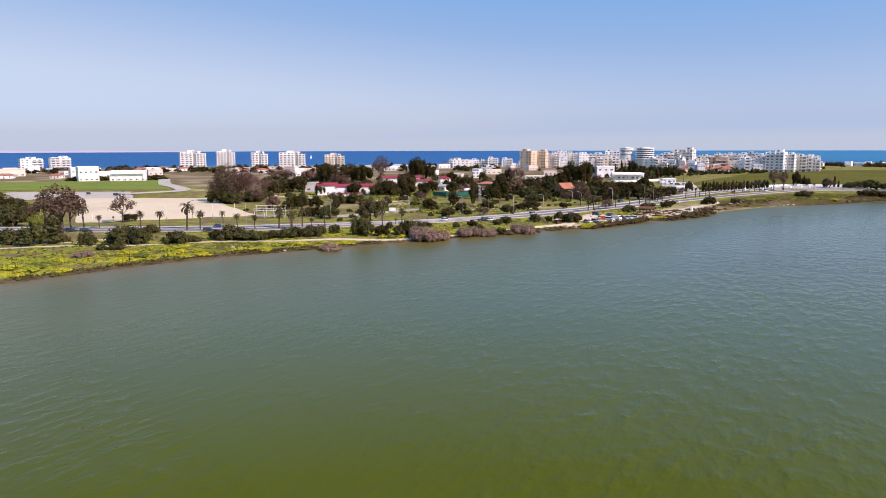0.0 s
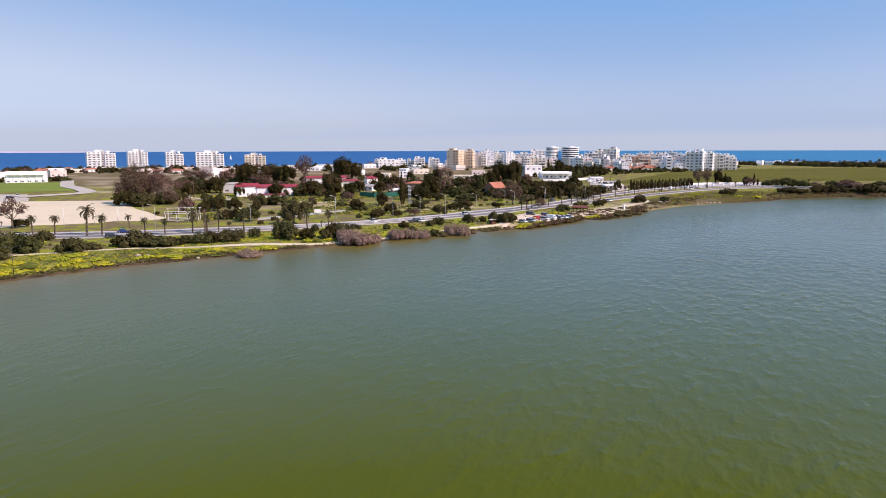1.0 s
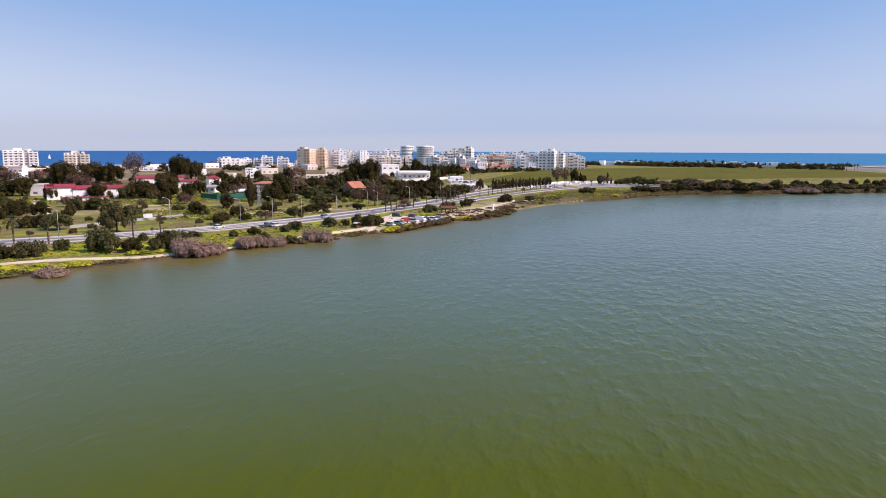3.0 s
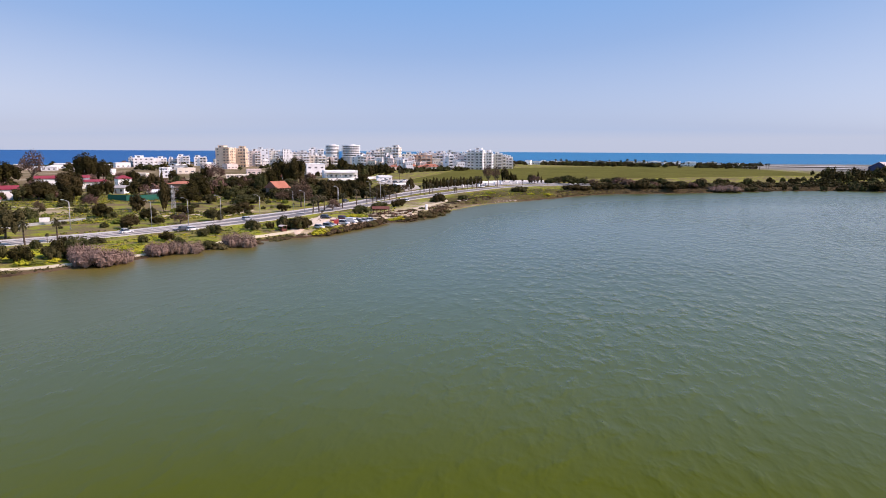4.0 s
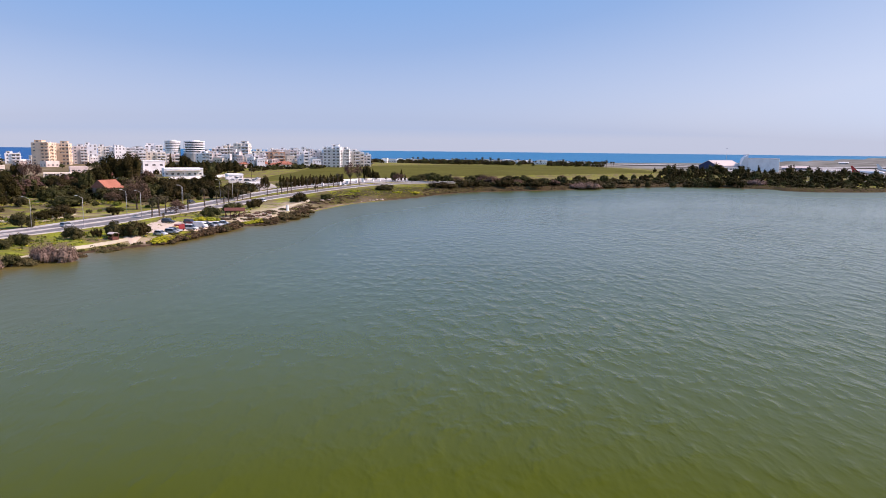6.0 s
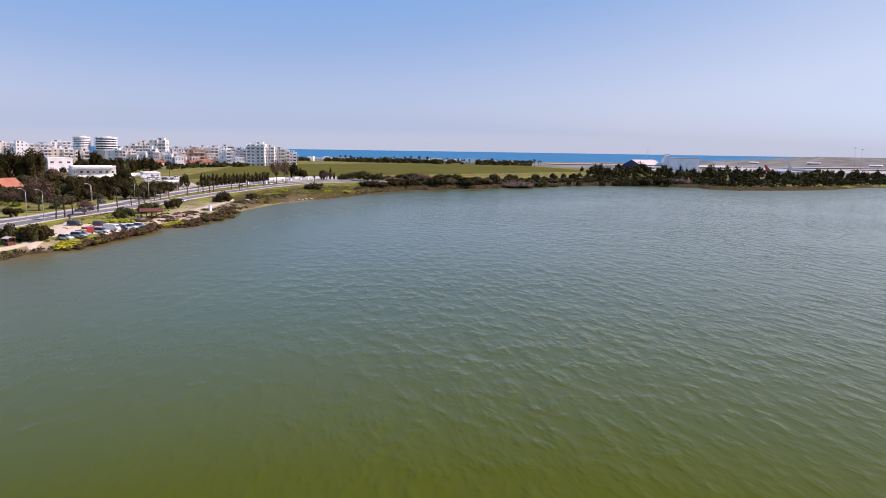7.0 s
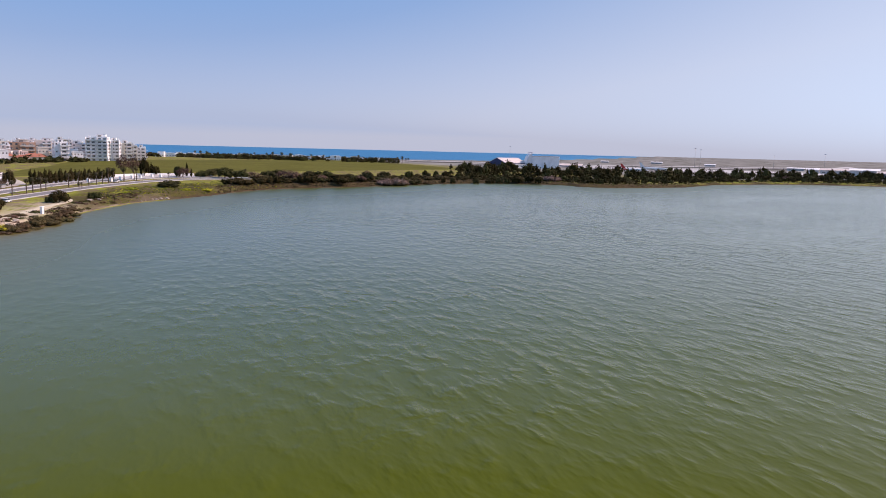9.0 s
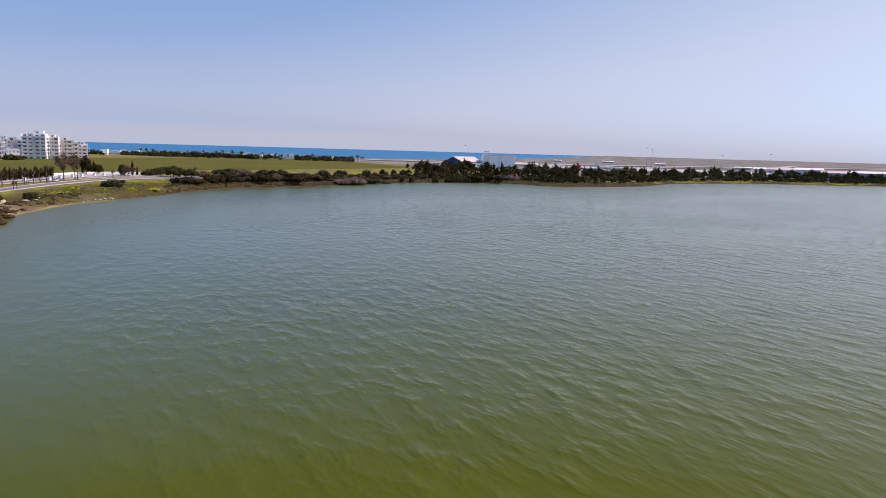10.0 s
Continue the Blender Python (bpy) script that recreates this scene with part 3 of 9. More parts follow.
near_line, far_line = spline(NEAR_EDGE), spline(FAR_EDGE)


def on_road(x, y):
    """Whether a place lies on either carriageway or the strip between them."""
    a = np.interp(x, [q[0] for q in NEAR_EDGE], [q[1] for q in NEAR_EDGE])
    b = np.interp(x, [q[0] for q in FAR_EDGE], [q[1] for q in FAR_EDGE])
    return a - 2.5 < y < b + 4 and x < 290


ribbon("road_lakeside", near_line, -6.8, 0, 0.14, M["asphalt"], "grey asphalt carriageway along the lakeside", "road")
ribbon("road_inland", far_line, 0, 6.6, 0.16, M["asphalt"], "grey asphalt carriageway on the town side", "road")
ribbon("kerb_lakeside", near_line, 0.05, 0.45, 0.27, M["kerb"], "pale concrete kerb of the lakeside carriageway", "kerb")
ribbon("kerb_town_side", far_line, -1.9, -0.05, 0.29, M["kerb"], "pale concrete pavement beside the road", "pavement")
ribbon("kerb_median", near_line, -7.3, -6.85, 0.30, M["kerb"], "pale concrete kerb of the central strip", "kerb")
ribbon("kerb_median_town", far_line, 6.65, 7.1, 0.30, M["kerb"], "pale concrete kerb of the central strip", "kerb")
ribbon("edge_line", near_line, -0.55, -0.35, 0.165, M["paint"], "worn white edge line on the asphalt", "road marking", skirt=0.01)
ribbon("edge_line_town", far_line, 0.35, 0.55, 0.185, M["paint"], "worn white edge line on the asphalt", "road marking", skirt=0.01)
east = spline([(300, 463), (325, 460), (360, 450), (405, 438), (450, 428), (545, 411), (640, 370), (760, 300), (880, 210), (1000, 100)])
ribbon("road_airport", east, -5.5, 5.5, 0.2, M["asphalt"], "grey asphalt road running on towards the airport", "road")
ribbon("kerb_airport", east, 5.6, 6.1, 0.33, M["kerb"], "pale concrete kerb of the airport road", "kerb")
walkway = spline([(-200, 170), (-160, 200), (-136, 211), (-120, 216), (-101, 216), (-88, 221), (-72, 226), (-53, 226.5), (-44, 230), (-34, 233.5), (-23, 236), (-12, 239.5), (3, 248.5), (18, 258), (36, 272), (52, 281)], 2.5)
TRODDEN = np.array([(q[0], q[1]) for q in walkway])
ribbon("footpath", walkway, -0.95, 0.95, 0.14, M["track"], "trodden pale earth footpath along the shore", "path", 0.5)
ribbon("footpath_upper", spline([(-170, 228), (-145, 224), (-130, 223), (-121, 226), (-112, 236), (-108, 250)], 2.5), -1.2, 1.2, 0.12, M["track"], "trodden pale earth path up to the road", "path", 0.5)
ribbon("footpath_beach", spline([(96, 313), (108, 326), (118, 338), (130, 352), (142, 364), (150, 375), (152, 388)], 2.5), -1.3, 1.3, 0.13, M["track"], "trodden pale earth path by the beach", "path", 0.9)
sheet("sports_ground", [(-153, 283), (-84, 315), (-141, 411), (-216, 409)], 16, 0.3, M["pitch"], "bare pale sand sports ground", "sports ground", 1.5)
sheet("gravel_yard", [(-246, 398), (-185, 411), (-212, 470), (-300, 470)], 10, 0.35, M["gravel"], "grey gravel yard with parked vehicles", "yard", 2)
sheet("grass_field", [(-420, 478), (-190, 500), (-255, 640), (-480, 590)], 14, 0.45, M["lawn"], "bright green grass field", "field", 4)
ribbon("country_lane", spline([(-262, 650), (-225, 560), (-190, 500), (-180, 470), (-205, 440)], 8), -5, 5, 0.6, M["gravel"], "pale dusty lane beside the field", "lane", 1.0)
sheet("meadow", [(165, 503), (690, 552), (815, 872), (330, 718)], 28, 0.26, M["meadow"], "wide mown green meadow before the town", "field", 4)
sheet("car_park", [(50, 284), (76, 292), (90, 307), (66, 319)], 10, 0.16, M["sand"], "pale compacted sand car park by the lake", "car park", 0.6)
sheet("apron", [(1000, 560), (1130, 120), (1330, 140), (1200, 640)], 18, 1.0, M["apron"], "pale concrete airport apron", "apron", 3)
ribbon("taxiway", spline([(880, 690), (1300, 470), (1900, 330), (2600, 330)], 40), -12, 12, 1.3, M["apron"], "pale concrete taxiway", "taxiway")
ribbon("runway", spline([(900, 800), (1400, 560), (2000, 300), (2600, 60)], 40), -22, 22, 1.6, M["apron"], "pale concrete runway", "runway")

yard = spline([(178, 466), (204, 478), (232, 489), (258, 496), (285, 492)], 3)
ribbon("yard_paving", yard, 0.6, 10.5, 0.22, M["apron"], "pale concrete forecourt before the cypress row", "pavement")


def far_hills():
    """The low far coast across the sea, its distance haze painted into the colour."""
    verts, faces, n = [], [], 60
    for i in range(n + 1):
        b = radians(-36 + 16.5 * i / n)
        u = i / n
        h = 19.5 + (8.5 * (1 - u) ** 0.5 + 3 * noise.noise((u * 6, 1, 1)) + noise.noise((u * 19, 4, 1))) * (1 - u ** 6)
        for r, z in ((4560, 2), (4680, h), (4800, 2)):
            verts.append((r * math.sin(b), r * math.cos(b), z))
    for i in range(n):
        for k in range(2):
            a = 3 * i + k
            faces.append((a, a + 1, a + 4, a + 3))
    # pale pinkish base colour stands in for the haze in the air
    hill = surface("haze_painted_coast", (0.42, 0.37, 0.44), (0.48, 0.42, 0.48), 0.002, 0.0005, 1.0, spread=0)
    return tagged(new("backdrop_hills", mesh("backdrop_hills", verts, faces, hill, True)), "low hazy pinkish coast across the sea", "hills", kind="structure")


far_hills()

# ---- plants ----


def cards(centres, radii, count, size, rng, spiky=0.0, fill=0.0):
    """Leaf clumps: small quads spread over and in a set of rounded masses. Returns verts and faces."""
    verts, faces = [], []
    vol = np.array([r[0] * r[1] for r in radii])
    share = np.maximum(3, (count * vol / vol.sum()).astype(int))
    for c, r, n in zip(centres, radii, share):
        d = rng.normal(size=(n, 3))
        d[:, 2] = np.where(d[:, 2] < -0.5, -d[:, 2], d[:, 2])
        d /= np.linalg.norm(d, axis=1)[:, None]
        depth = 1 - rng.random(n) ** 2 * (0.35 + fill)
        lump = 1 + 0.16 * np.sin(d[:, 0] * 7 + c[0] * 3) * np.sin(d[:, 1] * 6 + c[1]) + 0.1 * np.sin(d[:, 2] * 9)
        p = np.array(c) + d * np.array(r) * (depth * lump)[:, None]
        nrm = d + rng.normal(size=(n, 3)) * 0.55
        nrm /= np.linalg.norm(nrm, axis=1)[:, None]
        u = np.cross(nrm, rng.normal(size=(n, 3)))
        u /= np.linalg.norm(u, axis=1)[:, None]
        v = np.cross(nrm, u)
        s = size * (0.55 + 0.9 * rng.random(n))[:, None]
        t = s * (0.45 + 0.5 * rng.random(n))[:, None] * (1 - spiky)
        q = np.stack([p - u * s, p - v * t + u * s * 0.15, p + u * s, p + v * t - u * s * 0.1], 1).reshape(-1, 3)
        k = len(verts)
        verts.extend(map(tuple, q))
        faces.extend((k + 4 * i, k + 4 * i + 1, k + 4 * i + 2, k + 4 * i + 3) for i in range(n))
    return verts, faces


def core(verts, faces, centres, radii, rng, inner=0.72, a=7, b=4):
    """The dense inside of a crown, so that it is not seen through everywhere."""
    for c, r in zip(centres, radii):
        k = len(verts)
        for j in range(b + 1):
            for i in range(a):
                th, ph = 2 * math.pi * i / a, math.pi * j / b
                w = inner * (0.8 + 0.35 * rng.random())
                verts.append((c[0] + r[0] * w * math.sin(ph) * math.cos(th), c[1] + r[1] * w * math.sin(ph) * math.sin(th), c[2] + r[2] * w * math.cos(ph)))
        faces.extend((k + j * a + i, k + j * a + a + i, k + j * a + a + (i + 1) % a, k + j * a + (i + 1) % a) for j in range(b) for i in range(a))


def trunk_mesh(name, h, r, limbs, material):
    bm = bmesh.new()
    lean = Vector((0.04 * h, -0.03 * h, h))
    tube(bm, (0, 0, -0.3), lean * 0.5, r, r * 0.75, 7)
    tube(bm, lean * 0.5, lean, r * 0.75, r * 0.5, 7)
    for e in limbs:
        a = lean * 0.62
        m = (a + Vector(e)) * 0.5 + Vector((0, 0, -0.06 * h))
        tube(bm, a, m, r * 0.5, r * 0.35, 5)
        tube(bm, m, e, r * 0.35, r * 0.12, 5)
    return bm_mesh(name, bm, material, True)


class Plant:
    """One plant with its parts, built once and then copied to many places and sizes."""

    def __init__(self, name, tall, wide, label, category, group):
        self.name, self.tall, self.wide = name, tall, wide
        self.tags = (label, category, group)
        self.parts, self.first, self.scale = [], None, None

    def put(self, x, y, h, w, turn, z=None):
        k = Vector((w / self.wide, w / self.wide, h / self.tall))
        z = height(x, y) - 0.05 if z is None else z
        m = pose(x, y, z, 0, 0, turn)
        if self.first is None:
            ob = self.first = empty(self.name, 0, 0, 0)
            tagged(ob, *self.tags)
            for pn, me in self.parts:
                child(pn, me, ob)
            ob.matrix_basis = m @ Matrix.Diagonal((*k, 1))
            self.scale = k
            return ob
        f = Vector((k[i] / self.scale[i] for i in range(3)))
        return copy_thing(self.first, m @ Matrix.Diagonal((*f, 1)))


def broadleaf(name, seed, tall, wide, low, blobs, count, size, leaf, label, group, fill=0.0, category="tree", flat=0.55, solid=True, spiky=0.0):
    rng = np.random.default_rng(seed)
    centres, radii = [], []
    for i in range(blobs):
        a, q = 2 * math.pi * (i / blobs + 0.13 * rng.random()), 0.0 if i == 0 else (0.30 + 0.14 * rng.random())
        rad = wide * (0.30 if i == 0 else 0.14 + 0.10 * rng.random())
        top = tall * (1.0 if i == 0 else (0.50 if i % 2 else 0.72) + 0.24 * rng.random())
        rz = max(rad * flat * 1.25, (tall - low) * (0.40 if i == 0 else 0.22 + 0.10 * rng.random()))
        centres.append((wide * q * math.cos(a), wide * q * math.sin(a), max(top - rz, low + rz * 0.6)))
        radii.append((rad, rad, rz))
    verts, faces = cards(centres, radii, count, size, rng, spiky, fill)
    if solid:
        core(verts, faces, centres, radii, rng, 0.62 if spiky else 0.72)
    p = Plant(name, tall, wide, label, category, group)
    stem = "trunk" if category == "tree" else "stems"
    p.parts = [(stem, trunk_mesh(stem, max(low * 1.15, 0.35 * tall), 0.032 * tall + 0.03, [c for c in centres[1:7]], M["bark"])), ("crown" if category == "tree" else "foliage", mesh("crown", verts, faces, M[leaf]))]
    return p


def cypress(name, seed, tall, wide, count, size, leaf, label, group):
    rng = np.random.default_rng(seed)
    centres = [(0.06 * wide * rng.normal(), 0.06 * wide * rng.normal(), tall * (0.14 + 0.105 * i)) for i in range(8)]
    radii = [(wide * 0.5 * w, wide * 0.5 * w, tall * 0.11) for w in (0.75, 0.95, 1.0, 0.97, 0.88, 0.72, 0.5, 0.26)]
    verts, faces = cards(centres, radii, count, size, rng)
    core(verts, faces, centres, radii, rng, 0.8)
    p = Plant(name, tall, wide, label, "tree", group)
    p.parts = [("trunk", trunk_mesh("trunk", tall * 0.2, 0.14, [], M["bark"])), ("crown", mesh("crown", verts, faces, M[leaf]))]
    return p


def palm(name, seed, tall, fronds, reach, label, group, droop=1.0, bend=0.03):
    rng = np.random.default_rng(seed)
    bm = bmesh.new()
    q = Vector((0, 0, -0.3))
    for i in range(6):
        f = (i + 1) / 6
        e = Vector((bend * tall * f * f, 0.02 * tall * math.sin(2 * f), tall * 0.84 * f))
        tube(bm, q, e, 0.27 - 0.06 * f + 0.03 * (i % 2), 0.24 - 0.06 * f, 8)
        q = e
    bmesh.ops.create_icosphere(bm, subdivisions=1, radius=0.55, matrix=Matrix.Translation(q) @ Matrix.Diagonal((1, 1, 1.3, 1)))
    trunk = bm_mesh("trunk", bm, M["palmbark"], True)
    verts, faces = [], []
    for i in range(fronds):
        a, up = 2.4 * i + 0.3 * rng.random(), 1.25 - 1.75 * (i / fronds) + 0.1 * rng.normal()
        n, p, pitch = 6, q + Vector((0, 0, 0.2)), up
        length = reach * (0.85 + 0.3 * rng.random())
        ridge = [p.copy()]
        for k in range(n):
            d = Vector((math.cos(a) * math.cos(pitch), math.sin(a) * math.cos(pitch), math.sin(pitch)))
            p = p + d * length / n
            pitch -= droop * (0.20 + 0.06 * k)
            ridge.append(p.copy())
        side = Vector((-math.sin(a), math.cos(a), 0))
        for k in range(n):
            w0 = reach * 0.15 * math.sin(math.pi * min(1, (k + 0.35) / (n + 0.3))) + 0.04
            w1 = reach * 0.15 * math.sin(math.pi * min(1, (k + 1.35) / (n + 0.3))) + 0.02
            for s in (-1, 1):
                b = len(verts)
                dz = Vector((0, 0, -0.35))
                verts += [tuple(ridge[k]), tuple(ridge[k + 1]), tuple(ridge[k + 1] + s * side * w1 + dz * w1), tuple(ridge[k] * 0.25 + ridge[k + 1] * 0.75 + s * side * w0 + dz * w0)]
                faces.append((b, b + 1, b + 2, b + 3))
    p = Plant(name, tall, tall, label, "palm tree", group)
    p.parts = [("trunk", trunk), ("crown", mesh("crown", verts, faces, M["frond"]))]
    return p


KINDS = {}


def kind(key, *plants):
    KINDS[key] = list(plants)


kind("dark", *[broadleaf("tree", 10 + i, 7, 6.5, 0.5, 11 + i, 2850, 0.196, ("dark", "dark", "olive", "dark")[i], ("dense dark green tree with a rounded crown", "dense olive-green tree with a rounded crown")[i == 2], "trees of the park") for i in range(4)])
kind("darkbig", *[broadleaf("tree", 20 + i, 11, 9, 1.2, 13 + i, 4180, 0.238, "dark", "tall dark green tree with a broad uneven crown", "trees of the park") for i in range(3)])
kind("brownbig", *[broadleaf("tree", 45 + i, 17, 12, 2.5, 20, 4300, 0.25, "brown", "tall reddish-brown half-bare tree with dense twigs", "trees of the park", 0.5, solid=False) for i in range(3)])
kind("palebig", *[broadleaf("tree", 48 + i, 15, 11, 2.0, 18, 3600, 0.25, "tamarisk", "tall pale leafless tree with grey-pink twigs", "trees of the park", 0.5, solid=False) for i in range(1)])
kind("olive", *[broadleaf("tree", 30 + i, 5, 5, 0.3, 10, 2090, 0.168, "olive", "small olive-green tree with a round crown", "trees of the park") for i in range(4)])
kind("brown", *[broadleaf("tree", 40 + i, 8, 7.5, 0.8, 12, 2850, 0.168, "brown", "reddish-brown half-bare tree with dense twigs", "trees of the park", 0.5, solid=i == 2) for i in range(4)])
kind("umbrella", *[broadleaf("umbrella_tree", 50 + i, 10, 8, 4.2, 11, 1300, 0.23, lf, "tall tree with a flat spreading crown on bare limbs", "umbrella trees", 0.2, solid=False) for i, lf in enumerate(("brown", "brown", "brown"))])
kind("shrub", *[broadleaf("shrub", 60 + i, 2.6, 4.2, 0.1, 8, 1178, 0.154, ("dark", "olive", "dark", "olive")[i], ("dense dark green shrub beside the road", "dense olive-green shrub beside the road")[i % 2], "shrubs along the lake", category="shrub", flat=0.8) for i in range(4)])
kind("bush", *[broadleaf("shrub", 70 + i, 2.2, 3.6, 0.05, 8, 1064, 0.140, "olive", "olive-green rounded shrub on the grass", "shrubs along the lake", category="shrub", flat=0.8) for i in range(4)])
kind("freshbush", *[broadleaf("shrub", 80 + i, 1.6, 3.4, 0.02, 8, 912, 0.126, "fresh", "fresh green low shrub on the grass", "shrubs along the lake", category="shrub", flat=0.8) for i in range(3)])
kind("tamarisk", *[broadleaf("tamarisk", 90 + i, 3.2, 6.5, 0.02, 18, 4600, 0.15, "tamarisk", "greyish-pink leafless tamarisk bush at the water's edge", "tamarisks at the shore", 0.3, category="shrub", flat=0.8, spiky=0.3) for i in range(3)])
kind("scrub", *[broadleaf("shrub", 100 + i, 1.6, 4.0, 0.0, 9, 1140, 0.119, "heather", "low brown salt scrub at the water's edge", "scrub at the shore", 0.2, category="shrub", flat=0.9) for i in range(4)])
kind("blossom", *[broadleaf("flower_clump", 110 + i, 0.7, 3.4, 0.0, 9, 420, 0.15, "flower", "clump of bright yellow spring flowers", "flower clumps on the shore", 0.2, category="flowers", flat=0.9) for i in range(4)])
kind("cypress", *[cypress("cypress", 120 + i, 8, 1.9, 620, 0.22, "dark", "slim dark green cypress tree", "cypresses") for i in range(3)])
kind("palm", *[palm("palm", 130 + i, 6.5, 34, 2.1, "date palm with a shaggy crown beside the road", "palms along the road", 1.0, (0.02, 0.06, -0.03)[i]) for i in range(3)])
kind("windpalm", *[palm("palm", 140, 7.5, 22, 2.9, "tall wind-bent palm beside the road", "palms along the road", 1.15, 0.05)])
kind("fan", *[palm("palm", 150 + i, 8.0, 30, 2.0, "slim palm with a small tufted crown", "palms along the road", 1.3, 0.01) for i in range(2)])
plant_rng = random.Random(5)


def plant(key, x, y, h, w=None, z=None):
    p = KINDS[key][plant_rng.randrange(len(KINDS[key]))]
    w = (h if key in ("palm", "windpalm", "fan") else h * p.wide / p.tall) if w is None else w
    return p.put(x, y, h, w, plant_rng.uniform(0, 360), z)


def wood(name, label, places, leaves, seed, each=190):
    """Far trees that nobody could count, joined into one object: trunks and uneven crowns of leaf clumps."""
    rng = np.random.default_rng(seed)
    verts, faces, index = [], [], []
    shapes = []
    for k in range(10):
        n = 5 + k % 4
        c = [(0.0, 0.0, 0.62)] + [(0.34 * math.cos(6.28 * i / n + k), 0.34 * math.sin(6.28 * i / n + k), 0.13 + 0.42 * rng.random()) for i in range(n)]
        r = [(0.32, 0.32, 0.36)] + [(0.24, 0.24, 0.24)] * n
        v, f = cards(c, r, each, 0.062 * (190 / each) ** 0.4, rng)
        core(v, f, c, r, rng, 0.74, 6, 3)
        m = len(v)
        v += [(-0.03, -0.03, -0.05), (0.03, -0.03, -0.05), (0.0, 0.04, -0.05), (-0.02, -0.02, 0.5), (0.02, -0.02, 0.5), (0.0, 0.03, 0.5)]
        f += [(m, m + 1, m + 4, m + 3), (m + 1, m + 2, m + 5, m + 4), (m + 2, m, m + 3, m + 5)]
        shapes.append((np.array(v), f))
    for x, y, h, w in places:
        v, f = shapes[int(rng.integers(10))]
        a = rng.random() * 6.28
        q = np.empty_like(v)
        q[:, 0] = x + w * (v[:, 0] * math.cos(a) - v[:, 1] * math.sin(a))
        q[:, 1] = y + w * (v[:, 0] * math.sin(a) + v[:, 1] * math.cos(a))
        q[:, 2] = height(x, y) + h * v[:, 2]
        k = len(verts)
        verts.extend(map(tuple, q))
        faces.extend(tuple(k + i for i in t) for t in f)
        index.extend([int(rng.integers(len(leaves)))] * len(f))
    me = mesh(name, verts, faces, [M[k] for k in leaves])
    me.polygons.foreach_set("material_index", index)
    return tagged(new(name, me), label, "trees", kind="stuff")


def ring_places(count, b0, b1, d0, d1, h0, h1, seed, wide=1.2):
    """Places in a belt behind the lake's shore, between two bearings."""
    r, out = random.Random(seed), []
    while len(out) < count:
        b, d = r.uniform(b0, b1), d0 + (d1 - d0) * r.random()
        q = shore_radius(b) + d
        h = (h0 + (h1 - h0) * r.random() ** 1.6) * (0.8 + 0.5 * noise.noise((b * 0.9, d * 0.05, 3)))
        out.append((CENTRE[0] + q * math.sin(radians(b)), CENTRE[1] + q * math.cos(radians(b)), h, h * wide * r.uniform(0.6, 1.5)))
    return out


def area_places(count, corners, h0, h1, seed, wide=1.3, clear=()):
    """Places in a four-cornered area, in loose groups; clear: circles (x, y, radius) left open."""
    r, out = random.Random(seed), []
    a, b, c, d = [Vector(q) for q in corners]
    tries = 0
    while len(out) < count and tries < 20 * count:
        tries += 1
        u, v = r.random(), r.random()
        p = (a * (1 - u) + b * u) * (1 - v) + (d * (1 - u) + c * u) * v
        if noise.noise((p.x * 0.012, p.y * 0.012, seed)) < -0.12 or any(math.hypot(p.x - e, p.y - f) < g for e, f, g in clear):
            continue
        h = r.uniform(h0, h1)
        out.append((p.x, p.y, h, h * wide * r.uniform(0.8, 1.3)))
    return out


def tufts(name, label, places, leaves, seed, each=16, size=0.2):
    """Low herbs and tussocks that nobody could count, joined into one object."""
    rng = np.random.default_rng(seed)
    verts, faces, index = [], [], []
    for x, y, h, w in places:
        if on_road(x, y) or np.min(np.hypot(TRODDEN[:, 0] - x, TRODDEN[:, 1] - y)) < 1.2 + 0.4 * w:
            continue
        v, f = cards([(0, 0, 0.0)], [(w / 2, w / 2, h)], each, size, rng, fill=0.3)
        k, z = len(verts), height(x, y)
        verts.extend((x + a, y + b, z + max(c, 0.02)) for a, b, c in v)
        faces.extend(tuple(k + i for i in t) for t in f)
        index.extend([int(rng.integers(len(leaves)))] * len(f))
    me = mesh(name, verts, faces, [M[k] for k in leaves])
    me.polygons.foreach_set("material_index", index)
    return tagged(new(name, me), label, "herbs", kind="stuff")

# ---- buildings ----
_bm = bmesh.new()
box(_bm, -0.5, 0.5, -0.06, 0.06, 0, 1)
WINDOW = bm_mesh("window", _bm, M["pane"])


def windows(parent, x0, x1, y, floors, pitch, cols, wide, tall, sill=0.95, turn=0.0, skip=None):
    """Rows of windows on a wall that faces -y of its own frame."""
    for f in range(floors):
        for c in range(cols):
            if skip and skip(f, c):
                continue
            x = x0 + (c + 0.5) * (x1 - x0) / cols
            m = pose(0, 0, 0, 0, 0, turn) @ Matrix.Translation((x, y, f * pitch + sill)) @ Matrix.Diagonal((wide, 1, tall, 1))
            child("window", WINDOW, parent, m)


def shell(w, d, h, parapet=0.9, dip=0.8):
    """A flat-roofed block with a parapet."""
    bm = bmesh.new()
    box(bm, -w / 2, w / 2, -d / 2, d / 2, -1.5, h)
    top = max(bm.faces, key=lambda f: f.calc_center_median().z)
    r = bmesh.ops.inset_region(bm, faces=[top], thickness=0.3)
    bmesh.ops.translate(bm, verts=top.verts, vec=(0, 0, -dip))
    return bm


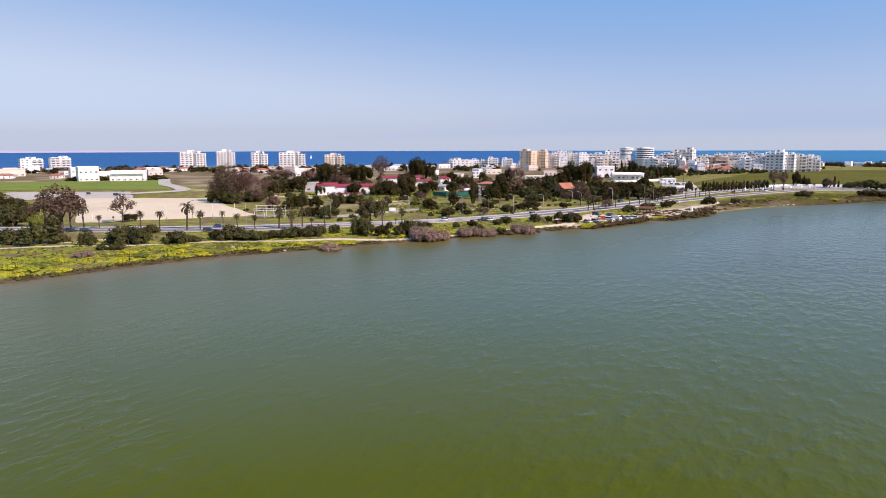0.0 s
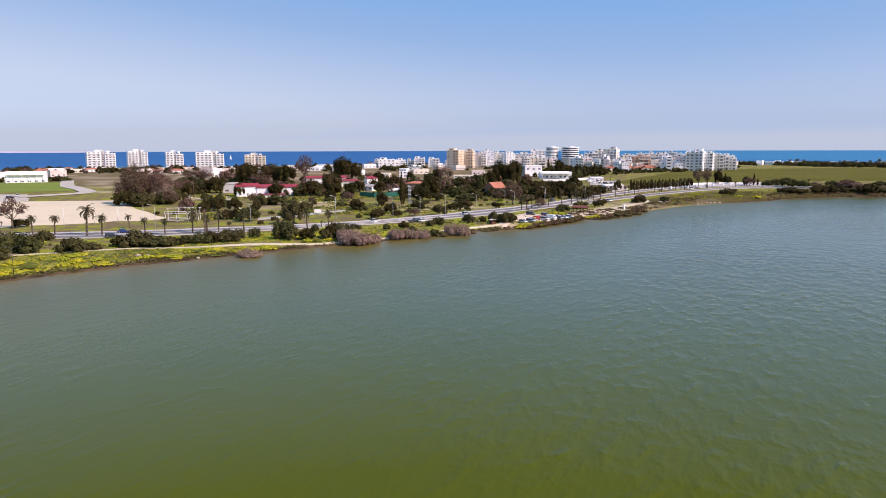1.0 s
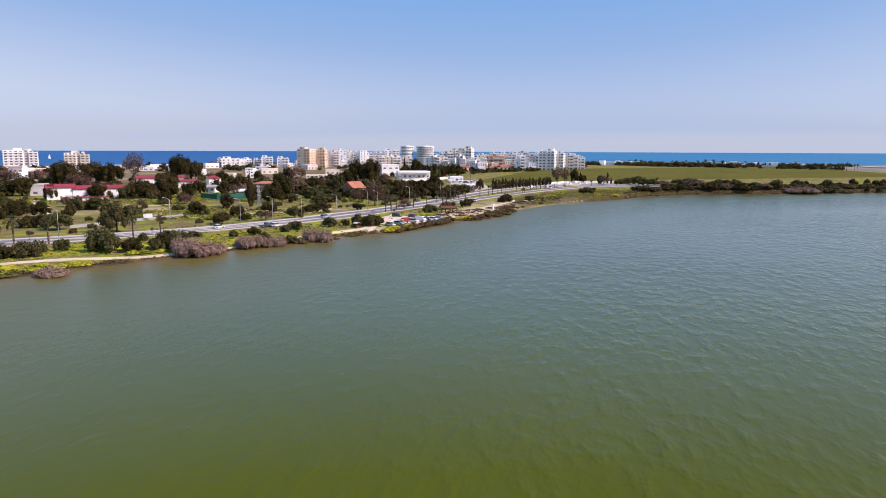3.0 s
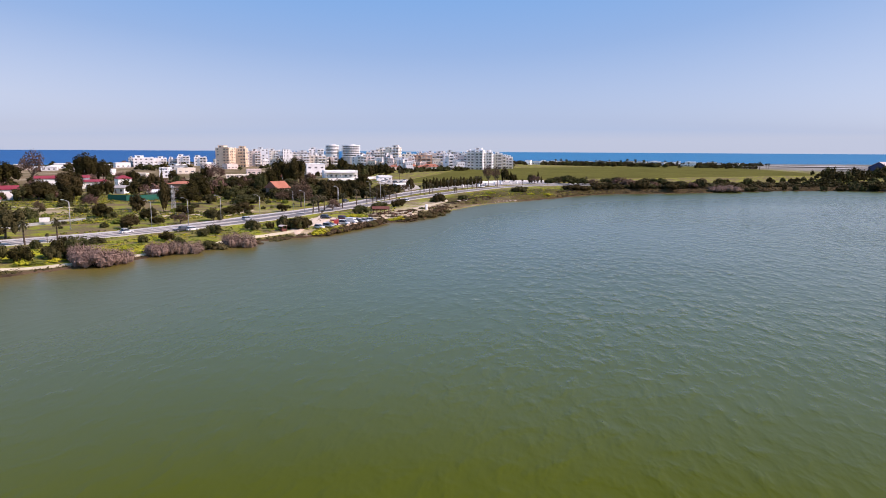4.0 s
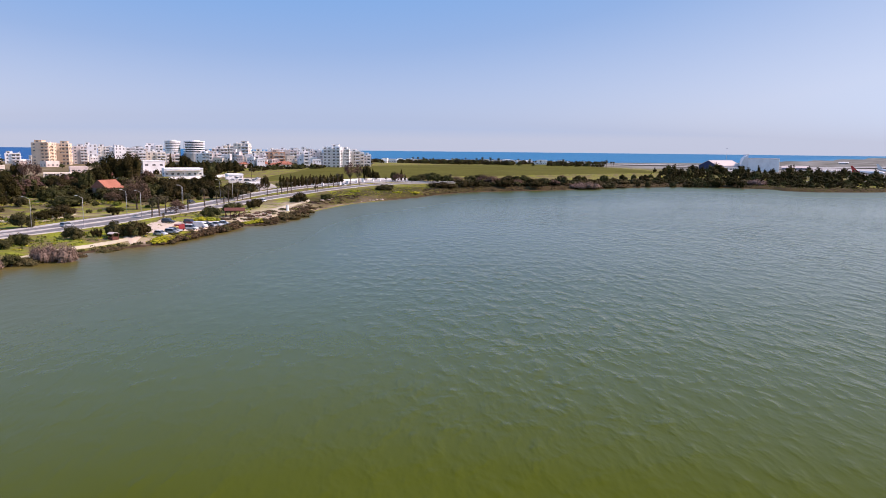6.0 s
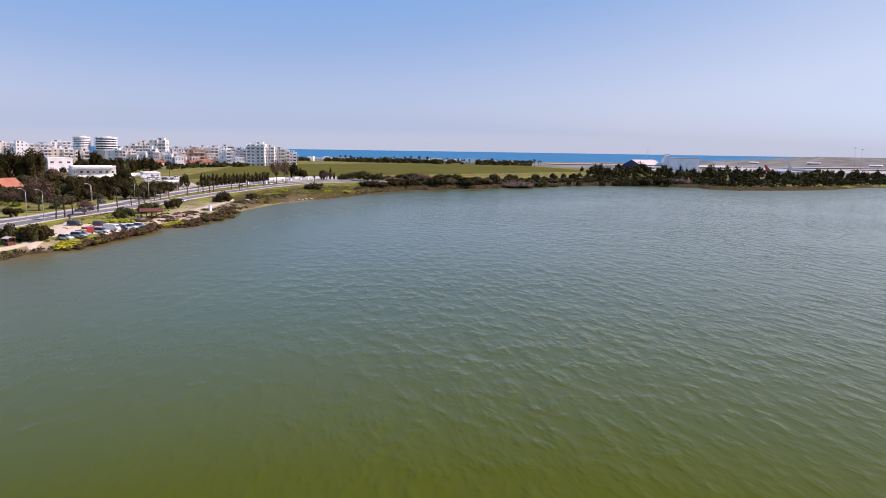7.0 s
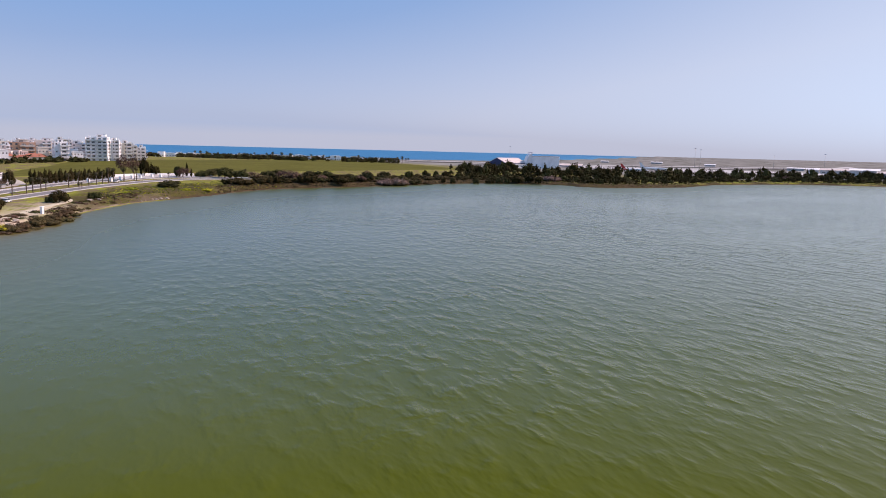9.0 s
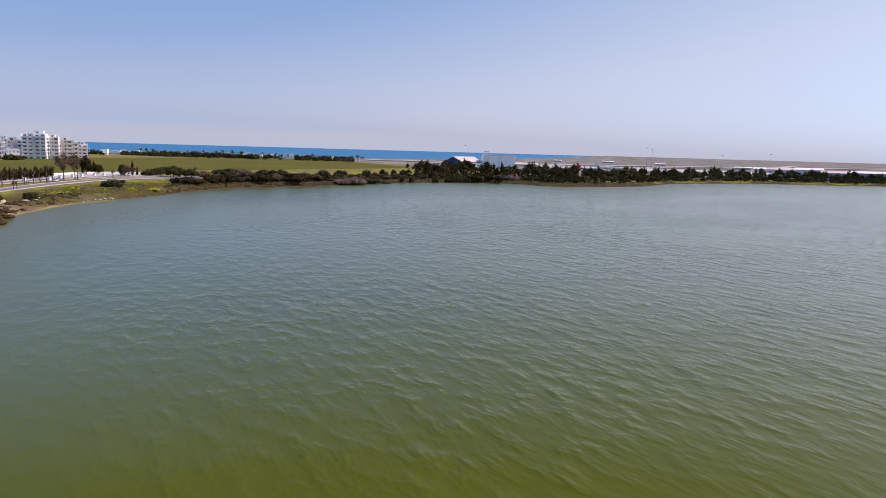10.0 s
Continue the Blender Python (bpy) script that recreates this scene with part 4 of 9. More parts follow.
def apartment(x, y, z, w, d, h, turn, floors, wall="white", trim="white", cols=4, label="", side="right", balcony=True, plain=False, group="apartment blocks"):
    """A block of flats: shell, deep balconies before wide glazing, stair tower, set-back roof flat and tanks."""
    r = random.Random(int(x * 7 + y * 13))
    ob = empty("apartment_block", x, y, z, turn)
    tagged(ob, label or "white flat-roofed apartment block with balconies", "building", group)
    part("wall", shell(w, d, h), M[wall], ob)
    pitch = h / floors
    # stretches of balcony along the front, as shares of its width
    zones = []
    if balcony == "full":
        zones = [(0.03, 0.47), (0.53, 0.97)]
    elif balcony:
        zones = r.choice(([(0.52, 0.98)], [(0.56, 1.0), (0.0, 0.2)], [(0.42, 0.96)])) if side == "right" else [(0.02, 0.48)]
    deep = 1.7
    for u0, u1 in zones:
        b0, b1 = -w / 2 + u0 * w, -w / 2 + u1 * w
        bm = bmesh.new()
        box(bm, b0, b1, -d / 2 - deep, -d / 2 - 0.003, -0.16, 0.06)
        box(bm, b0, b1, -d / 2 - deep, -d / 2 - deep + 0.12, 0.06, 0.85)
        for e in (b0, b1):
            box(bm, e - 0.07, e + 0.07, -d / 2 - deep + 0.12, -d / 2 - 0.003, 0.06, r.choice((0.85, pitch - 0.17)))
        slab = bm_mesh("balcony", bm, M[trim])
        for f in range(1, floors):
            child("balcony", slab, ob, Matrix.Translation((0, 0, f * pitch)))
        child("balcony", slab, ob, Matrix.Translation((0, 0, h - 0.35))) if r.random() < 0.4 else None
        doors = 2 if b1 - b0 > 5.5 else 1
        windows(ob, b0, b1, -d / 2, floors, pitch, doors, 0.58 * (b1 - b0) / doors, 0.64 * pitch, 0.12)

    def bare(f, c):
        u = (c + 0.5) / cols
        return any(a - 0.06 < u < b + 0.06 for a, b in zones) or r.random() < 0.12

    windows(ob, -w / 2, w / 2, -d / 2, floors, pitch, cols, r.uniform(0.28, 0.4) * w / cols, r.uniform(0.36, 0.46) * pitch, skip=bare)
    k = 0 if plain else max(2, int(cols * d / w))
    for way in (90, -90):
        windows(ob, -d / 2, d / 2, -w / 2, floors, pitch, k, 0.30 * d / max(k, 1), 0.40 * pitch, 0.95, way, lambda f, c: r.random() < 0.25)
    if not plain:
        # a balcony stack on the sunny side
        bm = bmesh.new()
        box(bm, w / 2 + 0.003, w / 2 + 1.4, -0.30 * d, 0.12 * d, -0.16, 0.06)
        box(bm, w / 2 + 1.28, w / 2 + 1.4, -0.30 * d, 0.12 * d, 0.06, 0.9)
        slab = bm_mesh("balcony", bm, M[trim])
        for f in range(1, floors):
            child("balcony", slab, ob, Matrix.Translation((0, 0, f * pitch)))
    bm = bmesh.new()
    e = r.choice((-0.2, 0.02, 0.18)) * w
    box(bm, e - 0.22 * w, e + 0.20 * w, -d * 0.26, d * 0.28, h - 0.8, h + 2.1, 0.06)
    box(bm, e - 0.24 * w, e + 0.22 * w, -d * 0.29, d * 0.3, h + 2.1, h + 2.3)
    part("roof_flat", bm, M[trim], ob)
    bm = bmesh.new()
    box(bm, e - 0.12 * w, e + 0.02 * w, -d * 0.26 - 0.05, -d * 0.26 + 0.02, h + 0.2, h + 1.7)
    part("window", bm, M["pane"], ob)
    for i, q in enumerate((-0.38, 0.40) if plain else (-0.40, -0.33, 0.36, 0.42)):
        bm = bmesh.new()
        tube(bm, (q * w, 0.1 * d * (-1) ** i, h - 0.8), (q * w, 0.1 * d * (-1) ** i, h + 0.9), 0.55, 0.55, 8)
        part("water_tank", bm, M["whitemetal"], ob)
    return ob


def tower(x, y, z, w, d, h, turn, floors, wall="white", label="", split=True, slot=0.0):
    """A seaside tower of two halves with a recessed dark middle and balconies."""
    ob = empty("tower_block", x, y, z, turn)
    tagged(ob, label or "tall white seaside apartment tower with balconies", "building", "towers by the sea")
    pitch = h / floors
    halves = ((-w / 2, slot * w - 0.07 * w, h), (slot * w + 0.07 * w, w / 2, h - 0.6 * pitch)) if split else ((-w / 2, w / 2, h),)
    for a, b, hh in halves:
        bm = bmesh.new()
        box(bm, a, b, -d / 2, d / 2, -1.5, hh)
        top = max(bm.faces, key=lambda f: f.calc_center_median().z)
        bmesh.ops.inset_region(bm, faces=[top], thickness=0.3)
        bmesh.ops.translate(bm, verts=top.verts, vec=(0, 0, -0.8))
        part("wall", bm, M[wall], ob)
        bm = bmesh.new()
        e0, e1 = a + 0.08 * (b - a), b - 0.08 * (b - a)
        box(bm, e0, e1, -d / 2 - 1.4, -d / 2 - 0.003, -0.12, 0.06)
        box(bm, e0, e1, -d / 2 - 1.4, -d / 2 - 1.28, 0.06, 0.95)
        slab = bm_mesh("balcony", bm, M[wall])
        n = max(2, int((b - a) / 4.5))
        for f in range(1, floors):
            child("balcony", slab, ob, Matrix.Translation((0, 0, f * pitch)))
            for c in range(n):
                xx = a + (c + 0.5) * (b - a) / n
                child("window", WINDOW, ob, Matrix.Translation((xx, -d / 2, f * pitch + 0.5)) @ Matrix.Diagonal((0.5 * (b - a) / n, 1, 0.6 * pitch, 1)))
    if split:
        bm = bmesh.new()
        box(bm, slot * w - 0.069 * w, slot * w + 0.069 * w, -d / 2 + 2.0, d / 2 - 1, -1.5, h + 1.8)
        part("stair_core", bm, M["grey"], ob)
        windows(ob, slot * w - 0.05 * w, slot * w + 0.05 * w, -d / 2 + 2.0, floors, pitch, 1, 0.07 * w, 0.6 * pitch)
    windows(ob, -d / 2, d / 2, -w / 2, floors, pitch, 3, 1.3, 0.45 * pitch, 0.95, 90)
    windows(ob, -d / 2, d / 2, -w / 2, floors, pitch, 3, 1.3, 0.45 * pitch, 0.95, -90)
    bm = bmesh.new()
    box(bm, -0.20 * w, 0.06 * w, -d * 0.2, d * 0.2, h - 0.8, h + 2.6, 0.1)
    box(bm, 0.20 * w, 0.32 * w, -d * 0.2, d * 0.1, h - 2.5, h + 1.4, 0.1)
    part("roof_house", bm, M[wall], ob)
    return ob


def round_block(x, y, z, r, h, floors, glassy, base):
    """A drum-shaped block of flats: rings of white parapet and recessed glass over a plain base."""
    ob = empty("round_tower", x, y, z)
    tagged(ob, "round white apartment tower with ring balconies" + (" and dark glass" if glassy else ""), "building", "round towers")
    pitch = (h - base) / floors
    bm = bmesh.new()
    tube(bm, (0, 0, -1.5), (0, 0, base), r * 0.98, r * 0.98, 32)
    part("base", bm, M["white" if not glassy else "grey"], ob)
    bm = bmesh.new()
    tube(bm, (0, 0, base), (0, 0, h - 0.2), r * (0.86 if glassy else 0.9), r * (0.86 if glassy else 0.9), 32)
    part("glass_wall", bm, M["glass"], ob)
    bm = bmesh.new()
    k = 0.60 if not glassy else 0.46
    bmesh.ops.create_cone(bm, cap_ends=True, segments=32, radius1=r, radius2=r, depth=pitch * k)
    ring = bm_mesh("ring_balcony", bm, M["white"])
    for f in range(floors + 1):
        child("ring_balcony", ring, ob, Matrix.Translation((0, 0, base + f * pitch)))
    bm = bmesh.new()
    tube(bm, (0, 0, h), (0, 0, h + 1.3), r * 0.5, r * 0.5, 20)
    part("roof_house", bm, M["white"], ob)
    return ob


def house(x, y, z, w, d, h, turn, roof="tile", wall="white", rise=1.8, label="", gable=True, cols=4, group="houses in the park"):
    """A low house with a pitched roof that overhangs, windows and a door."""
    ob = empty("house", x, y, z, turn)
    tagged(ob, label or "white bungalow with a red pitched roof", "house", group)
    bm = bmesh.new()
    box(bm, -w / 2, w / 2, -d / 2, d / 2, -1.2, h)
    part("wall", bm, M[wall], ob)
    bm = bmesh.new()
    o = 0.5
    e = w / 2 + o if gable else w / 2 + o - d * 0.45
    pts = [(-w / 2 - o, -d / 2 - o, h + 0.01), (w / 2 + o, -d / 2 - o, h + 0.01), (w / 2 + o, d / 2 + o, h + 0.01), (-w / 2 - o, d / 2 + o, h + 0.01)]
    low = [bm.verts.new((a, b, c - 0.16)) for a, b, c in pts]
    top = [bm.verts.new(q) for q in pts]
    r0, r1 = bm.verts.new((-e, 0, h + rise)), bm.verts.new((e, 0, h + rise))
    bm.faces.new(low[::-1])
    for i in range(4):
        bm.faces.new((low[i], low[(i + 1) % 4], top[(i + 1) % 4], top[i]))
    bm.faces.new((top[0], top[1], r1, r0))
    bm.faces.new((top[2], top[3], r0, r1))
    bm.faces.new((top[1], top[2], r1))
    bm.faces.new((top[3], top[0], r0))
    part("roof", bm, M[{"tile": "roof_tile", "red": "roof_red", "grey": "roof_grey", "white": "roof_white"}[roof]], ob)
    windows(ob, -w / 2, w / 2, -d / 2, 1, h, cols, 1.2, 1.1, 1.0, 0, lambda f, c: c == cols // 2)
    windows(ob, -d / 2, d / 2, -w / 2, 1, h, 2, 1.0, 1.1, 1.0, 90)
    windows(ob, -d / 2, d / 2, -w / 2, 1, h, 2, 1.0, 1.1, 1.0, -90)
    bm = bmesh.new()
    xd = -w / 2 + (cols // 2 + 0.5) * w / cols
    box(bm, xd - 0.5, xd + 0.5, -d / 2 - 0.07, -d / 2 + 0.05, 0, 2.1, 0.02)
    part("door", bm, M["brownwall"], ob)
    return ob


def flat_house(x, y, z, w, d, h, turn, wall="white", label="", cols=4, floors=1, porch=0.0, group="low buildings"):
    """A low flat-roofed building with a roof slab, windows and, where asked, a porch."""
    ob = empty("low_building", x, y, z, turn)
    tagged(ob, label or "low white flat-roofed building", "building", group)
    part("wall", shell(w, d, h, dip=0.4), M[wall], ob)
    bm = bmesh.new()
    box(bm, -w / 2 - 0.25, w / 2 + 0.25, -d / 2 - 0.25, d / 2 + 0.25, h - 0.75, h - 0.5)
    part("cornice", bm, M[wall], ob)
    windows(ob, -w / 2, w / 2, -d / 2, floors, h / floors, cols, 0.42 * w / cols, 1.2)
    windows(ob, -d / 2, d / 2, -w / 2, floors, h / floors, 2, 1.2, 1.2, 0.95, 90)
    windows(ob, -d / 2, d / 2, -w / 2, floors, h / floors, 2, 1.2, 1.2, 0.95, -90)
    if porch:
        bm = bmesh.new()
        box(bm, -w / 2 * 0.9, w / 2 * 0.9, -d / 2 - porch, -d / 2 - 0.26, h * 0.72, h * 0.72 + 0.3)
        part("porch_roof", bm, M["white"], ob)
        n = max(3, int(w / 5))
        for i in range(n):
            bm = bmesh.new()
            xx = -w * 0.44 + i * w * 0.88 / (n - 1)
            box(bm, xx - 0.15, xx + 0.15, -d / 2 - porch + 0.1, -d / 2 - porch + 0.4, -0.5, h * 0.72)
            part("post", bm, M["white"], ob)
    return ob


# ---- street furniture ----


def make_lamp(tall, reach, material, name, label, group, double=False):
    ob = empty(name, 0, 0, 0)
    tagged(ob, label, "street lamp", group)
    bm = bmesh.new()
    tube(bm, (0, 0, -0.2), (0, 0, tall * 0.92), 0.085, 0.055, 8)
    tube(bm, (0, 0, -0.05), (0, 0, 0.35), 0.17, 0.17, 8)
    part("pole", bm, M[material], ob, smooth=True)
    for s in (-1, 1) if double else (1,):
        bm = bmesh.new()
        a = Vector((0, 0, tall * 0.91))
        for k in range(1, 6):
            f = k / 5
            b = Vector((s * reach * f, 0, tall * (0.91 + 0.09 * math.sin(f * math.pi * 0.5))))
            tube(bm, a, b, 0.045, 0.04, 6)
            a = b
        part("arm", bm, M[material], ob, smooth=True)
        bm = bmesh.new()
        box(bm, s * reach - 0.15, s * reach + s * 0.55, -0.12, 0.12, tall - 0.1, tall + 0.05, 0.04)
        part("lamp_head", bm, M[material], ob)
    return ob


class Stamp:
    """A thing built once at the origin and then copied; the first place takes the original."""

    def __init__(self, ob):
        self.ob, self.used = ob, False

    def put(self, x, y, z, turn=0.0):
        m = pose(x, y, z, 0, 0, turn)
        if not self.used:
            self.used = True
            self.ob.matrix_basis = m
            return self.ob
        return copy_thing(self.ob, m)


LAMP = Stamp(make_lamp(9.5, 1.9, "metal", "street_lamp", "grey steel street lamp with a curved arm", "street lamps along the road"))
POLE = Stamp(make_lamp(7.0, 1.5, "darkmetal", "path_lamp", "dark two-armed lamp post on the shore", "lamp posts on the shore", True))


def lamp(x, y, turn=205.0):
    return LAMP.put(x, y, height(x, y) + 0.1, turn)


def utility_pole(x, y, tall, z=None):
    z = height(x, y) if z is None else z
    ob = empty("utility_pole", x, y, z, 30)
    tagged(ob, "weathered slim utility pole with a crossarm", "utility pole", "utility poles")
    bm = bmesh.new()
    tube(bm, (0, 0, -0.3), (0, 0, tall), 0.14, 0.09, 8)
    part("pole", bm, M["palmbark"], ob, smooth=True)
    bm = bmesh.new()
    box(bm, -0.9, 0.9, -0.06, 0.06, tall - 0.7, tall - 0.55)
    part("crossarm", bm, M["palmbark"], ob)
    return ob


# ---- vehicles ----


def make_car(name, colour, long, wide, tall, label, style="saloon"):
    """A car from a lofted body, cabin glass, lights and four wheels with rims."""
    ob = empty(name, 0, 0, 0)
    tagged(ob, label, "van" if style == "van" else "car", "parked cars" if style != "van" else "vans")
    deck = 0.56 * tall if style != "van" else 0.95 * tall
    prof = [(-0.5, 0.22, 0.40), (-0.48, 0.20, deck * 0.92 / tall), (-0.2, 0.18, deck / tall), (0.2, 0.18, deck * 0.99 / tall), (0.46, 0.19, deck * 0.86 / tall), (0.5, 0.24, 0.42)]
    if style == "van":
        prof = [(-0.5, 0.16, 0.94), (-0.46, 0.14, 1.0), (0.2, 0.14, 1.0), (0.33, 0.14, 0.90), (0.42, 0.15, 0.52), (0.5, 0.2, 0.42)]
    bm = bmesh.new()
    ringsv = []
    for u, lo, hi in prof:
        k = wide / 2 * (0.90 if abs(u) > 0.47 else 1.0)
        ringsv.append([bm.verts.new(q) for q in ((u * long, -k, lo * tall), (u * long, -k * 0.97, hi * tall * 0.94), (u * long, -k * 0.86, hi * tall), (u * long, k * 0.86, hi * tall), (u * long, k * 0.97, hi * tall * 0.94), (u * long, k, lo * tall))])
    for a, b in zip(ringsv, ringsv[1:]):
        for i in range(6):
            bm.faces.new((a[i], a[(i + 1) % 6], b[(i + 1) % 6], b[i]))
    bm.faces.new(ringsv[0][::-1])
    bm.faces.new(ringsv[-1])
    bmesh.ops.recalc_face_normals(bm, faces=bm.faces[:])
    part("body", bm, M[colour], ob)
    if style != "van":
        a0, a1, b0, b1 = (-0.42, 0.22, -0.30, 0.06) if style == "saloon" else (-0.49, 0.24, -0.44, 0.10) if style == "estate" else (-0.08, 0.26, -0.05, 0.12)
        for pn, z0, z1, m, s0, s1 in (("cabin_glass", deck - 0.01, tall * 0.955, "glass", 1.0, 1.0), ("roof", tall * 0.955, tall, colour, 1.0, 0.92)):
            bm = bmesh.new()
            q0, q1 = ((a0, a1), (b0, b1)) if pn == "cabin_glass" else ((b0 - 0.01, b1 + 0.01), (b0 + 0.02, b1 - 0.02))
            w0, w1 = (wide * 0.46, wide * 0.40) if pn == "cabin_glass" else (wide * 0.405, wide * 0.36)
            lo = [bm.verts.new((u * long, s * w0, z0)) for u, s in ((q0[0], -1), (q0[1], -1), (q0[1], 1), (q0[0], 1))]
            hi = [bm.verts.new((u * long, s * w1, z1)) for u, s in ((q1[0], -1), (q1[1], -1), (q1[1], 1), (q1[0], 1))]
            for i in range(4):
                bm.faces.new((lo[i], lo[(i + 1) % 4], hi[(i + 1) % 4], hi[i]))
            bm.faces.new(hi)
            part(pn, bm, M[m], ob)
    else:
        bm = bmesh.new()
        box(bm, 0.345 * long, 0.40 * long, -wide * 0.40, wide * 0.40, tall * 0.60, tall * 0.84, 0.03)
        part("windscreen", bm, M["glass"], ob)
    bmw = bmesh.new()
    tube(bmw, (0, -0.11, 0), (0, 0.11, 0), 0.33, 0.33, 14)
    tyre = bm_mesh("tyre", bmw, M["rubber"], False)
    bmr = bmesh.new()
    tube(bmr, (0, -0.125, 0), (0, 0.125, 0), 0.19, 0.19, 10)
    rim = bm_mesh("rim", bmr, M["metal"], False)
    for u in (-0.31, 0.31):
        for s in (-1, 1):
            w = child("wheel", tyre, ob, Matrix.Translation((u * long, s * (wide / 2 - 0.09), 0.33)))
            child("rim", rim, w)
    for s in (-1, 1):
        bm = bmesh.new()
        box(bm, 0.475 * long, 0.492 * long, s * wide * 0.33 - 0.16, s * wide * 0.33 + 0.16, 0.43 * tall, 0.49 * tall, 0.01)
        part("headlight", bm, M["whitemetal"], ob)
        bm = bmesh.new()
        box(bm, -0.496 * long, -0.475 * long, s * wide * 0.35 - 0.12, s * wide * 0.35 + 0.12, 0.43 * tall, 0.52 * tall, 0.01)
        part("tail_light", bm, M["car_red"], ob)
    return Stamp(ob)


CARS = {
    "white": make_car("car", "car_white", 3.9, 1.66, 1.44, "white saloon car with dark windows"),
    "silver": make_car("car", "car_silver", 3.8, 1.66, 1.46, "silver-blue hatchback car with dark windows", "estate"),
    "blue": make_car("car", "car_blue", 4.0, 1.68, 1.44, "dark blue saloon car with dark windows"),
    "dark": make_car("car", "car_dark", 4.1, 1.7, 1.55, "black estate car with tinted windows", "estate"),
    "maroon": make_car("car", "car_maroon", 4.0, 1.7, 1.6, "dark red estate car", "estate"),
    "suv": make_car("car", "car_white", 4.2, 1.75, 1.7, "white off-road estate car", "estate"),
    "pickup": make_car("pickup", "car_dark", 4.9, 1.75, 1.65, "black pickup truck with an open bed", "pickup"),
    "van": make_car("van", "car_white", 4.5, 1.8, 1.95, "white panel van without side windows", "van"),
}


def car(key, x, y, turn, lift=0.16):
    return CARS[key].put(x, y, height(x, y) + lift, turn)


def food_truck(x, y, turn):
    """A red and yellow catering truck with a serving hatch and an awning."""
    ob = empty("food_truck", x, y, height(x, y) + 0.17, turn)
    ob.matrix_basis = ob.matrix_basis @ Matrix.Diagonal((0.8, 0.85, 0.85, 1))
    tagged(ob, "red catering truck with a yellow lower front and awning", "truck")
    bm = bmesh.new()
    box(bm, -2.3, 1.3, -0.95, 0.95, 0.5, 2.35, 0.06)
    part("box_body", bm, M["car_red"], ob)
    bm = bmesh.new()
    box(bm, 1.31, 2.7, -0.9, 0.9, 0.45, 1.9, 0.2)
    part("cab", bm, M["car_yellow"], ob)
    bm = bmesh.new()
    box(bm, 1.9, 2.45, -0.91, 0.91, 1.2, 1.7, 0.03)
    part("cab_window", bm, M["glass"], ob)
    bm = bmesh.new()
    box(bm, -1.9, 0.6, -1.8, -0.955, 2.0, 2.07, 0.01)
    part("awning", bm, M["car_yellow"], ob)
    bm = bmesh.new()
    box(bm, -1.7, 0.4, -0.975, -0.952, 1.1, 1.9)
    part("hatch", bm, M["darkmetal"], ob)
    for u in (-1.5, 1.9):
        for s in (-1, 1):
            bm = bmesh.new()
            tube(bm, (u, s * 0.85 - 0.12, 0.4), (u, s * 0.85 + 0.12, 0.4), 0.4, 0.4, 14)
            part("wheel", bm, M["rubber"], ob)
    return ob


# ---- things by the lake ----


def shelter(x, y, turn):
    """An open timber shelter with a low pitched roof on posts and a bench rail."""
    ob = empty("picnic_shelter", x, y, height(x, y), turn)
    tagged(ob, "red-brown timber picnic shelter with a pitched roof", "shelter")
    w, d, h = 7.0, 3.6, 2.3
    bm = bmesh.new()
    a = [bm.verts.new(q) for q in ((-w / 2, -d / 2, h), (w / 2, -d / 2, h), (w / 2, d / 2, h), (-w / 2, d / 2, h))]
    b = [bm.verts.new(q) for q in ((-w / 2, 0, h + 0.9), (w / 2, 0, h + 0.9))]
    c = [bm.verts.new(v.co - Vector((0, 0, 0.18))) for v in a]
    bm.faces.new((a[0], a[1], b[1], b[0]))
    bm.faces.new((a[2], a[3], b[0], b[1]))
    bm.faces.new((a[1], a[2], b[1]))
    bm.faces.new((a[3], a[0], b[0]))
    bm.faces.new(c[::-1])
    for i in range(4):
        bm.faces.new((c[i], c[(i + 1) % 4], a[(i + 1) % 4], a[i]))
    part("roof", bm, M["timber"], ob)
    bm = bmesh.new()
    box(bm, -0.09, 0.09, -0.09, 0.09, -0.3, h - 0.181)
    post = bm_mesh("post", bm, M["timber"])
    for i in range(5):
        for s in (-1, 1):
            child("post", post, ob, Matrix.Translation((-w / 2 + 0.4 + i * (w - 0.8) / 4, s * (d / 2 - 0.3), 0)))
    for s in (-1, 1):
        bm = bmesh.new()
        box(bm, -w / 2 + 0.5, w / 2 - 0.5, s * (d / 2 - 0.6) - 0.2, s * (d / 2 - 0.6) + 0.2, 0.42, 0.5, 0.02)
        part("bench", bm, M["timber"], ob)
    return ob


def make_picnic_table():
    ob = empty("picnic_table", 0, 0, 0)
    tagged(ob, "brown timber picnic table with fixed benches", "table", "picnic tables")
    bm = bmesh.new()
    box(bm, -0.95, 0.95, -0.4, 0.4, 0.70, 0.76, 0.015)
    part("tabletop", bm, M["timber"], ob)
    for s in (-1, 1):
        bm = bmesh.new()
        box(bm, -0.95, 0.95, s * 0.75 - 0.14, s * 0.75 + 0.14, 0.41, 0.46, 0.015)
        part("bench", bm, M["timber"], ob)
    for u in (-0.65, 0.65):
        for s in (-1, 1):
            bm = bmesh.new()
            tube(bm, (u, s * 0.85, -0.05), (u, s * 0.22, 0.7), 0.05, 0.05, 6)
            part("leg", bm, M["timber"], ob)
    return Stamp(ob)


TABLE = make_picnic_table()


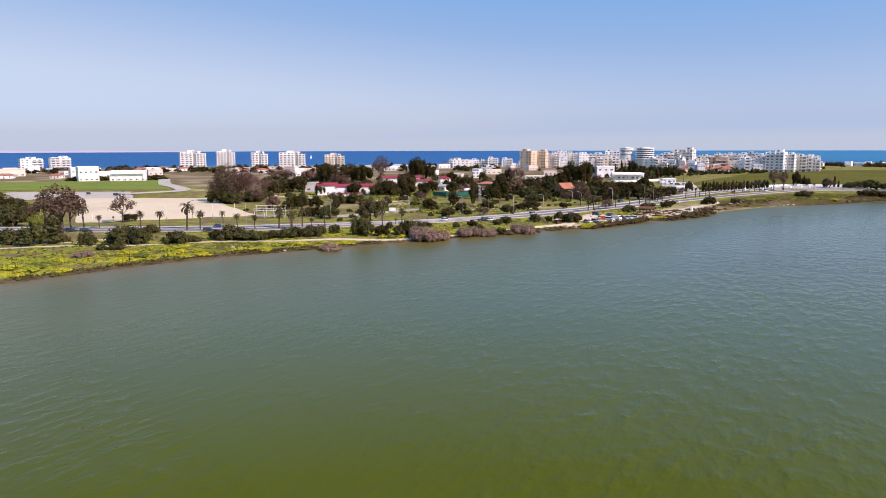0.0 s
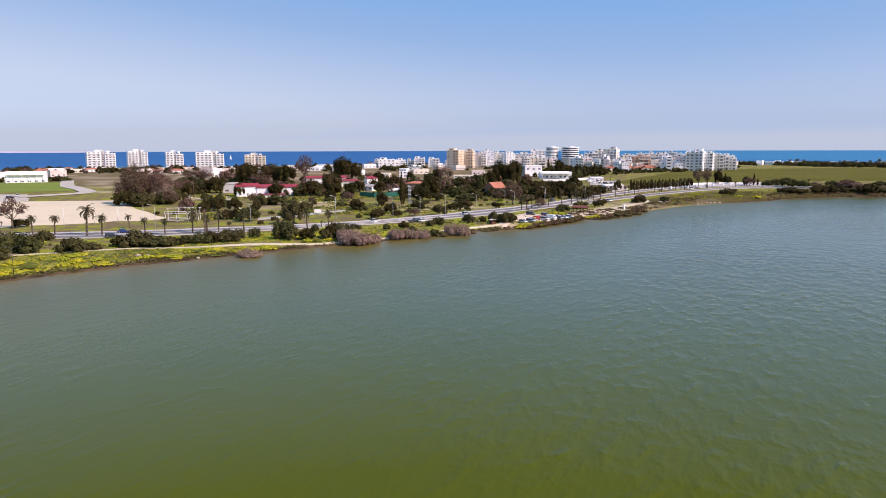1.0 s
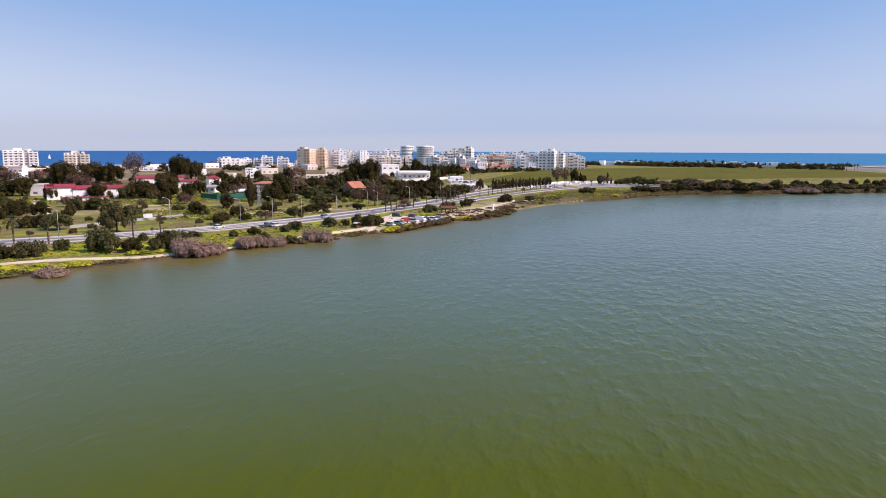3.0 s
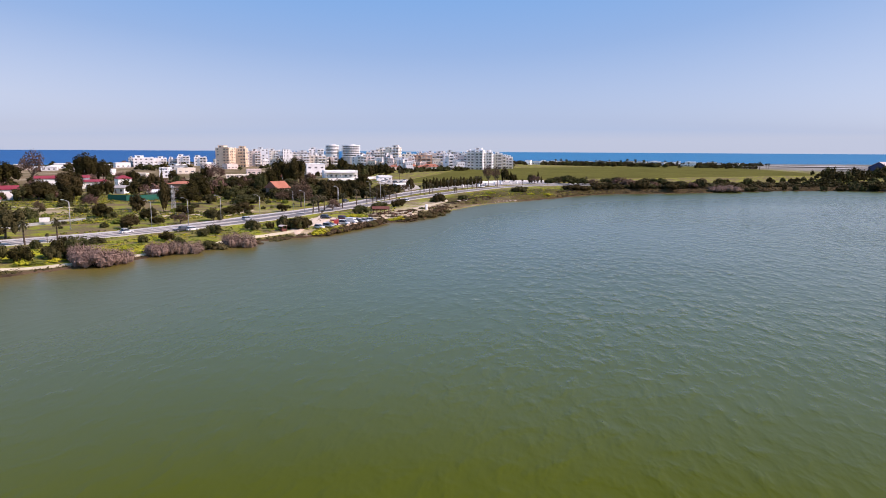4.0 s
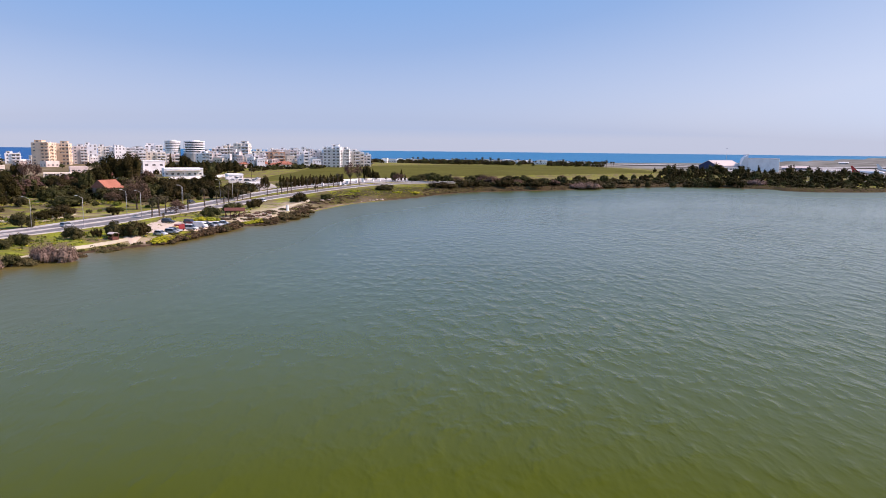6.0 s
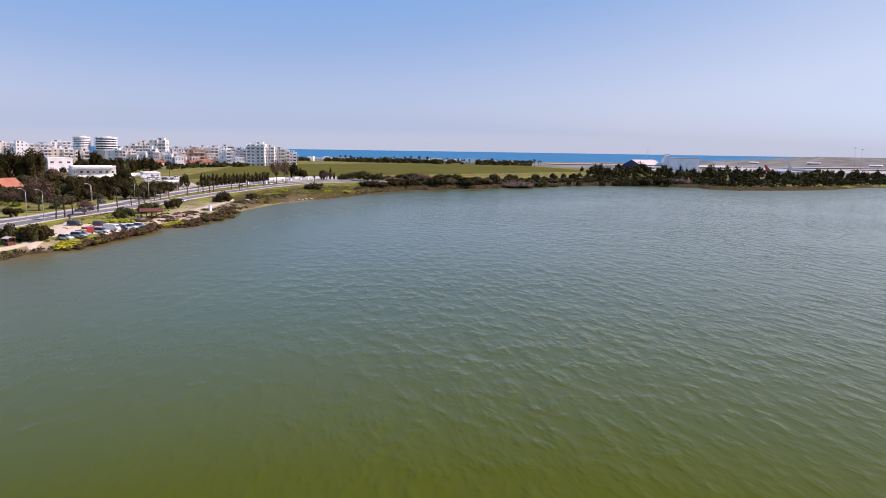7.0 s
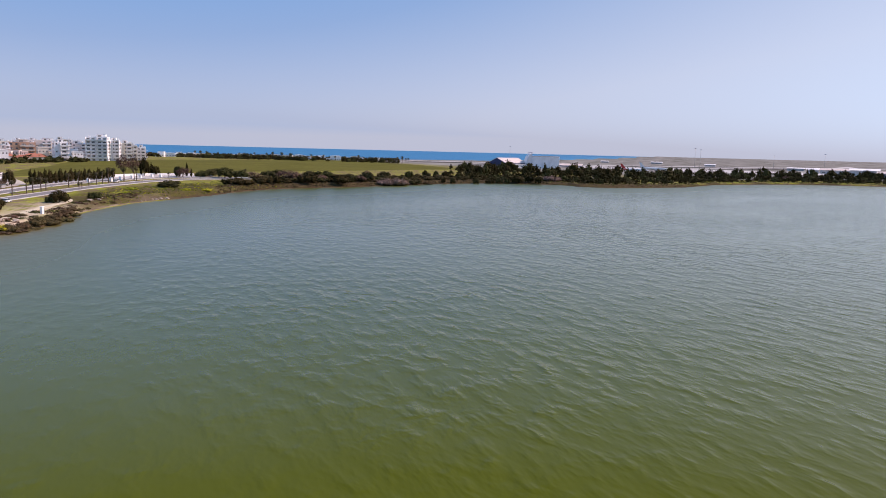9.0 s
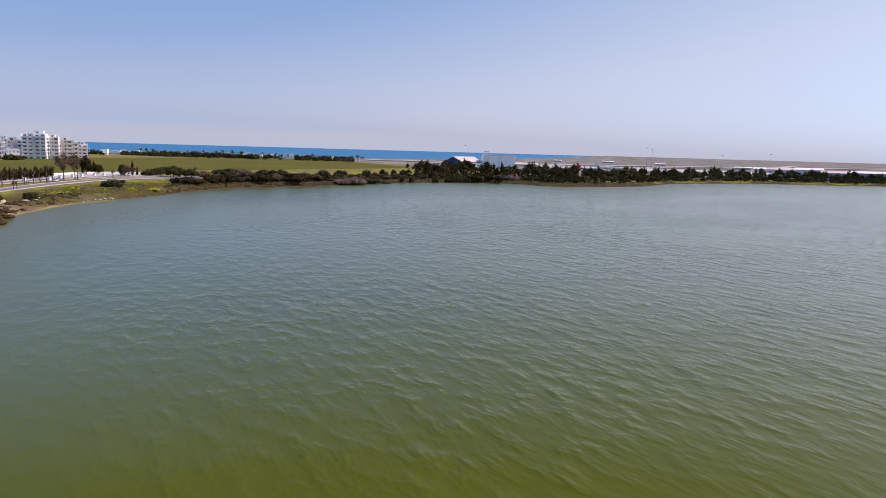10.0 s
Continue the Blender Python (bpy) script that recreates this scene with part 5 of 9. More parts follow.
def kiosk(x, y):
    ob = empty("marker_pillar", x, y, height(x, y), 20)
    tagged(ob, "white rendered pillar with a cap beside the path", "pillar")
    bm = bmesh.new()
    box(bm, -0.4, 0.4, -0.4, 0.4, -0.3, 2.1, 0.04)
    part("shaft", bm, M["white"], ob)
    bm = bmesh.new()
    box(bm, -0.5, 0.5, -0.5, 0.5, 2.105, 2.3, 0.05)
    part("cap", bm, M["white"], ob)
    return ob


def boulder(x, y, r):
    bm = bmesh.new()
    bmesh.ops.create_icosphere(bm, subdivisions=2, radius=r)
    for v in bm.verts:
        v.co *= 1 + 0.35 * noise.noise(v.co * 1.3 / r + Vector((x, y, 0)))
        v.co.z *= 0.55
    ob = new("rock", bm_mesh("rock", bm, M["rock"]))
    ob.matrix_basis = pose(x, y, height(x, y) + 0.12 * r, 0, 0, x * 40)
    return tagged(ob, "pale weathered rock on the shore", "rock", "rocks on the shore")


def sign(x, y, w, h, turn):
    ob = empty("sign_board", x, y, height(x, y), turn)
    tagged(ob, "blank white board on two posts in the grass", "sign")
    for s in (-1, 1):
        bm = bmesh.new()
        tube(bm, (s * w * 0.4, 0, -0.2), (s * w * 0.4, 0, 1.0 + h), 0.05, 0.05, 6)
        part("post", bm, M["metal"], ob)
    bm = bmesh.new()
    box(bm, -w / 2, w / 2, -0.1, -0.06, 1.0, 1.0 + h, 0.01)
    part("board", bm, M["whitemetal"], ob)
    return ob


def steel_frame(x, y, turn, w, d, h):
    """A bare white steel frame of a stand: posts, rails and steps of seating."""
    ob = empty("steel_stand", x, y, height(x, y), turn)
    tagged(ob, "bare white steel frame of a sports stand", "stand")
    for i in range(4):
        for s in (0, 1):
            bm = bmesh.new()
            xx = -w / 2 + i * w / 3
            tube(bm, (xx, s * d, -0.2), (xx + (0 if s else -0.5), s * d, h - 1.0 * (1 - s)), 0.09, 0.08, 8)
            part("post", bm, M["whitemetal"], ob)
    for z, yy in ((h, d), (h - 1.0, 0), (h * 0.55, d)):
        bm = bmesh.new()
        box(bm, -w / 2 - 0.6, w / 2 + 0.6, yy - 0.08, yy + 0.08, z - 0.08, z + 0.08)
        part("rail", bm, M["whitemetal"], ob)
    for i in range(3):
        bm = bmesh.new()
        box(bm, -w / 2, w / 2, 0.6 + 0.9 * i, 1.3 + 0.9 * i, 0.5 + 0.5 * i, 0.6 + 0.5 * i)
        part("seat_plank", bm, M["kerb"], ob)
    return ob


def goal_post(x, y, h):
    ob = empty("pitch_post", x, y, height(x, y) + 0.3, 0)
    tagged(ob, "slim white post beside the sports ground", "post", "posts of the sports ground")
    bm = bmesh.new()
    tube(bm, (0, 0, -0.3), (0, 0, h), 0.10, 0.08, 8)
    part("pole", bm, M["whitemetal"], ob, smooth=True)
    bm = bmesh.new()
    box(bm, -0.12, 0.12, -0.12, 0.12, h, h + 0.2, 0.03)
    part("cap", bm, M["whitemetal"], ob)
    return ob


def long_wall(name, points, tall, thick, material, label, category):
    line = spline(points, 6)
    verts, faces = [], []
    for i, p in enumerate(line):
        d = (line[min(i + 1, len(line) - 1)] - line[max(i - 1, 0)]).normalized()
        s = Vector((d.y, -d.x, 0)) * thick / 2
        z = height(p.x, p.y)
        verts += [(p.x - s.x, p.y - s.y, z - 0.5), (p.x - s.x, p.y - s.y, z + tall), (p.x + s.x, p.y + s.y, z + tall), (p.x + s.x, p.y + s.y, z - 0.5)]
    for i in range(len(line) - 1):
        faces += [(4 * i + k, 4 * i + 4 + k, 4 * i + 5 + k, 4 * i + 1 + k) for k in range(3)]
    n = len(verts)
    faces += [(0, 1, 2, 3), (n - 1, n - 2, n - 3, n - 4)]
    return tagged(new(name, mesh(name, verts, faces, M[material])), label, category)


# ---- the airport ----


def hangar(x, y, turn):
    ob = empty("hangar", x, y, land(x, y), turn)
    ob.scale = (0.62, 0.62, 0.66)
    tagged(ob, "airport hangar with a dark blue gable and pale sheet roofs", "hangar")
    bm = bmesh.new()
    pts = [(-26, 0), (26, 0), (26, 9), (0, 19), (-26, 9)]
    fr = [bm.verts.new((-45, a, b)) for a, b in pts]
    bk = [bm.verts.new((25, a, b)) for a, b in pts]
    bm.faces.new(fr)
    bm.faces.new(bk[::-1])
    for i in range(5):
        bm.faces.new((fr[i], fr[(i + 1) % 5], bk[(i + 1) % 5], bk[i]))
    bmesh.ops.recalc_face_normals(bm, faces=bm.faces[:])
    part("hall", bm, M["bluewall"], ob)
    for s in (-1, 1):
        bm = bmesh.new()
        q = [(-46, s * 27, 8.9), (26, s * 27, 8.9), (26, 0, 19.3), (-46, 0, 19.3)]
        lo = [bm.verts.new(v) for v in q]
        hi = [bm.verts.new((a, b, c + 0.5)) for a, b, c in q]
        bm.faces.new(lo)
        bm.faces.new(hi)
        for i in range(4):
            bm.faces.new((lo[i], lo[(i + 1) % 4], hi[(i + 1) % 4], hi[i]))
        bmesh.ops.recalc_face_normals(bm, faces=bm.faces[:])
        part("roof", bm, M["roof_pale"], ob)
    bm = bmesh.new()
    box(bm, -60, 70, -44, -27.1, -1, 6.2)
    part("annexe", bm, M["white"], ob)
    bm = bmesh.new()
    box(bm, -62, 72, -46, -26.9, 6.21, 7.4, 0.2)
    part("annexe_roof", bm, M["roof_white"], ob)
    for i in range(9):
        child("window", WINDOW, ob, Matrix.Translation((-52 + i * 14, -44, 1.5)) @ Matrix.Diagonal((8, 1, 2.2, 1)))
    return ob


def bulk_store(x, y, turn):
    ob = empty("cargo_hall", x, y, land(x, y), turn)
    ob.scale = (0.50, 0.55, 0.74)
    tagged(ob, "large pale windowless airport hall with a curved roof end", "hall")
    bm = bmesh.new()
    box(bm, -38, 38, -24, 24, -1, 23, 0.5)
    part("wall", bm, M["white"], ob)
    bm = bmesh.new()
    n = 10
    lo = [(-38.2 - 16 * math.sin(k / n * math.pi / 2), 9 + 19 * math.cos(k / n * math.pi / 2)) for k in range(n + 1)]
    v0 = [bm.verts.new((a, -20, b)) for a, b in lo] + [bm.verts.new((-38.2, -20, 0))]
    v1 = [bm.verts.new((a, 20, b)) for a, b in lo] + [bm.verts.new((-38.2, 20, 0))]
    bm.faces.new(v0)
    bm.faces.new(v1[::-1])
    for i in range(len(v0)):
        bm.faces.new((v0[i], v0[(i + 1) % len(v0)], v1[(i + 1) % len(v0)], v1[i]))
    bmesh.ops.recalc_face_normals(bm, faces=bm.faces[:])
    part("curved_end", bm, M["roof_white"], ob)
    bm = bmesh.new()
    for k in range(4):
        tube(bm, (-44 + 3 * k, 0, 20), (-47 + 4 * k, 0, 30), 0.5, 0.4, 6)
    tube(bm, (-47, 0, 29), (-34, 0, 29.5), 0.4, 0.4, 6)
    part("lattice_mast", bm, M["greyblue"], ob)
    bm = bmesh.new()
    box(bm, -38.3, 38.3, -24.3, 24.3, 22.0, 23.3, 0.2)
    part("roof_edge", bm, M["roof_pale"], ob)
    return ob


def aircraft(x, y, turn, k, red):
    ob = empty("airliner", x, y, land(x, y) + 1.0, turn)
    tagged(ob, "parked white airliner with a red tail" if red else "parked plain white airliner on the apron", "aircraft", "parked airliners")
    bm = bmesh.new()
    prev = None
    for u, r, zc in ((-20, 0.3, 5.0), (-16, 1.1, 4.4), (-10, 1.9, 3.9), (12, 1.9, 3.7), (16, 1.5, 3.5), (18.5, 0.5, 3.2)):
        ring = [bm.verts.new((k * u, k * r * math.cos(a * math.pi / 7), k * (zc + r * math.sin(a * math.pi / 7)))) for a in range(14)]
        if prev:
            for i in range(14):
                bm.faces.new((prev[i], prev[(i + 1) % 14], ring[(i + 1) % 14], ring[i]))
        else:
            bm.faces.new(ring[::-1])
        prev = ring
    bm.faces.new(prev)
    part("fuselage", bm, M["car_white"], ob, smooth=True)

    def fin(name, pts, thick, axis, mat):
        bm = bmesh.new()
        o = Vector((0, thick, 0)) if axis == "y" else Vector((0, 0, thick))
        a = [bm.verts.new(k * (Vector(p) - o)) for p in pts]
        b = [bm.verts.new(k * (Vector(p) + o)) for p in pts]
        bm.faces.new(a)
        bm.faces.new(b[::-1])
        for i in range(len(a)):
            bm.faces.new((a[i], a[(i + 1) % len(a)], b[(i + 1) % len(a)], b[i]))
        bmesh.ops.recalc_face_normals(bm, faces=bm.faces[:])
        part(name, bm, M[mat], ob)

    fin("tail_fin", [(-13, 0, 5.4), (-19, 0, 5.4), (-21.5, 0, 12.2), (-19, 0, 12.2)], 0.2, "y", "tail_red" if red else "car_white")
    if red:
        fin("tail_stripe", [(-9, 0, 5.2), (-19, 0, 5.2), (-19, 0, 3.9), (-12, 0, 3.4)], 1.95, "y", "tail_red")
    for s in (-1, 1):
        fin("wing", [(4, s * 1.5, 2.9), (-3, s * 1.5, 2.9), (-6.5, s * 17, 4.2), (-4.5, s * 17, 4.2)], 0.2, "z", "car_silver")
        fin("tailplane", [(-15.5, s * 0.6, 5.2), (-18.5, s * 0.6, 5.2), (-20.5, s * 6.5, 5.8), (-19.2, s * 6.5, 5.8)], 0.12, "z", "car_silver")
        bm = bmesh.new()
        tube(bm, (k * 0.5, s * k * 5.6, k * 2.1), (k * 4.5, s * k * 5.6, k * 2.1), 0.85 * k, 1.0 * k, 12)
        part("engine", bm, M["car_silver"], ob)
    for u, s in ((14, 0), (-2, -2.6), (-2, 2.6)):
        bm = bmesh.new()
        tube(bm, (k * u, k * s, -1.0), (k * u, k * s, k * 2.4), 0.25 * k, 0.25 * k, 8)
        part("landing_gear", bm, M["darkmetal"], ob)
    return ob


def light_mast(x, y, tall):
    ob = empty("floodlight_mast", x, y, land(x, y), 40)
    tagged(ob, "tall slim grey airport floodlight mast", "mast", "airport masts")
    bm = bmesh.new()
    tube(bm, (0, 0, -1), (0, 0, tall), 0.3, 0.18, 8)
    part("pole", bm, M["metal"], ob, smooth=True)
    bm = bmesh.new()
    box(bm, -1.7, 1.7, -0.6, 0.6, tall, tall + 1.0, 0.1)
    part("lamp_frame", bm, M["greyblue"], ob)
    return ob


def shed(x, y, w, d, h, turn, wall, roof, label):
    ob = empty("airport_shed", x, y, land(x, y), turn)
    tagged(ob, label, "building", "airport sheds")
    bm = bmesh.new()
    box(bm, -w / 2, w / 2, -d / 2, d / 2, -1, h, 0.05)
    part("wall", bm, M[wall], ob)
    bm = bmesh.new()
    a = [(-w / 2 - 1, -d / 2 - 1, h + 0.01), (w / 2 + 1, -d / 2 - 1, h + 0.01), (w / 2 + 1, 0, h + d * 0.10), (-w / 2 - 1, 0, h + d * 0.10), (w / 2 + 1, d / 2 + 1, h + 0.01), (-w / 2 - 1, d / 2 + 1, h + 0.01)]
    v = [bm.verts.new(q) for q in a]
    bm.faces.new((v[0], v[1], v[2], v[3]))
    bm.faces.new((v[3], v[2], v[4], v[5]))
    bm.faces.new((v[1], v[4], v[2]))
    bm.faces.new((v[0], v[3], v[5]))
    bm.faces.new((v[0], v[5], v[4], v[1]))
    part("roof", bm, M[roof], ob)
    n = max(3, int(w / 9))
    for i in range(n):
        child("window", WINDOW, ob, Matrix.Translation((-w / 2 + (i + 0.5) * w / n, -d / 2, h * 0.3)) @ Matrix.Diagonal((0.4 * w / n, 1, h * 0.22, 1)))
    return ob


def sailing_boat(x, y, tall):
    ob = empty("sailing_boat", x, y, -0.2, 70)
    tagged(ob, "small white sailing boat out at sea", "boat")
    k = tall / 12
    bm = bmesh.new()
    hull = [[bm.verts.new((k * u, k * s * w, k * z)) for s, z in ((-1, 1.2), (-0.6, -0.3), (0.6, -0.3), (1, 1.2))] for u, w in ((-4.5, 1.1), (0, 1.6), (3.5, 0.9), (5.2, 0.05))]
    for a, b in zip(hull, hull[1:]):
        for i in range(4):
            bm.faces.new((a[i], a[(i + 1) % 4], b[(i + 1) % 4], b[i]))
    bm.faces.new(hull[0])
    part("hull", bm, M["car_white"], ob)
    bm = bmesh.new()
    tube(bm, (k, 0, k), (k, 0, tall), 0.08 * k, 0.06 * k, 6)
    part("mast", bm, M["metal"], ob)
    for nm, a in (("mainsail", ((0.9, 0, 2.0), (-3.8, 0.5, 2.0), (0.9, 0, 11.6))), ("jib", ((1.2, 0, 10.5), (1.3, 0.3, 1.8), (5.0, 0, 1.6)))):
        bm = bmesh.new()
        f = [bm.verts.new(k * Vector(q)) for q in a]
        b = [bm.verts.new(k * (Vector(q) + Vector((0, 0.06, 0)))) for q in a]
        bm.faces.new(f)
        bm.faces.new(b[::-1])
        for i in range(3):
            bm.faces.new((f[i], f[(i + 1) % 3], b[(i + 1) % 3], b[i]))
        part(nm, bm, M["roof_white"], ob)
    return ob


def make_pillar():
    ob = empty("gate_pillar", 0, 0, 0)
    tagged(ob, "white rendered pillar with a cap beside the road", "pillar", "white pillars")
    bm = bmesh.new()
    box(bm, -0.6, 0.6, -0.6, 0.6, -0.4, 1.6, 0.05)
    part("shaft", bm, M["white"], ob)
    bm = bmesh.new()
    box(bm, -0.72, 0.72, -0.72, 0.72, 1.604, 1.8, 0.05)
    part("cap", bm, M["white"], ob)
    return Stamp(ob)


PILLAR = make_pillar()


def pillar(x, y):
    return PILLAR.put(x, y, height(x, y), 20)


def lattice_mast(x, y, tall):
    """A tapering lattice mast with three small platforms."""
    ob = empty("lattice_mast", x, y, height(x, y), 25)
    tagged(ob, "pale galvanised lattice mast with small platforms among the trees", "mast")

    def leg(i, f):
        a = radians(45 + 90 * i)
        r = 1.0 - 0.55 * f
        return Vector((r * math.cos(a), r * math.sin(a), tall * f))

    for i in range(4):
        bm = bmesh.new()
        tube(bm, leg(i, 0) - Vector((0, 0, 0.3)), leg(i, 1), 0.09, 0.07, 6)
        part("leg", bm, M["metal"], ob)
        bm = bmesh.new()
        for k in range(7):
            tube(bm, leg(i, k / 7), leg((i + 1) % 4, (k + 1) / 7), 0.035, 0.035, 5)
            tube(bm, leg(i, (k + 1) / 7), leg((i + 1) % 4, (k + 1) / 7), 0.035, 0.035, 5)
        part("bracing", bm, M["metal"], ob)
    for f in (0.55, 0.75, 0.95):
        bm = bmesh.new()
        box(bm, -0.9, 0.9, -0.9, 0.9, tall * f, tall * f + 0.1, 0.02)
        box(bm, -0.8, -0.2, -0.3, 0.3, tall * f + 0.14, tall * f + 0.9, 0.05)
        part("platform", bm, M["metal"], ob)
    return ob


def beach_hut(x, y, turn):
    """A small open kiosk: dark posts and counter under a pale curved roof."""
    ob = empty("beach_kiosk", x, y, height(x, y), turn)
    ob.scale = (0.72, 0.72, 0.7)
    tagged(ob, "small dark timber kiosk with a pale rounded roof", "kiosk")
    bm = bmesh.new()
    n = 8
    top = [[bm.verts.new((-1.6 + 3.2 * i / n, s * 1.4, 2.2 + t + 0.55 * math.sin(math.pi * i / n))) for i in range(n + 1)] for s, t in ((-1, 0), (1, 0), (1, 0.12), (-1, 0.12))]
    for a, b in ((0, 1), (1, 2), (2, 3), (3, 0)):
        for i in range(n):
            bm.faces.new((top[a][i], top[a][i + 1], top[b][i + 1], top[b][i]))
    bmesh.ops.recalc_face_normals(bm, faces=bm.faces[:])
    part("roof", bm, M["roof_pale"], ob)
    for i in (-1, 1):
        for j in (-1, 1):
            bm = bmesh.new()
            box(bm, i * 1.3 - 0.09, i * 1.3 + 0.09, j * 1.1 - 0.09, j * 1.1 + 0.09, -0.3, 2.36)
            part("post", bm, M["timber"], ob)
    bm = bmesh.new()
    box(bm, -1.2, 1.2, -1.0, 1.0, -0.1, 1.05, 0.04)
    part("counter", bm, M["timber"], ob)
    return ob


# ---- the place, filled ----

# plants along the western shore and the road
plant("umbrella", -139.4, 249.9, 17.6, 17.2)
plant("umbrella", -146.5, 252.6, 14.6, 11.1)
plant("umbrella", -137.9, 253.8, 16.1, 10.1)
plant("umbrella", -134.0, 286.7, 11.7, 9.2)
plant("shrub", -130.6, 221.0, 6.3, 13.0)
plant("bush", -141.6, 222.2, 5.0, 8.3)
plant("shrub", -113.1, 217.7, 4.5, 5.8)
plant("shrub", -104.5, 221.5, 5.8, 10.1)
plant("shrub", -98.9, 221.4, 5.4, 8.5)
plant("shrub", -105.9, 249.1, 3.4, 6.4)
plant("shrub", -86.7, 222.7, 3.9, 9.1)
plant("bush", -126.0, 226.1, 2.9, 4.5)
plant("bush", -99.8, 208.4, 2.2, 4.5)
plant("bush", -104.3, 208.0, 1.8, 3.8)
plant("bush", -82.7, 225.3, 2.3, 6.1)
plant("olive", -171.6, 273.1, 9.2, 11.2)
plant("darkbig", -186.0, 289.7, 12.0, 8.7)
plant("olive", -176.2, 289.5, 6.4, 8.6)
plant("bush", -174.3, 273.2, 6.1, 7.2)
plant("freshbush", -162.0, 272.9, 5.5, 6.0)
plant("olive", -201.9, 325.5, 7.3, 9.7)
plant("bush", -155.0, 272.7, 4.0, 5.9)
plant("tamarisk", -102.5, 194.4, 1.7, 4.9)
plant("dark", -133.8, 292.8, 3.1, 6.1)
plant("windpalm", -138.1, 263.4, 9.4)
plant("palm", -132.9, 264.8, 5.1)
plant("palm", -116.0, 262.9, 6.7)
plant("palm", -109.4, 264.2, 6.7)
plant("windpalm", -97.1, 259.7, 10.2)
plant("palm", -92.1, 259.5, 7.1)
plant("palm", -140.8, 292.9, 2.1)
plant("bush", -72.4, 231.0, 5.2, 9.5)
plant("bush", -64.5, 230.8, 3.2, 10.1)
plant("shrub", -76.7, 232.0, 3.4, 6.2)
plant("shrub", -68.8, 231.9, 2.7, 6.1)
plant("shrub", -88.3, 225.0, 3.7, 6.1)
plant("tamarisk", -86.7, 227.3, 2.1, 4.1)
plant("windpalm", -90.6, 282.5, 5.1)
plant("palm", -78.4, 261.2, 5.8)
plant("palm", -71.4, 259.8, 5.5)
plant("windpalm", -63.4, 264.6, 8.7)
plant("palm", -58.5, 264.5, 6.2)
plant("brownbig", -120.8, 385.3, 22.1, 13.6)
plant("brownbig", -117.0, 388.8, 16.7, 11.4)
plant("brownbig", -111.1, 388.8, 19.7, 10.2)
plant("olive", -103.6, 391.1, 9.0, 8.8)
plant("brownbig", -126.8, 385.3, 14.8, 9.1)
plant("palebig", -106.1, 386.5, 12.3, 9.1)
plant("shrub", -121.6, 377.4, 7.4, 14.4)
plant("dark", -115.3, 377.5, 6.9, 12.2)
plant("bush", -112.2, 385.3, 5.1, 11.2)
plant("bush", -105.8, 385.3, 6.2, 9.0)
plant("shrub", -61.8, 232.2, 2.7, 7.0)
plant("bush", -58.9, 237.3, 2.4, 5.5)
plant("shrub", -54.1, 236.0, 3.5, 7.1)
plant("shrub", -51.0, 237.9, 3.6, 6.5)
plant("shrub", -46.2, 239.3, 3.8, 7.8)
plant("bush", -43.1, 239.7, 3.9, 5.2)
plant("shrub", -39.3, 248.5, 3.2, 4.2)
plant("shrub", -28.2, 243.4, 6.3, 8.6)
plant("shrub", -21.7, 242.6, 3.7, 5.9)
plant("shrub", -12.7, 246.8, 4.7, 6.6)
plant("shrub", -20.4, 263.1, 2.5, 3.0)
plant("shrub", -30.4, 244.8, 4.3, 4.6)
plant("shrub", -84.9, 386.1, 4.8, 5.6)
plant("shrub", -73.5, 361.7, 6.4, 6.2)
plant("shrub", -77.3, 341.7, 5.1, 5.9)
plant("shrub", -60.9, 311.2, 4.1, 6.3)
plant("olive", -49.6, 301.1, 6.0, 8.4)
plant("shrub", -56.1, 373.9, 5.8, 7.6)
plant("shrub", -54.7, 349.2, 4.6, 5.1)
plant("dark", -48.2, 375.3, 6.0, 9.0)
plant("olive", -30.7, 289.4, 9.7, 9.9)
plant("bush", -31.1, 347.6, 4.2, 7.0)
plant("shrub", -50.0, 432.8, 4.6, 6.2)
plant("shrub", -50.5, 375.8, 3.2, 6.4)
plant("shrub", -56.1, 309.9, 4.5, 6.1)
plant("tamarisk", -36.1, 217.7, 2.7, 7.5)
plant("windpalm", -62.8, 262.7, 6.2)
plant("palm", -57.6, 261.3, 5.8)
plant("windpalm", -54.6, 265.4, 7.7)
plant("palm", -45.6, 264.5, 7.0)
plant("palm", -24.0, 271.8, 6.5)
plant("palm", -16.4, 275.6, 6.4)
plant("palm", -35.5, 279.5, 2.9)
plant("palm", -52.5, 273.7, 2.9)
plant("palm", -19.0, 275.1, 2.6)
plant("brownbig", -124.5, 438.0, 14.3, 16.9)
plant("brownbig", -113.2, 422.2, 12.2, 13.7)
plant("brown", -117.5, 451.6, 7.3, 9.3)
plant("darkbig", -96.2, 462.8, 10.1, 14.2)
plant("olive", -137.7, 548.4, 6.6, 9.0)
plant("darkbig", -94.7, 568.8, 16.2, 17.5)
plant("darkbig", -78.4, 592.3, 15.1, 21.7)
plant("brownbig", -69.8, 470.0, 12.5, 13.6)
plant("darkbig", -67.3, 579.6, 14.4, 15.2)
plant("darkbig", -35.2, 429.8, 10.0, 12.2)
plant("darkbig", -24.8, 457.9, 12.0, 12.0)
plant("brown", -104.5, 592.3, 10.5, 12.2)
plant("brown", -117.2, 605.8, 10.2, 15.3)
plant("brown", -137.5, 612.8, 10.4, 15.6)
plant("brown", -146.8, 616.0, 10.5, 17.5)
plant("olive", -41.4, 427.0, 6.7, 9.1)
plant("olive", -111.3, 485.6, 7.2, 8.6)
plant("umbrella", -50.1, 559.7, 21.9, 15.0)

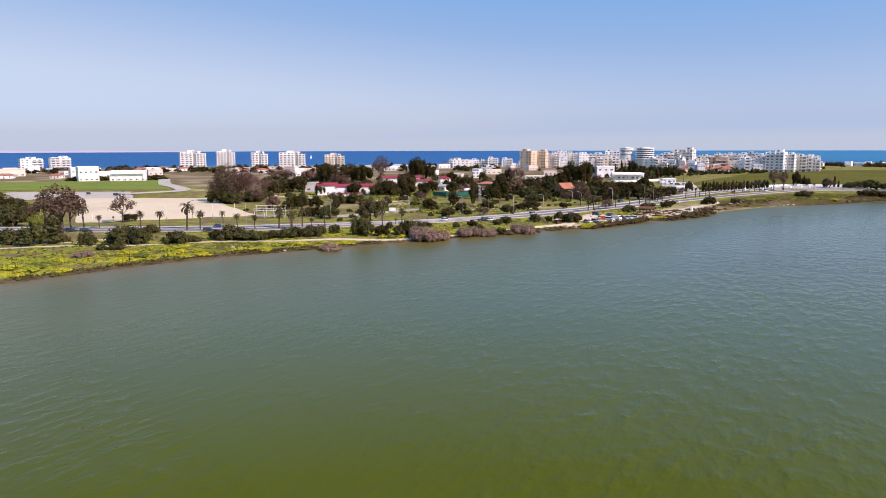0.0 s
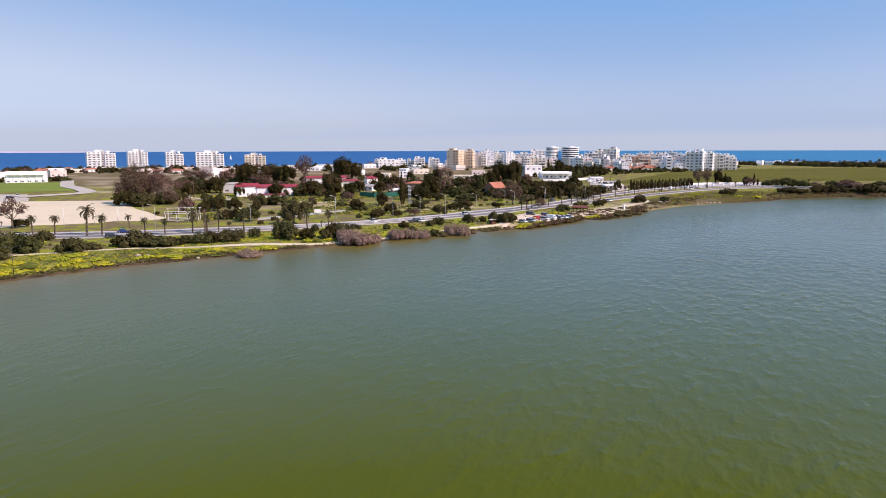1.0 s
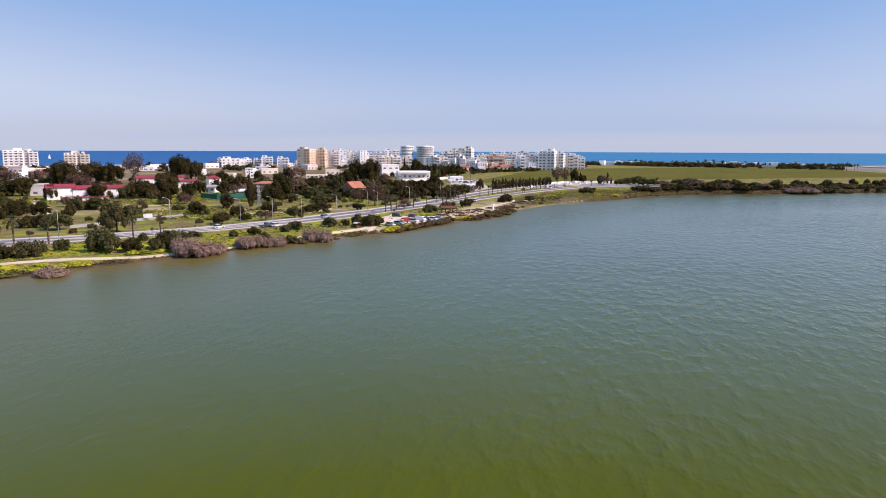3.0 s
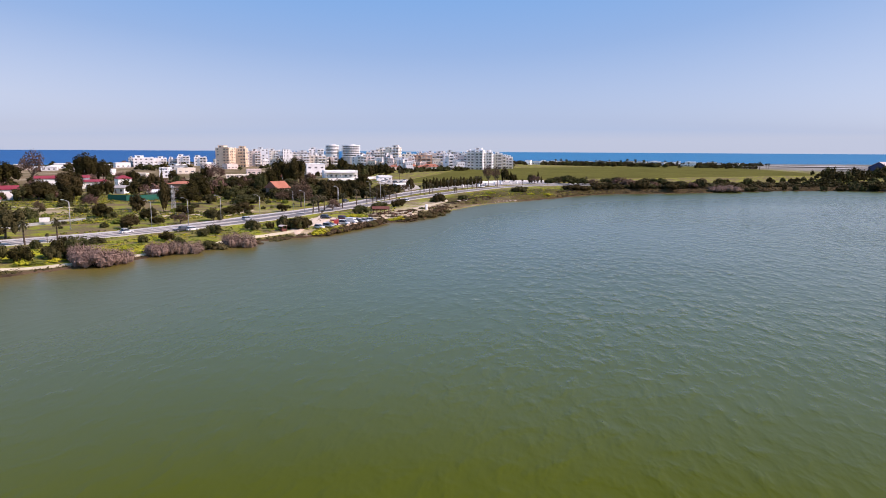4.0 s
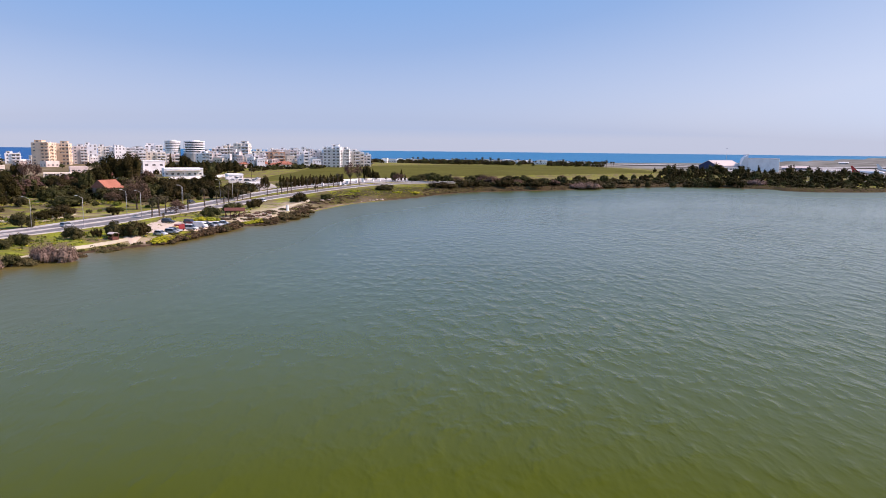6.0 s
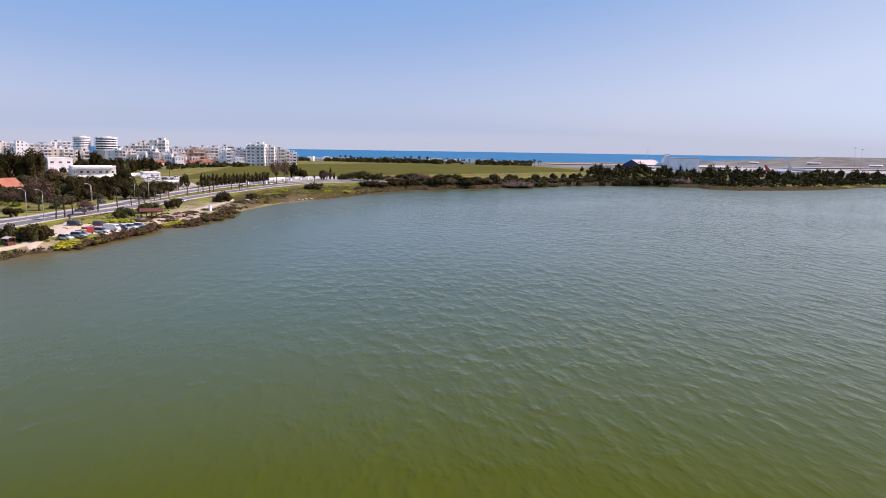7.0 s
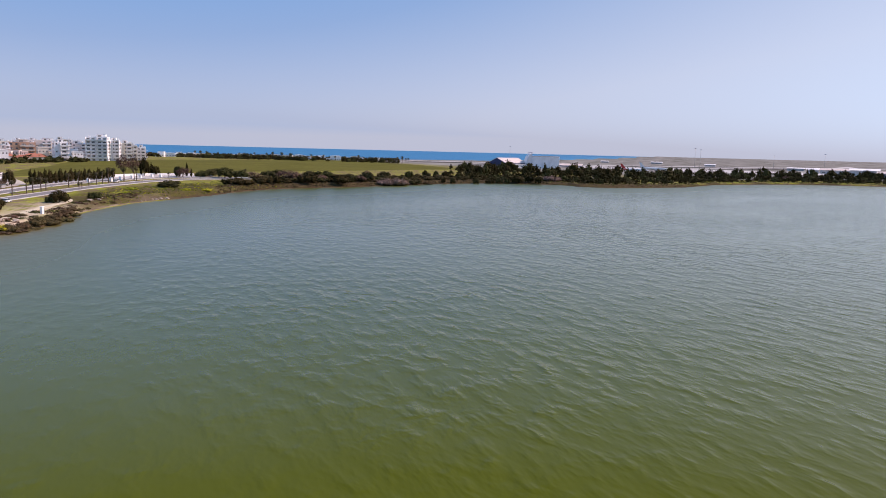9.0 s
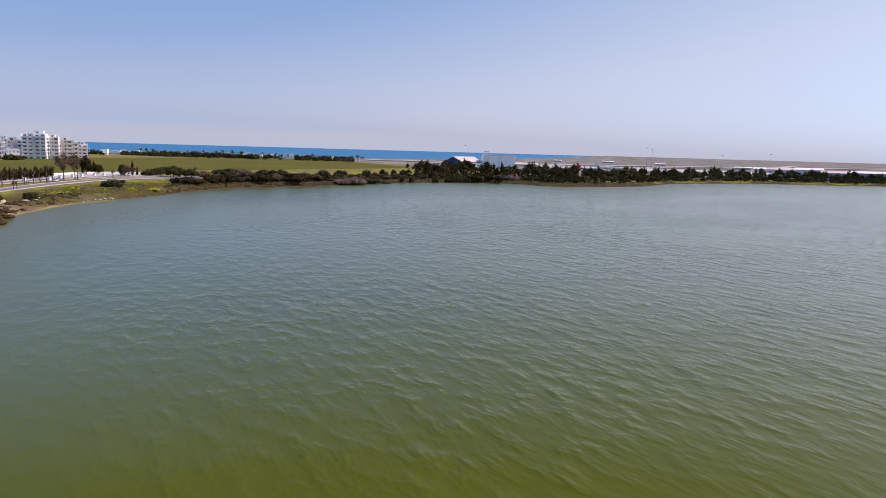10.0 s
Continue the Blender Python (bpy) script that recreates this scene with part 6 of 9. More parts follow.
# plants between the park houses
plant("darkbig", -21.9, 601.1, 19.8, 15.5)
plant("darkbig", -11.3, 597.2, 14.6, 9.5)
plant("darkbig", -25.5, 502.3, 11.1, 10.5)
plant("bush", -14.4, 419.2, 3.7, 6.5)
plant("dark", -7.0, 456.5, 7.5, 7.1)
plant("dark", -6.7, 344.6, 5.3, 7.0)
plant("dark", 2.3, 303.7, 4.6, 6.0)
plant("dark", 9.0, 332.3, 3.8, 5.9)
plant("dark", 5.2, 365.5, 3.6, 3.8)
plant("dark", 10.5, 313.7, 2.7, 4.0)
plant("dark", 30.2, 318.5, 4.8, 6.1)
plant("brown", 18.5, 313.8, 3.8, 5.4)
plant("dark", 22.6, 346.3, 3.6, 6.8)
plant("darkbig", 34.3, 410.6, 12.9, 10.8)
plant("darkbig", 28.0, 390.1, 8.3, 10.2)
plant("dark", 24.6, 406.7, 5.1, 7.1)
plant("brownbig", 58.8, 547.7, 12.7, 11.3)
plant("dark", 50.6, 411.2, 5.9, 8.5)
plant("dark", 52.8, 388.7, 4.1, 11.8)
plant("olive", 69.7, 445.7, 11.1, 7.1)
plant("darkbig", 83.4, 491.4, 11.7, 10.2)
plant("darkbig", 94.1, 509.5, 17.5, 11.3)
plant("darkbig", 103.0, 507.0, 17.5, 13.9)
plant("brownbig", 72.9, 363.6, 13.1, 9.2)
plant("dark", 60.6, 346.3, 3.2, 4.5)
plant("dark", 45.9, 350.0, 4.1, 7.4)
plant("darkbig", 55.4, 574.4, 11.1, 7.7)
plant("dark", 48.5, 576.7, 6.7, 8.9)
plant("dark", 16.2, 484.2, 9.2, 7.6)
plant("dark", 20.8, 482.9, 4.9, 7.6)
plant("dark", 7.3, 564.1, 8.7, 9.0)
plant("dark", 33.1, 581.8, 7.5, 6.3)
plant("dark", 77.7, 403.0, 4.6, 10.3)
plant("olive", 36.8, 391.6, 4.6, 6.1)
plant("dark", 37.7, 339.8, 2.9, 5.2)
plant("dark", 40.7, 343.7, 3.4, 6.0)
plant("dark", 88.2, 407.0, 7.3, 9.4)
plant("brown", 118.2, 530.5, 7.0, 8.0)
plant("brown", 0.8, 593.0, 6.9, 8.4)
plant("dark", 13.2, 537.9, 6.2, 8.3)
plant("dark", 34.5, 543.0, 5.6, 7.0)
plant("olive", 70.8, 410.0, 5.7, 7.3)
plant("olive", 57.9, 389.8, 4.9, 8.9)
plant("cypress", 15.5, 363.4, 18.0, 2.2)
plant("cypress", 16.5, 367.8, 10.9, 2.0)
plant("shrub", -14.2, 246.9, 3.6, 6.4)
plant("shrub", -10.5, 247.0, 4.8, 6.4)
plant("shrub", -6.9, 268.7, 1.9, 5.1)
plant("bush", -15.1, 244.0, 3.5, 3.5)
plant("tamarisk", -9.4, 242.7, 4.6, 5.1)
plant("tamarisk", -5.7, 238.8, 5.2, 9.5)
plant("tamarisk", -1.0, 241.3, 3.8, 6.8)
plant("tamarisk", 8.0, 249.6, 3.8, 5.9)
plant("tamarisk", 11.5, 251.3, 4.0, 5.4)
plant("tamarisk", 16.4, 252.2, 3.6, 6.6)
plant("tamarisk", 28.4, 259.8, 4.5, 5.6)
plant("tamarisk", 31.9, 258.9, 4.6, 6.2)
plant("scrub", 24.4, 258.0, 1.5, 6.8)
plant("bush", 21.4, 257.3, 2.5, 4.9)
plant("scrub", 27.1, 260.0, 1.0, 5.0)
plant("scrub", 35.3, 264.1, 0.9, 5.1)
plant("shrub", 11.4, 268.0, 2.7, 4.6)
plant("bush", 14.3, 262.2, 2.0, 3.3)
plant("shrub", 25.6, 278.3, 3.0, 4.8)
plant("shrub", 21.8, 273.5, 2.3, 4.1)
plant("shrub", 38.3, 284.3, 3.3, 5.0)
plant("shrub", 48.5, 284.8, 4.3, 5.0)
plant("shrub", 52.5, 283.4, 3.8, 5.6)
plant("shrub", 55.4, 283.8, 3.6, 4.9)
plant("shrub", 44.1, 285.9, 2.4, 2.9)
plant("bush", -4.8, 344.2, 2.7, 5.9)
plant("freshbush", -1.0, 320.5, 2.0, 4.7)
plant("bush", -14.8, 365.1, 2.3, 5.4)
plant("bush", -22.1, 394.2, 2.5, 5.9)
plant("bush", 5.2, 265.5, 2.2, 3.2)
plant("scrub", 42.6, 268.6, 0.8, 4.6)
plant("scrub", 18.2, 256.1, 0.8, 3.7)
plant("scrub", 45.7, 271.1, 0.7, 4.0)
plant("shrub", 53.3, 284.0, 4.0, 7.0)
plant("shrub", 51.1, 285.4, 3.2, 4.9)
plant("shrub", 87.9, 324.9, 3.5, 6.8)
plant("shrub", 100.6, 337.9, 3.5, 8.1)
plant("shrub", 113.5, 348.2, 3.8, 5.8)
plant("shrub", 122.0, 365.3, 2.4, 3.9)
plant("shrub", 142.6, 367.5, 4.4, 7.1)
plant("shrub", 140.2, 368.1, 2.4, 4.0)
plant("shrub", 160.0, 375.9, 2.5, 5.4)
plant("scrub", 115.9, 319.2, 1.1, 6.9)
plant("scrub", 123.0, 325.4, 1.0, 5.4)
plant("scrub", 132.0, 337.2, 0.8, 4.1)
plant("scrub", 97.7, 312.9, 0.6, 4.9)
plant("scrub", 112.0, 330.0, 0.7, 6.1)
plant("scrub", 114.4, 322.2, 0.8, 5.1)
plant("scrub", 87.7, 313.4, 0.6, 6.4)
plant("scrub", 75.2, 291.3, 0.8, 5.1)
plant("scrub", 65.9, 282.3, 0.6, 4.9)
plant("scrub", 81.8, 295.2, 0.5, 5.2)
plant("scrub", 59.2, 275.9, 0.7, 5.5)
plant("scrub", 102.8, 308.2, 0.7, 5.6)
plant("scrub", 98.6, 306.2, 0.5, 4.8)
plant("scrub", 108.2, 311.2, 0.6, 4.9)
plant("scrub", 99.3, 317.4, 0.6, 3.3)
plant("darkbig", 129.1, 624.2, 14.0, 14.0)
plant("dark", 102.3, 465.0, 7.3, 11.1)
plant("dark", 93.9, 483.4, 5.6, 10.0)
plant("dark", 97.0, 399.5, 8.3, 9.3)
plant("dark", 104.7, 404.1, 6.8, 9.5)
plant("dark", 115.0, 427.4, 7.8, 9.5)
plant("dark", 128.7, 406.0, 6.8, 10.8)
plant("dark", 137.3, 417.3, 5.9, 8.9)
plant("dark", 116.4, 396.0, 6.8, 9.6)
plant("dark", 116.7, 414.3, 6.0, 8.7)
plant("dark", 94.4, 405.9, 6.3, 8.4)
plant("dark", 85.1, 407.5, 5.8, 8.4)
plant("dark", 120.5, 395.2, 5.7, 8.3)
plant("brown", 151.3, 435.2, 4.5, 5.9)
plant("olive", 76.9, 408.9, 5.2, 8.4)
plant("olive", 81.9, 369.0, 4.7, 6.6)
plant("brown", 87.8, 362.3, 3.7, 3.7)
plant("dark", 106.8, 442.2, 6.9, 9.2)
plant("dark", 116.9, 454.9, 6.6, 8.4)
plant("darkbig", 185.8, 678.2, 12.8, 9.5)
plant("cypress", 170.1, 582.5, 11.0, 5.3)
plant("cypress", 182.2, 588.2, 9.1, 4.8)
plant("cypress", 197.2, 605.9, 11.6, 4.3)
plant("cypress", 202.3, 604.7, 10.8, 5.0)
plant("cypress", 186.1, 720.5, 13.6, 2.7)
plant("cypress", 184.4, 608.9, 7.4, 3.6)
plant("cypress", 191.6, 607.2, 6.6, 3.3)
plant("cypress", 185.5, 744.8, 8.0, 2.4)
plant("cypress", 197.0, 615.4, 8.7, 3.4)
plant("umbrella", 222.2, 463.0, 13.9, 6.9)
plant("umbrella", 230.3, 467.0, 13.4, 6.2)
plant("darkbig", 253.1, 494.3, 10.8, 5.5)
plant("darkbig", 160.1, 448.2, 7.3, 4.9)
plant("cypress", 263.1, 502.9, 8.1, 1.9)
plant("cypress", 168.6, 447.0, 7.9, 2.3)
plant("cypress", 171.0, 448.2, 7.4, 2.3)
plant("cypress", 173.5, 449.4, 6.8, 2.3)
plant("cypress", 174.9, 450.7, 6.4, 2.3)
plant("cypress", 177.4, 452.0, 7.7, 2.3)
plant("cypress", 179.9, 453.2, 7.2, 2.3)
plant("cypress", 181.3, 454.6, 6.6, 2.3)
plant("cypress", 183.8, 455.8, 6.1, 2.3)
plant("cypress", 186.4, 457.1, 7.4, 2.3)
plant("cypress", 187.8, 458.5, 6.8, 2.3)
plant("cypress", 190.5, 459.8, 6.4, 2.3)
plant("cypress", 193.1, 461.1, 5.9, 2.4)
plant("cypress", 194.6, 462.5, 7.2, 2.4)
plant("cypress", 197.2, 463.8, 6.6, 2.4)
plant("cypress", 199.9, 465.1, 6.1, 2.4)
plant("cypress", 201.5, 466.6, 5.5, 2.4)
plant("cypress", 204.2, 468.0, 6.8, 2.4)
plant("cypress", 207.0, 469.3, 6.4, 2.4)
plant("cypress", 208.5, 470.8, 5.8, 2.4)
plant("cypress", 211.3, 472.2, 5.3, 2.4)
plant("cypress", 214.2, 473.6, 6.6, 2.4)
plant("cypress", 215.8, 475.2, 6.0, 2.4)
plant("cypress", 218.7, 476.6, 5.5, 2.5)
plant("cypress", 221.5, 478.0, 4.9, 2.5)
plant("cypress", 223.2, 479.6, 6.4, 2.5)
plant("cypress", 226.2, 481.1, 5.8, 2.5)

# palms along the eastern stretch of the road
plant("fan", 98.2, 361.8, 8.0)
plant("fan", 105.1, 367.3, 6.5)
plant("palm", 109.0, 370.0, 6.2)
plant("fan", 114.3, 379.5, 7.4)
plant("palm", 87.9, 350.1, 6.8)
plant("palm", 73.6, 335.5, 7.3)
plant("palm", 78.2, 344.1, 6.1)
plant("palm", 69.9, 330.8, 6.3)
plant("fan", 129.2, 391.5, 6.0)
plant("fan", 118.6, 380.3, 6.2)
plant("palm", 122.4, 383.8, 4.9)
plant("fan", 142.1, 403.1, 6.0)
plant("fan", 150.6, 410.6, 6.1)
plant("fan", 153.7, 411.9, 6.5)
plant("fan", 158.9, 416.3, 6.3)
plant("fan", 162.6, 420.2, 5.7)
plant("fan", 178.9, 433.7, 6.7)
plant("fan", 184.1, 434.9, 7.1)
plant("fan", 190.7, 438.6, 6.4)
plant("fan", 197.3, 444.1, 6.3)
plant("fan", 202.9, 448.7, 6.5)
plant("fan", 206.3, 449.3, 8.3)
plant("fan", 212.5, 455.6, 7.6)
plant("fan", 220.6, 460.1, 7.5)
plant("fan", 227.4, 460.0, 8.0)
plant("palm", 175.4, 417.9, 3.3)
plant("palm", 70.3, 318.0, 2.5)
plant("brown", 81.2, 341.9, 5.0, 6.7)
plant("palm", 178.0, 420.4, 3.2)
plant("palm", 251.1, 466.8, 4.3)
plant("palm", 267.1, 460.3, 2.5)
plant("palm", 288.1, 468.0, 5.0)
plant("palm", 307.6, 470.8, 5.3)

# scrub and trees round the bay
plant("shrub", 218.9, 417.5, 3.6, 9.6)
plant("shrub", 218.8, 421.9, 2.3, 6.3)
plant("shrub", 263.4, 421.3, 3.8, 13.4)
plant("shrub", 261.1, 425.4, 3.1, 9.0)
plant("shrub", 270.9, 422.0, 2.6, 7.9)
plant("shrub", 283.2, 424.6, 3.9, 9.3)
plant("shrub", 292.9, 425.4, 4.4, 7.5)
plant("brown", 315.4, 440.4, 6.9, 15.0)
plant("olive", 290.7, 468.6, 6.7, 11.4)
plant("olive", 290.7, 483.2, 4.5, 10.4)
plant("brown", 313.8, 431.2, 6.1, 11.1)
plant("shrub", 314.1, 420.8, 5.8, 11.1)
plant("shrub", 335.4, 415.7, 5.1, 13.9)
plant("olive", 358.8, 449.1, 5.4, 13.5)
plant("olive", 348.6, 418.9, 5.1, 10.2)
plant("shrub", 367.2, 418.7, 5.8, 8.6)
plant("shrub", 401.9, 436.9, 5.1, 7.5)
plant("dark", 261.7, 498.2, 5.8, 6.7)
plant("brown", 268.3, 478.7, 6.3, 7.8)
plant("dark", 268.9, 483.9, 6.6, 5.1)
plant("bush", 283.1, 481.0, 4.1, 7.7)
plant("brown", 329.2, 426.1, 4.4, 10.0)
plant("brown", 355.1, 416.3, 4.5, 8.9)
plant("brown", 307.1, 461.3, 4.5, 8.9)
plant("olive", 299.0, 463.1, 5.1, 8.9)
plant("olive", 323.5, 467.2, 4.6, 9.2)
plant("dark", 355.0, 460.6, 4.8, 10.9)
plant("tamarisk", 369.5, 406.9, 3.2, 10.3)
plant("scrub", 369.2, 413.5, 1.2, 7.8)
plant("olive", 314.1, 508.6, 3.5, 8.4)
plant("olive", 345.8, 483.1, 4.2, 9.7)
plant("cypress", 274.0, 482.9, 9.2, 1.8)
plant("cypress", 276.6, 482.3, 5.4, 1.5)
plant("umbrella", 255.5, 499.5, 10.3, 5.4)
plant("tamarisk", 378.1, 404.1, 4.8, 14.3)
plant("tamarisk", 370.2, 405.8, 4.1, 9.0)
plant("scrub", 386.5, 404.3, 1.4, 7.9)
plant("scrub", 412.2, 404.3, 1.3, 11.0)
plant("tamarisk", 515.1, 357.5, 4.6, 12.4)
plant("shrub", 399.0, 404.2, 3.2, 9.4)
plant("shrub", 403.5, 436.4, 5.3, 7.5)
plant("shrub", 378.0, 432.1, 5.3, 7.1)
plant("shrub", 423.7, 429.4, 5.7, 6.7)
plant("shrub", 430.7, 402.7, 4.2, 3.8)
plant("shrub", 438.7, 399.9, 4.1, 4.7)
plant("shrub", 457.4, 391.5, 4.1, 4.8)
plant("shrub", 468.1, 385.9, 3.1, 6.8)
plant("shrub", 475.0, 381.9, 4.0, 5.9)
plant("darkbig", 487.8, 373.5, 5.0, 9.6)
plant("dark", 496.1, 367.5, 4.5, 7.6)
plant("dark", 493.6, 358.7, 5.4, 5.9)
plant("shrub", 486.0, 373.7, 5.0, 6.9)
plant("shrub", 480.1, 378.4, 3.5, 5.0)

# the wood behind the eastern bay
plant("dark", 755, 221, 3.5, 4.3)
plant("dark", 395, 445, 3.4, 3.1)
plant("cypress", 609, 297, 7.3, 1.8)
plant("dark", 993, -54, 4.0, 3.7)
plant("dark", 729, 294, 3.9, 4.0)
plant("darkbig", 515, 376, 4.6, 4.4)
plant("umbrella", 386, 437, 6.2, 7.0)
plant("dark", 774, 215, 3.9, 4.5)
plant("dark", 520, 307, 3.5, 3.4)
plant("dark", 949, 99, 4.1, 4.4)
plant("dark", 819, 197, 3.7, 3.2)
plant("dark", 1029, -38, 4.7, 5.0)
plant("dark", 501, 448, 3.1, 2.8)
plant("umbrella", 976, 2, 6.6, 6.9)
plant("dark", 541, 309, 4.7, 4.7)
plant("dark", 747, 276, 3.6, 3.0)
plant("dark", 476, 434, 4.7, 4.5)
plant("dark", 755, 247, 4.5, 5.1)
plant("olive", 507, 438, 3.0, 3.2)
plant("olive", 920, 98, 3.8, 4.5)
plant("dark", 521, 394, 3.5, 4.2)
plant("brown", 734, 253, 3.2, 3.7)
plant("olive", 728, 293, 3.9, 4.2)
plant("dark", 997, 46, 3.7, 3.8)
plant("darkbig", 1035, -22, 6.2, 6.5)
plant("dark", 1008, -40, 4.1, 4.0)
plant("dark", 946, 13, 3.8, 4.4)
plant("dark", 852, 217, 4.2, 4.4)
plant("olive", 506, 414, 3.2, 3.5)
plant("dark", 488, 451, 4.8, 4.0)
plant("dark", 402, 434, 4.0, 3.4)
plant("dark", 781, 254, 3.5, 4.1)
plant("dark", 679, 261, 3.2, 3.6)
plant("dark", 432, 456, 3.5, 3.3)
plant("olive", 464, 432, 3.2, 2.8)
plant("dark", 827, 129, 4.2, 4.8)
plant("olive", 474, 452, 3.4, 4.1)
plant("dark", 908, 54, 4.2, 4.2)
plant("dark", 700, 250, 3.8, 4.4)
plant("olive", 471, 446, 3.5, 3.7)
plant("dark", 701, 267, 3.8, 3.2)
plant("dark", 846, 142, 4.5, 3.9)
plant("dark", 502, 448, 3.5, 3.9)
plant("umbrella", 786, 233, 5.8, 6.2)
plant("darkbig", 474, 452, 5.1, 4.4)

# more trees filling the park
plant("bush", -77, 456, 2.2, 2.6)
plant("dark", 109, 461, 6.1, 6.4)
plant("bush", -62, 420, 2.2, 2.6)
plant("brown", -12, 392, 5.6, 5.2)
plant("dark", 31, 448, 5.5, 6.6)
plant("darkbig", -9, 459, 6.0, 7.3)
plant("darkbig", -72, 469, 8.2, 10.5)
plant("brown", -86, 347, 7.1, 6.7)
plant("olive", -60, 435, 3.5, 4.3)
plant("bush", -29, 374, 2.2, 2.4)
plant("olive", -51, 385, 3.2, 3.5)
plant("dark", -64, 347, 6.3, 6.9)
plant("olive", 53, 402, 3.9, 4.7)
plant("olive", -63, 452, 3.4, 3.2)
plant("darkbig", 135, 467, 8.7, 8.6)
plant("darkbig", 19, 401, 8.5, 7.8)
plant("bush", 11, 363, 2.2, 2.7)
plant("bush", 74, 437, 2.3, 2.7)
plant("darkbig", -32, 433, 8.0, 7.8)
plant("dark", 45, 459, 5.0, 6.4)
plant("olive", 40, 465, 3.7, 4.5)
plant("bush", 57, 428, 2.4, 2.6)
plant("brown", 70, 388, 6.3, 6.2)
plant("darkbig", -106, 432, 8.7, 9.4)
plant("bush", -88, 432, 2.0, 2.6)
plant("olive", -91, 407, 4.2, 4.2)
plant("bush", 8, 358, 2.2, 2.4)
plant("brown", 11, 443, 6.2, 7.6)
plant("olive", 57, 425, 4.2, 4.4)
plant("olive", -11, 434, 4.0, 4.8)
plant("dark", -22, 401, 5.1, 6.3)
plant("bush", 6, 440, 2.2, 2.0)
plant("bush", 35, 411, 2.1, 2.4)
plant("brown", -62, 389, 5.3, 5.4)
plant("bush", 6, 379, 2.1, 2.6)
plant("darkbig", -12, 454, 6.5, 8.1)
plant("olive", -29, 451, 3.5, 3.7)
plant("olive", 105, 446, 4.0, 4.8)
plant("brown", -13, 394, 5.1, 5.2)
plant("olive", 90, 429, 3.3, 3.9)
plant("darkbig", 6, 444, 7.8, 7.8)
plant("dark", -12, 420, 5.7, 5.7)
plant("bush", 26, 397, 1.7, 2.2)
plant("brown", -30, 370, 5.2, 4.8)
plant("dark", -74, 357, 6.0, 6.6)
plant("darkbig", 61, 459, 7.6, 9.2)
plant("darkbig", -21, 435, 7.0, 7.7)
plant("darkbig", -74, 349, 6.2, 6.2)
plant("dark", -103, 465, 4.6, 5.0)
plant("dark", 64, 455, 4.3, 5.0)
plant("dark", 120, 463, 5.0, 4.5)
plant("dark", 128, 446, 5.7, 6.6)
plant("dark", 38, 425, 5.7, 5.9)
plant("bush", -105, 402, 2.2, 2.6)
plant("olive", -22, 436, 3.4, 3.3)
plant("dark", 6, 373, 6.4, 6.5)
plant("darkbig", 67, 456, 6.9, 6.2)
plant("bush", -46, 440, 1.7, 2.0)
plant("darkbig", -55, 426, 8.6, 8.7)
plant("darkbig", -76, 428, 8.2, 7.8)
plant("olive", -101, 402, 4.7, 4.4)
plant("olive", -29, 415, 4.3, 4.6)
plant("brown", -34, 451, 6.2, 7.4)
plant("brown", -103, 384, 7.1, 8.4)

# woods and far trees
HOUSES = [(-72, 430), (-55, 434), (-57, 423), (-39, 522), (-26, 530), (-34, 545), (-15, 517), (1, 541), (31, 469), (75, 424), (47, 471), (103, 551), (-14, 487), (19, 445), (-1, 466), (-88, 464), (145, 626), (156, 584), (174, 533), (160, 461), (32, 631), (82, 603), (-285, 627), (-324, 630), (-323, 659), (-351, 662), (-467, 747)]
wood("eastern_wood", "belt of dark mixed trees behind the eastern shore", ring_places(1050, 50.5, 99, 22, 120, 1.8, 6.0, 1, 1.15), ("dark", "dark", "dark", "olive"), 2)
wood("eastern_wood_rear", "dark mixed trees deeper in the eastern wood", ring_places(640, 52, 99, 100, 290, 5.0, 13.0, 71, 0.9), ("dark", "dark", "dark", "olive"), 72, 130)
wood("eastern_bushes", "low dark bushes under the eastern wood", ring_places(420, 54, 99, 20, 120, 0.8, 3.0, 51, 2.4), ("dark", "olive", "olive"), 52, 100)
wood("bay_thicket", "thicket of dark and brown shrubs behind the bay", ring_places(900, 36, 58, 12, 62, 1.0, 3.6, 3, 2.4), ("dark", "olive", "dark", "heather"), 4, 120)
wood("park_wood", "dense dark and brown trees between the park houses", area_places(190, ((-120, 440), (110, 430), (150, 560), (-160, 620)), 3.5, 6.8, 5, 1.3, [(hx, hy - 9, 15) for hx, hy in HOUSES]), ("dark", "brown", "dark", "olive"), 6)
wood("roadside_wood", "dense dark trees beside the road bend", area_places(110, ((85, 385), (140, 432), (150, 500), (40, 440)), 2.5, 5.0, 15), ("dark", "olive", "dark"), 16)
wood("seaside_trees", "distant dark trees before the seaside towers", area_places(230, ((-560, 820), (60, 760), (120, 1050), (-500, 1010)), 3.5, 7.5, 7, 1.6), ("dark", "brown", "dark", "olive"), 8, 100)
wood("field_hedge", "dark hedge of shrubs behind the grass field", area_places(60, ((-460, 596), (-262, 648), (-268, 662), (-460, 612)), 3.0, 5.0, 9, 1.8), ("dark", "olive"), 10, 120)
wood("beach_trees", "distant dark trees and gardens behind the beach", area_places(560, ((420, 975), (740, 815), (930, 850), (600, 1080)), 2.6, 6.2, 11, 1.5), ("dark", "dark", "olive"), 12, 90)
wood("town_hedge", "dark hedges and trees at the foot of the town", area_places(42, ((192, 623), (313, 669), (325, 697), (186, 655)), 2.0, 4.6, 17, 1.5), ("dark", "dark", "olive"), 18)
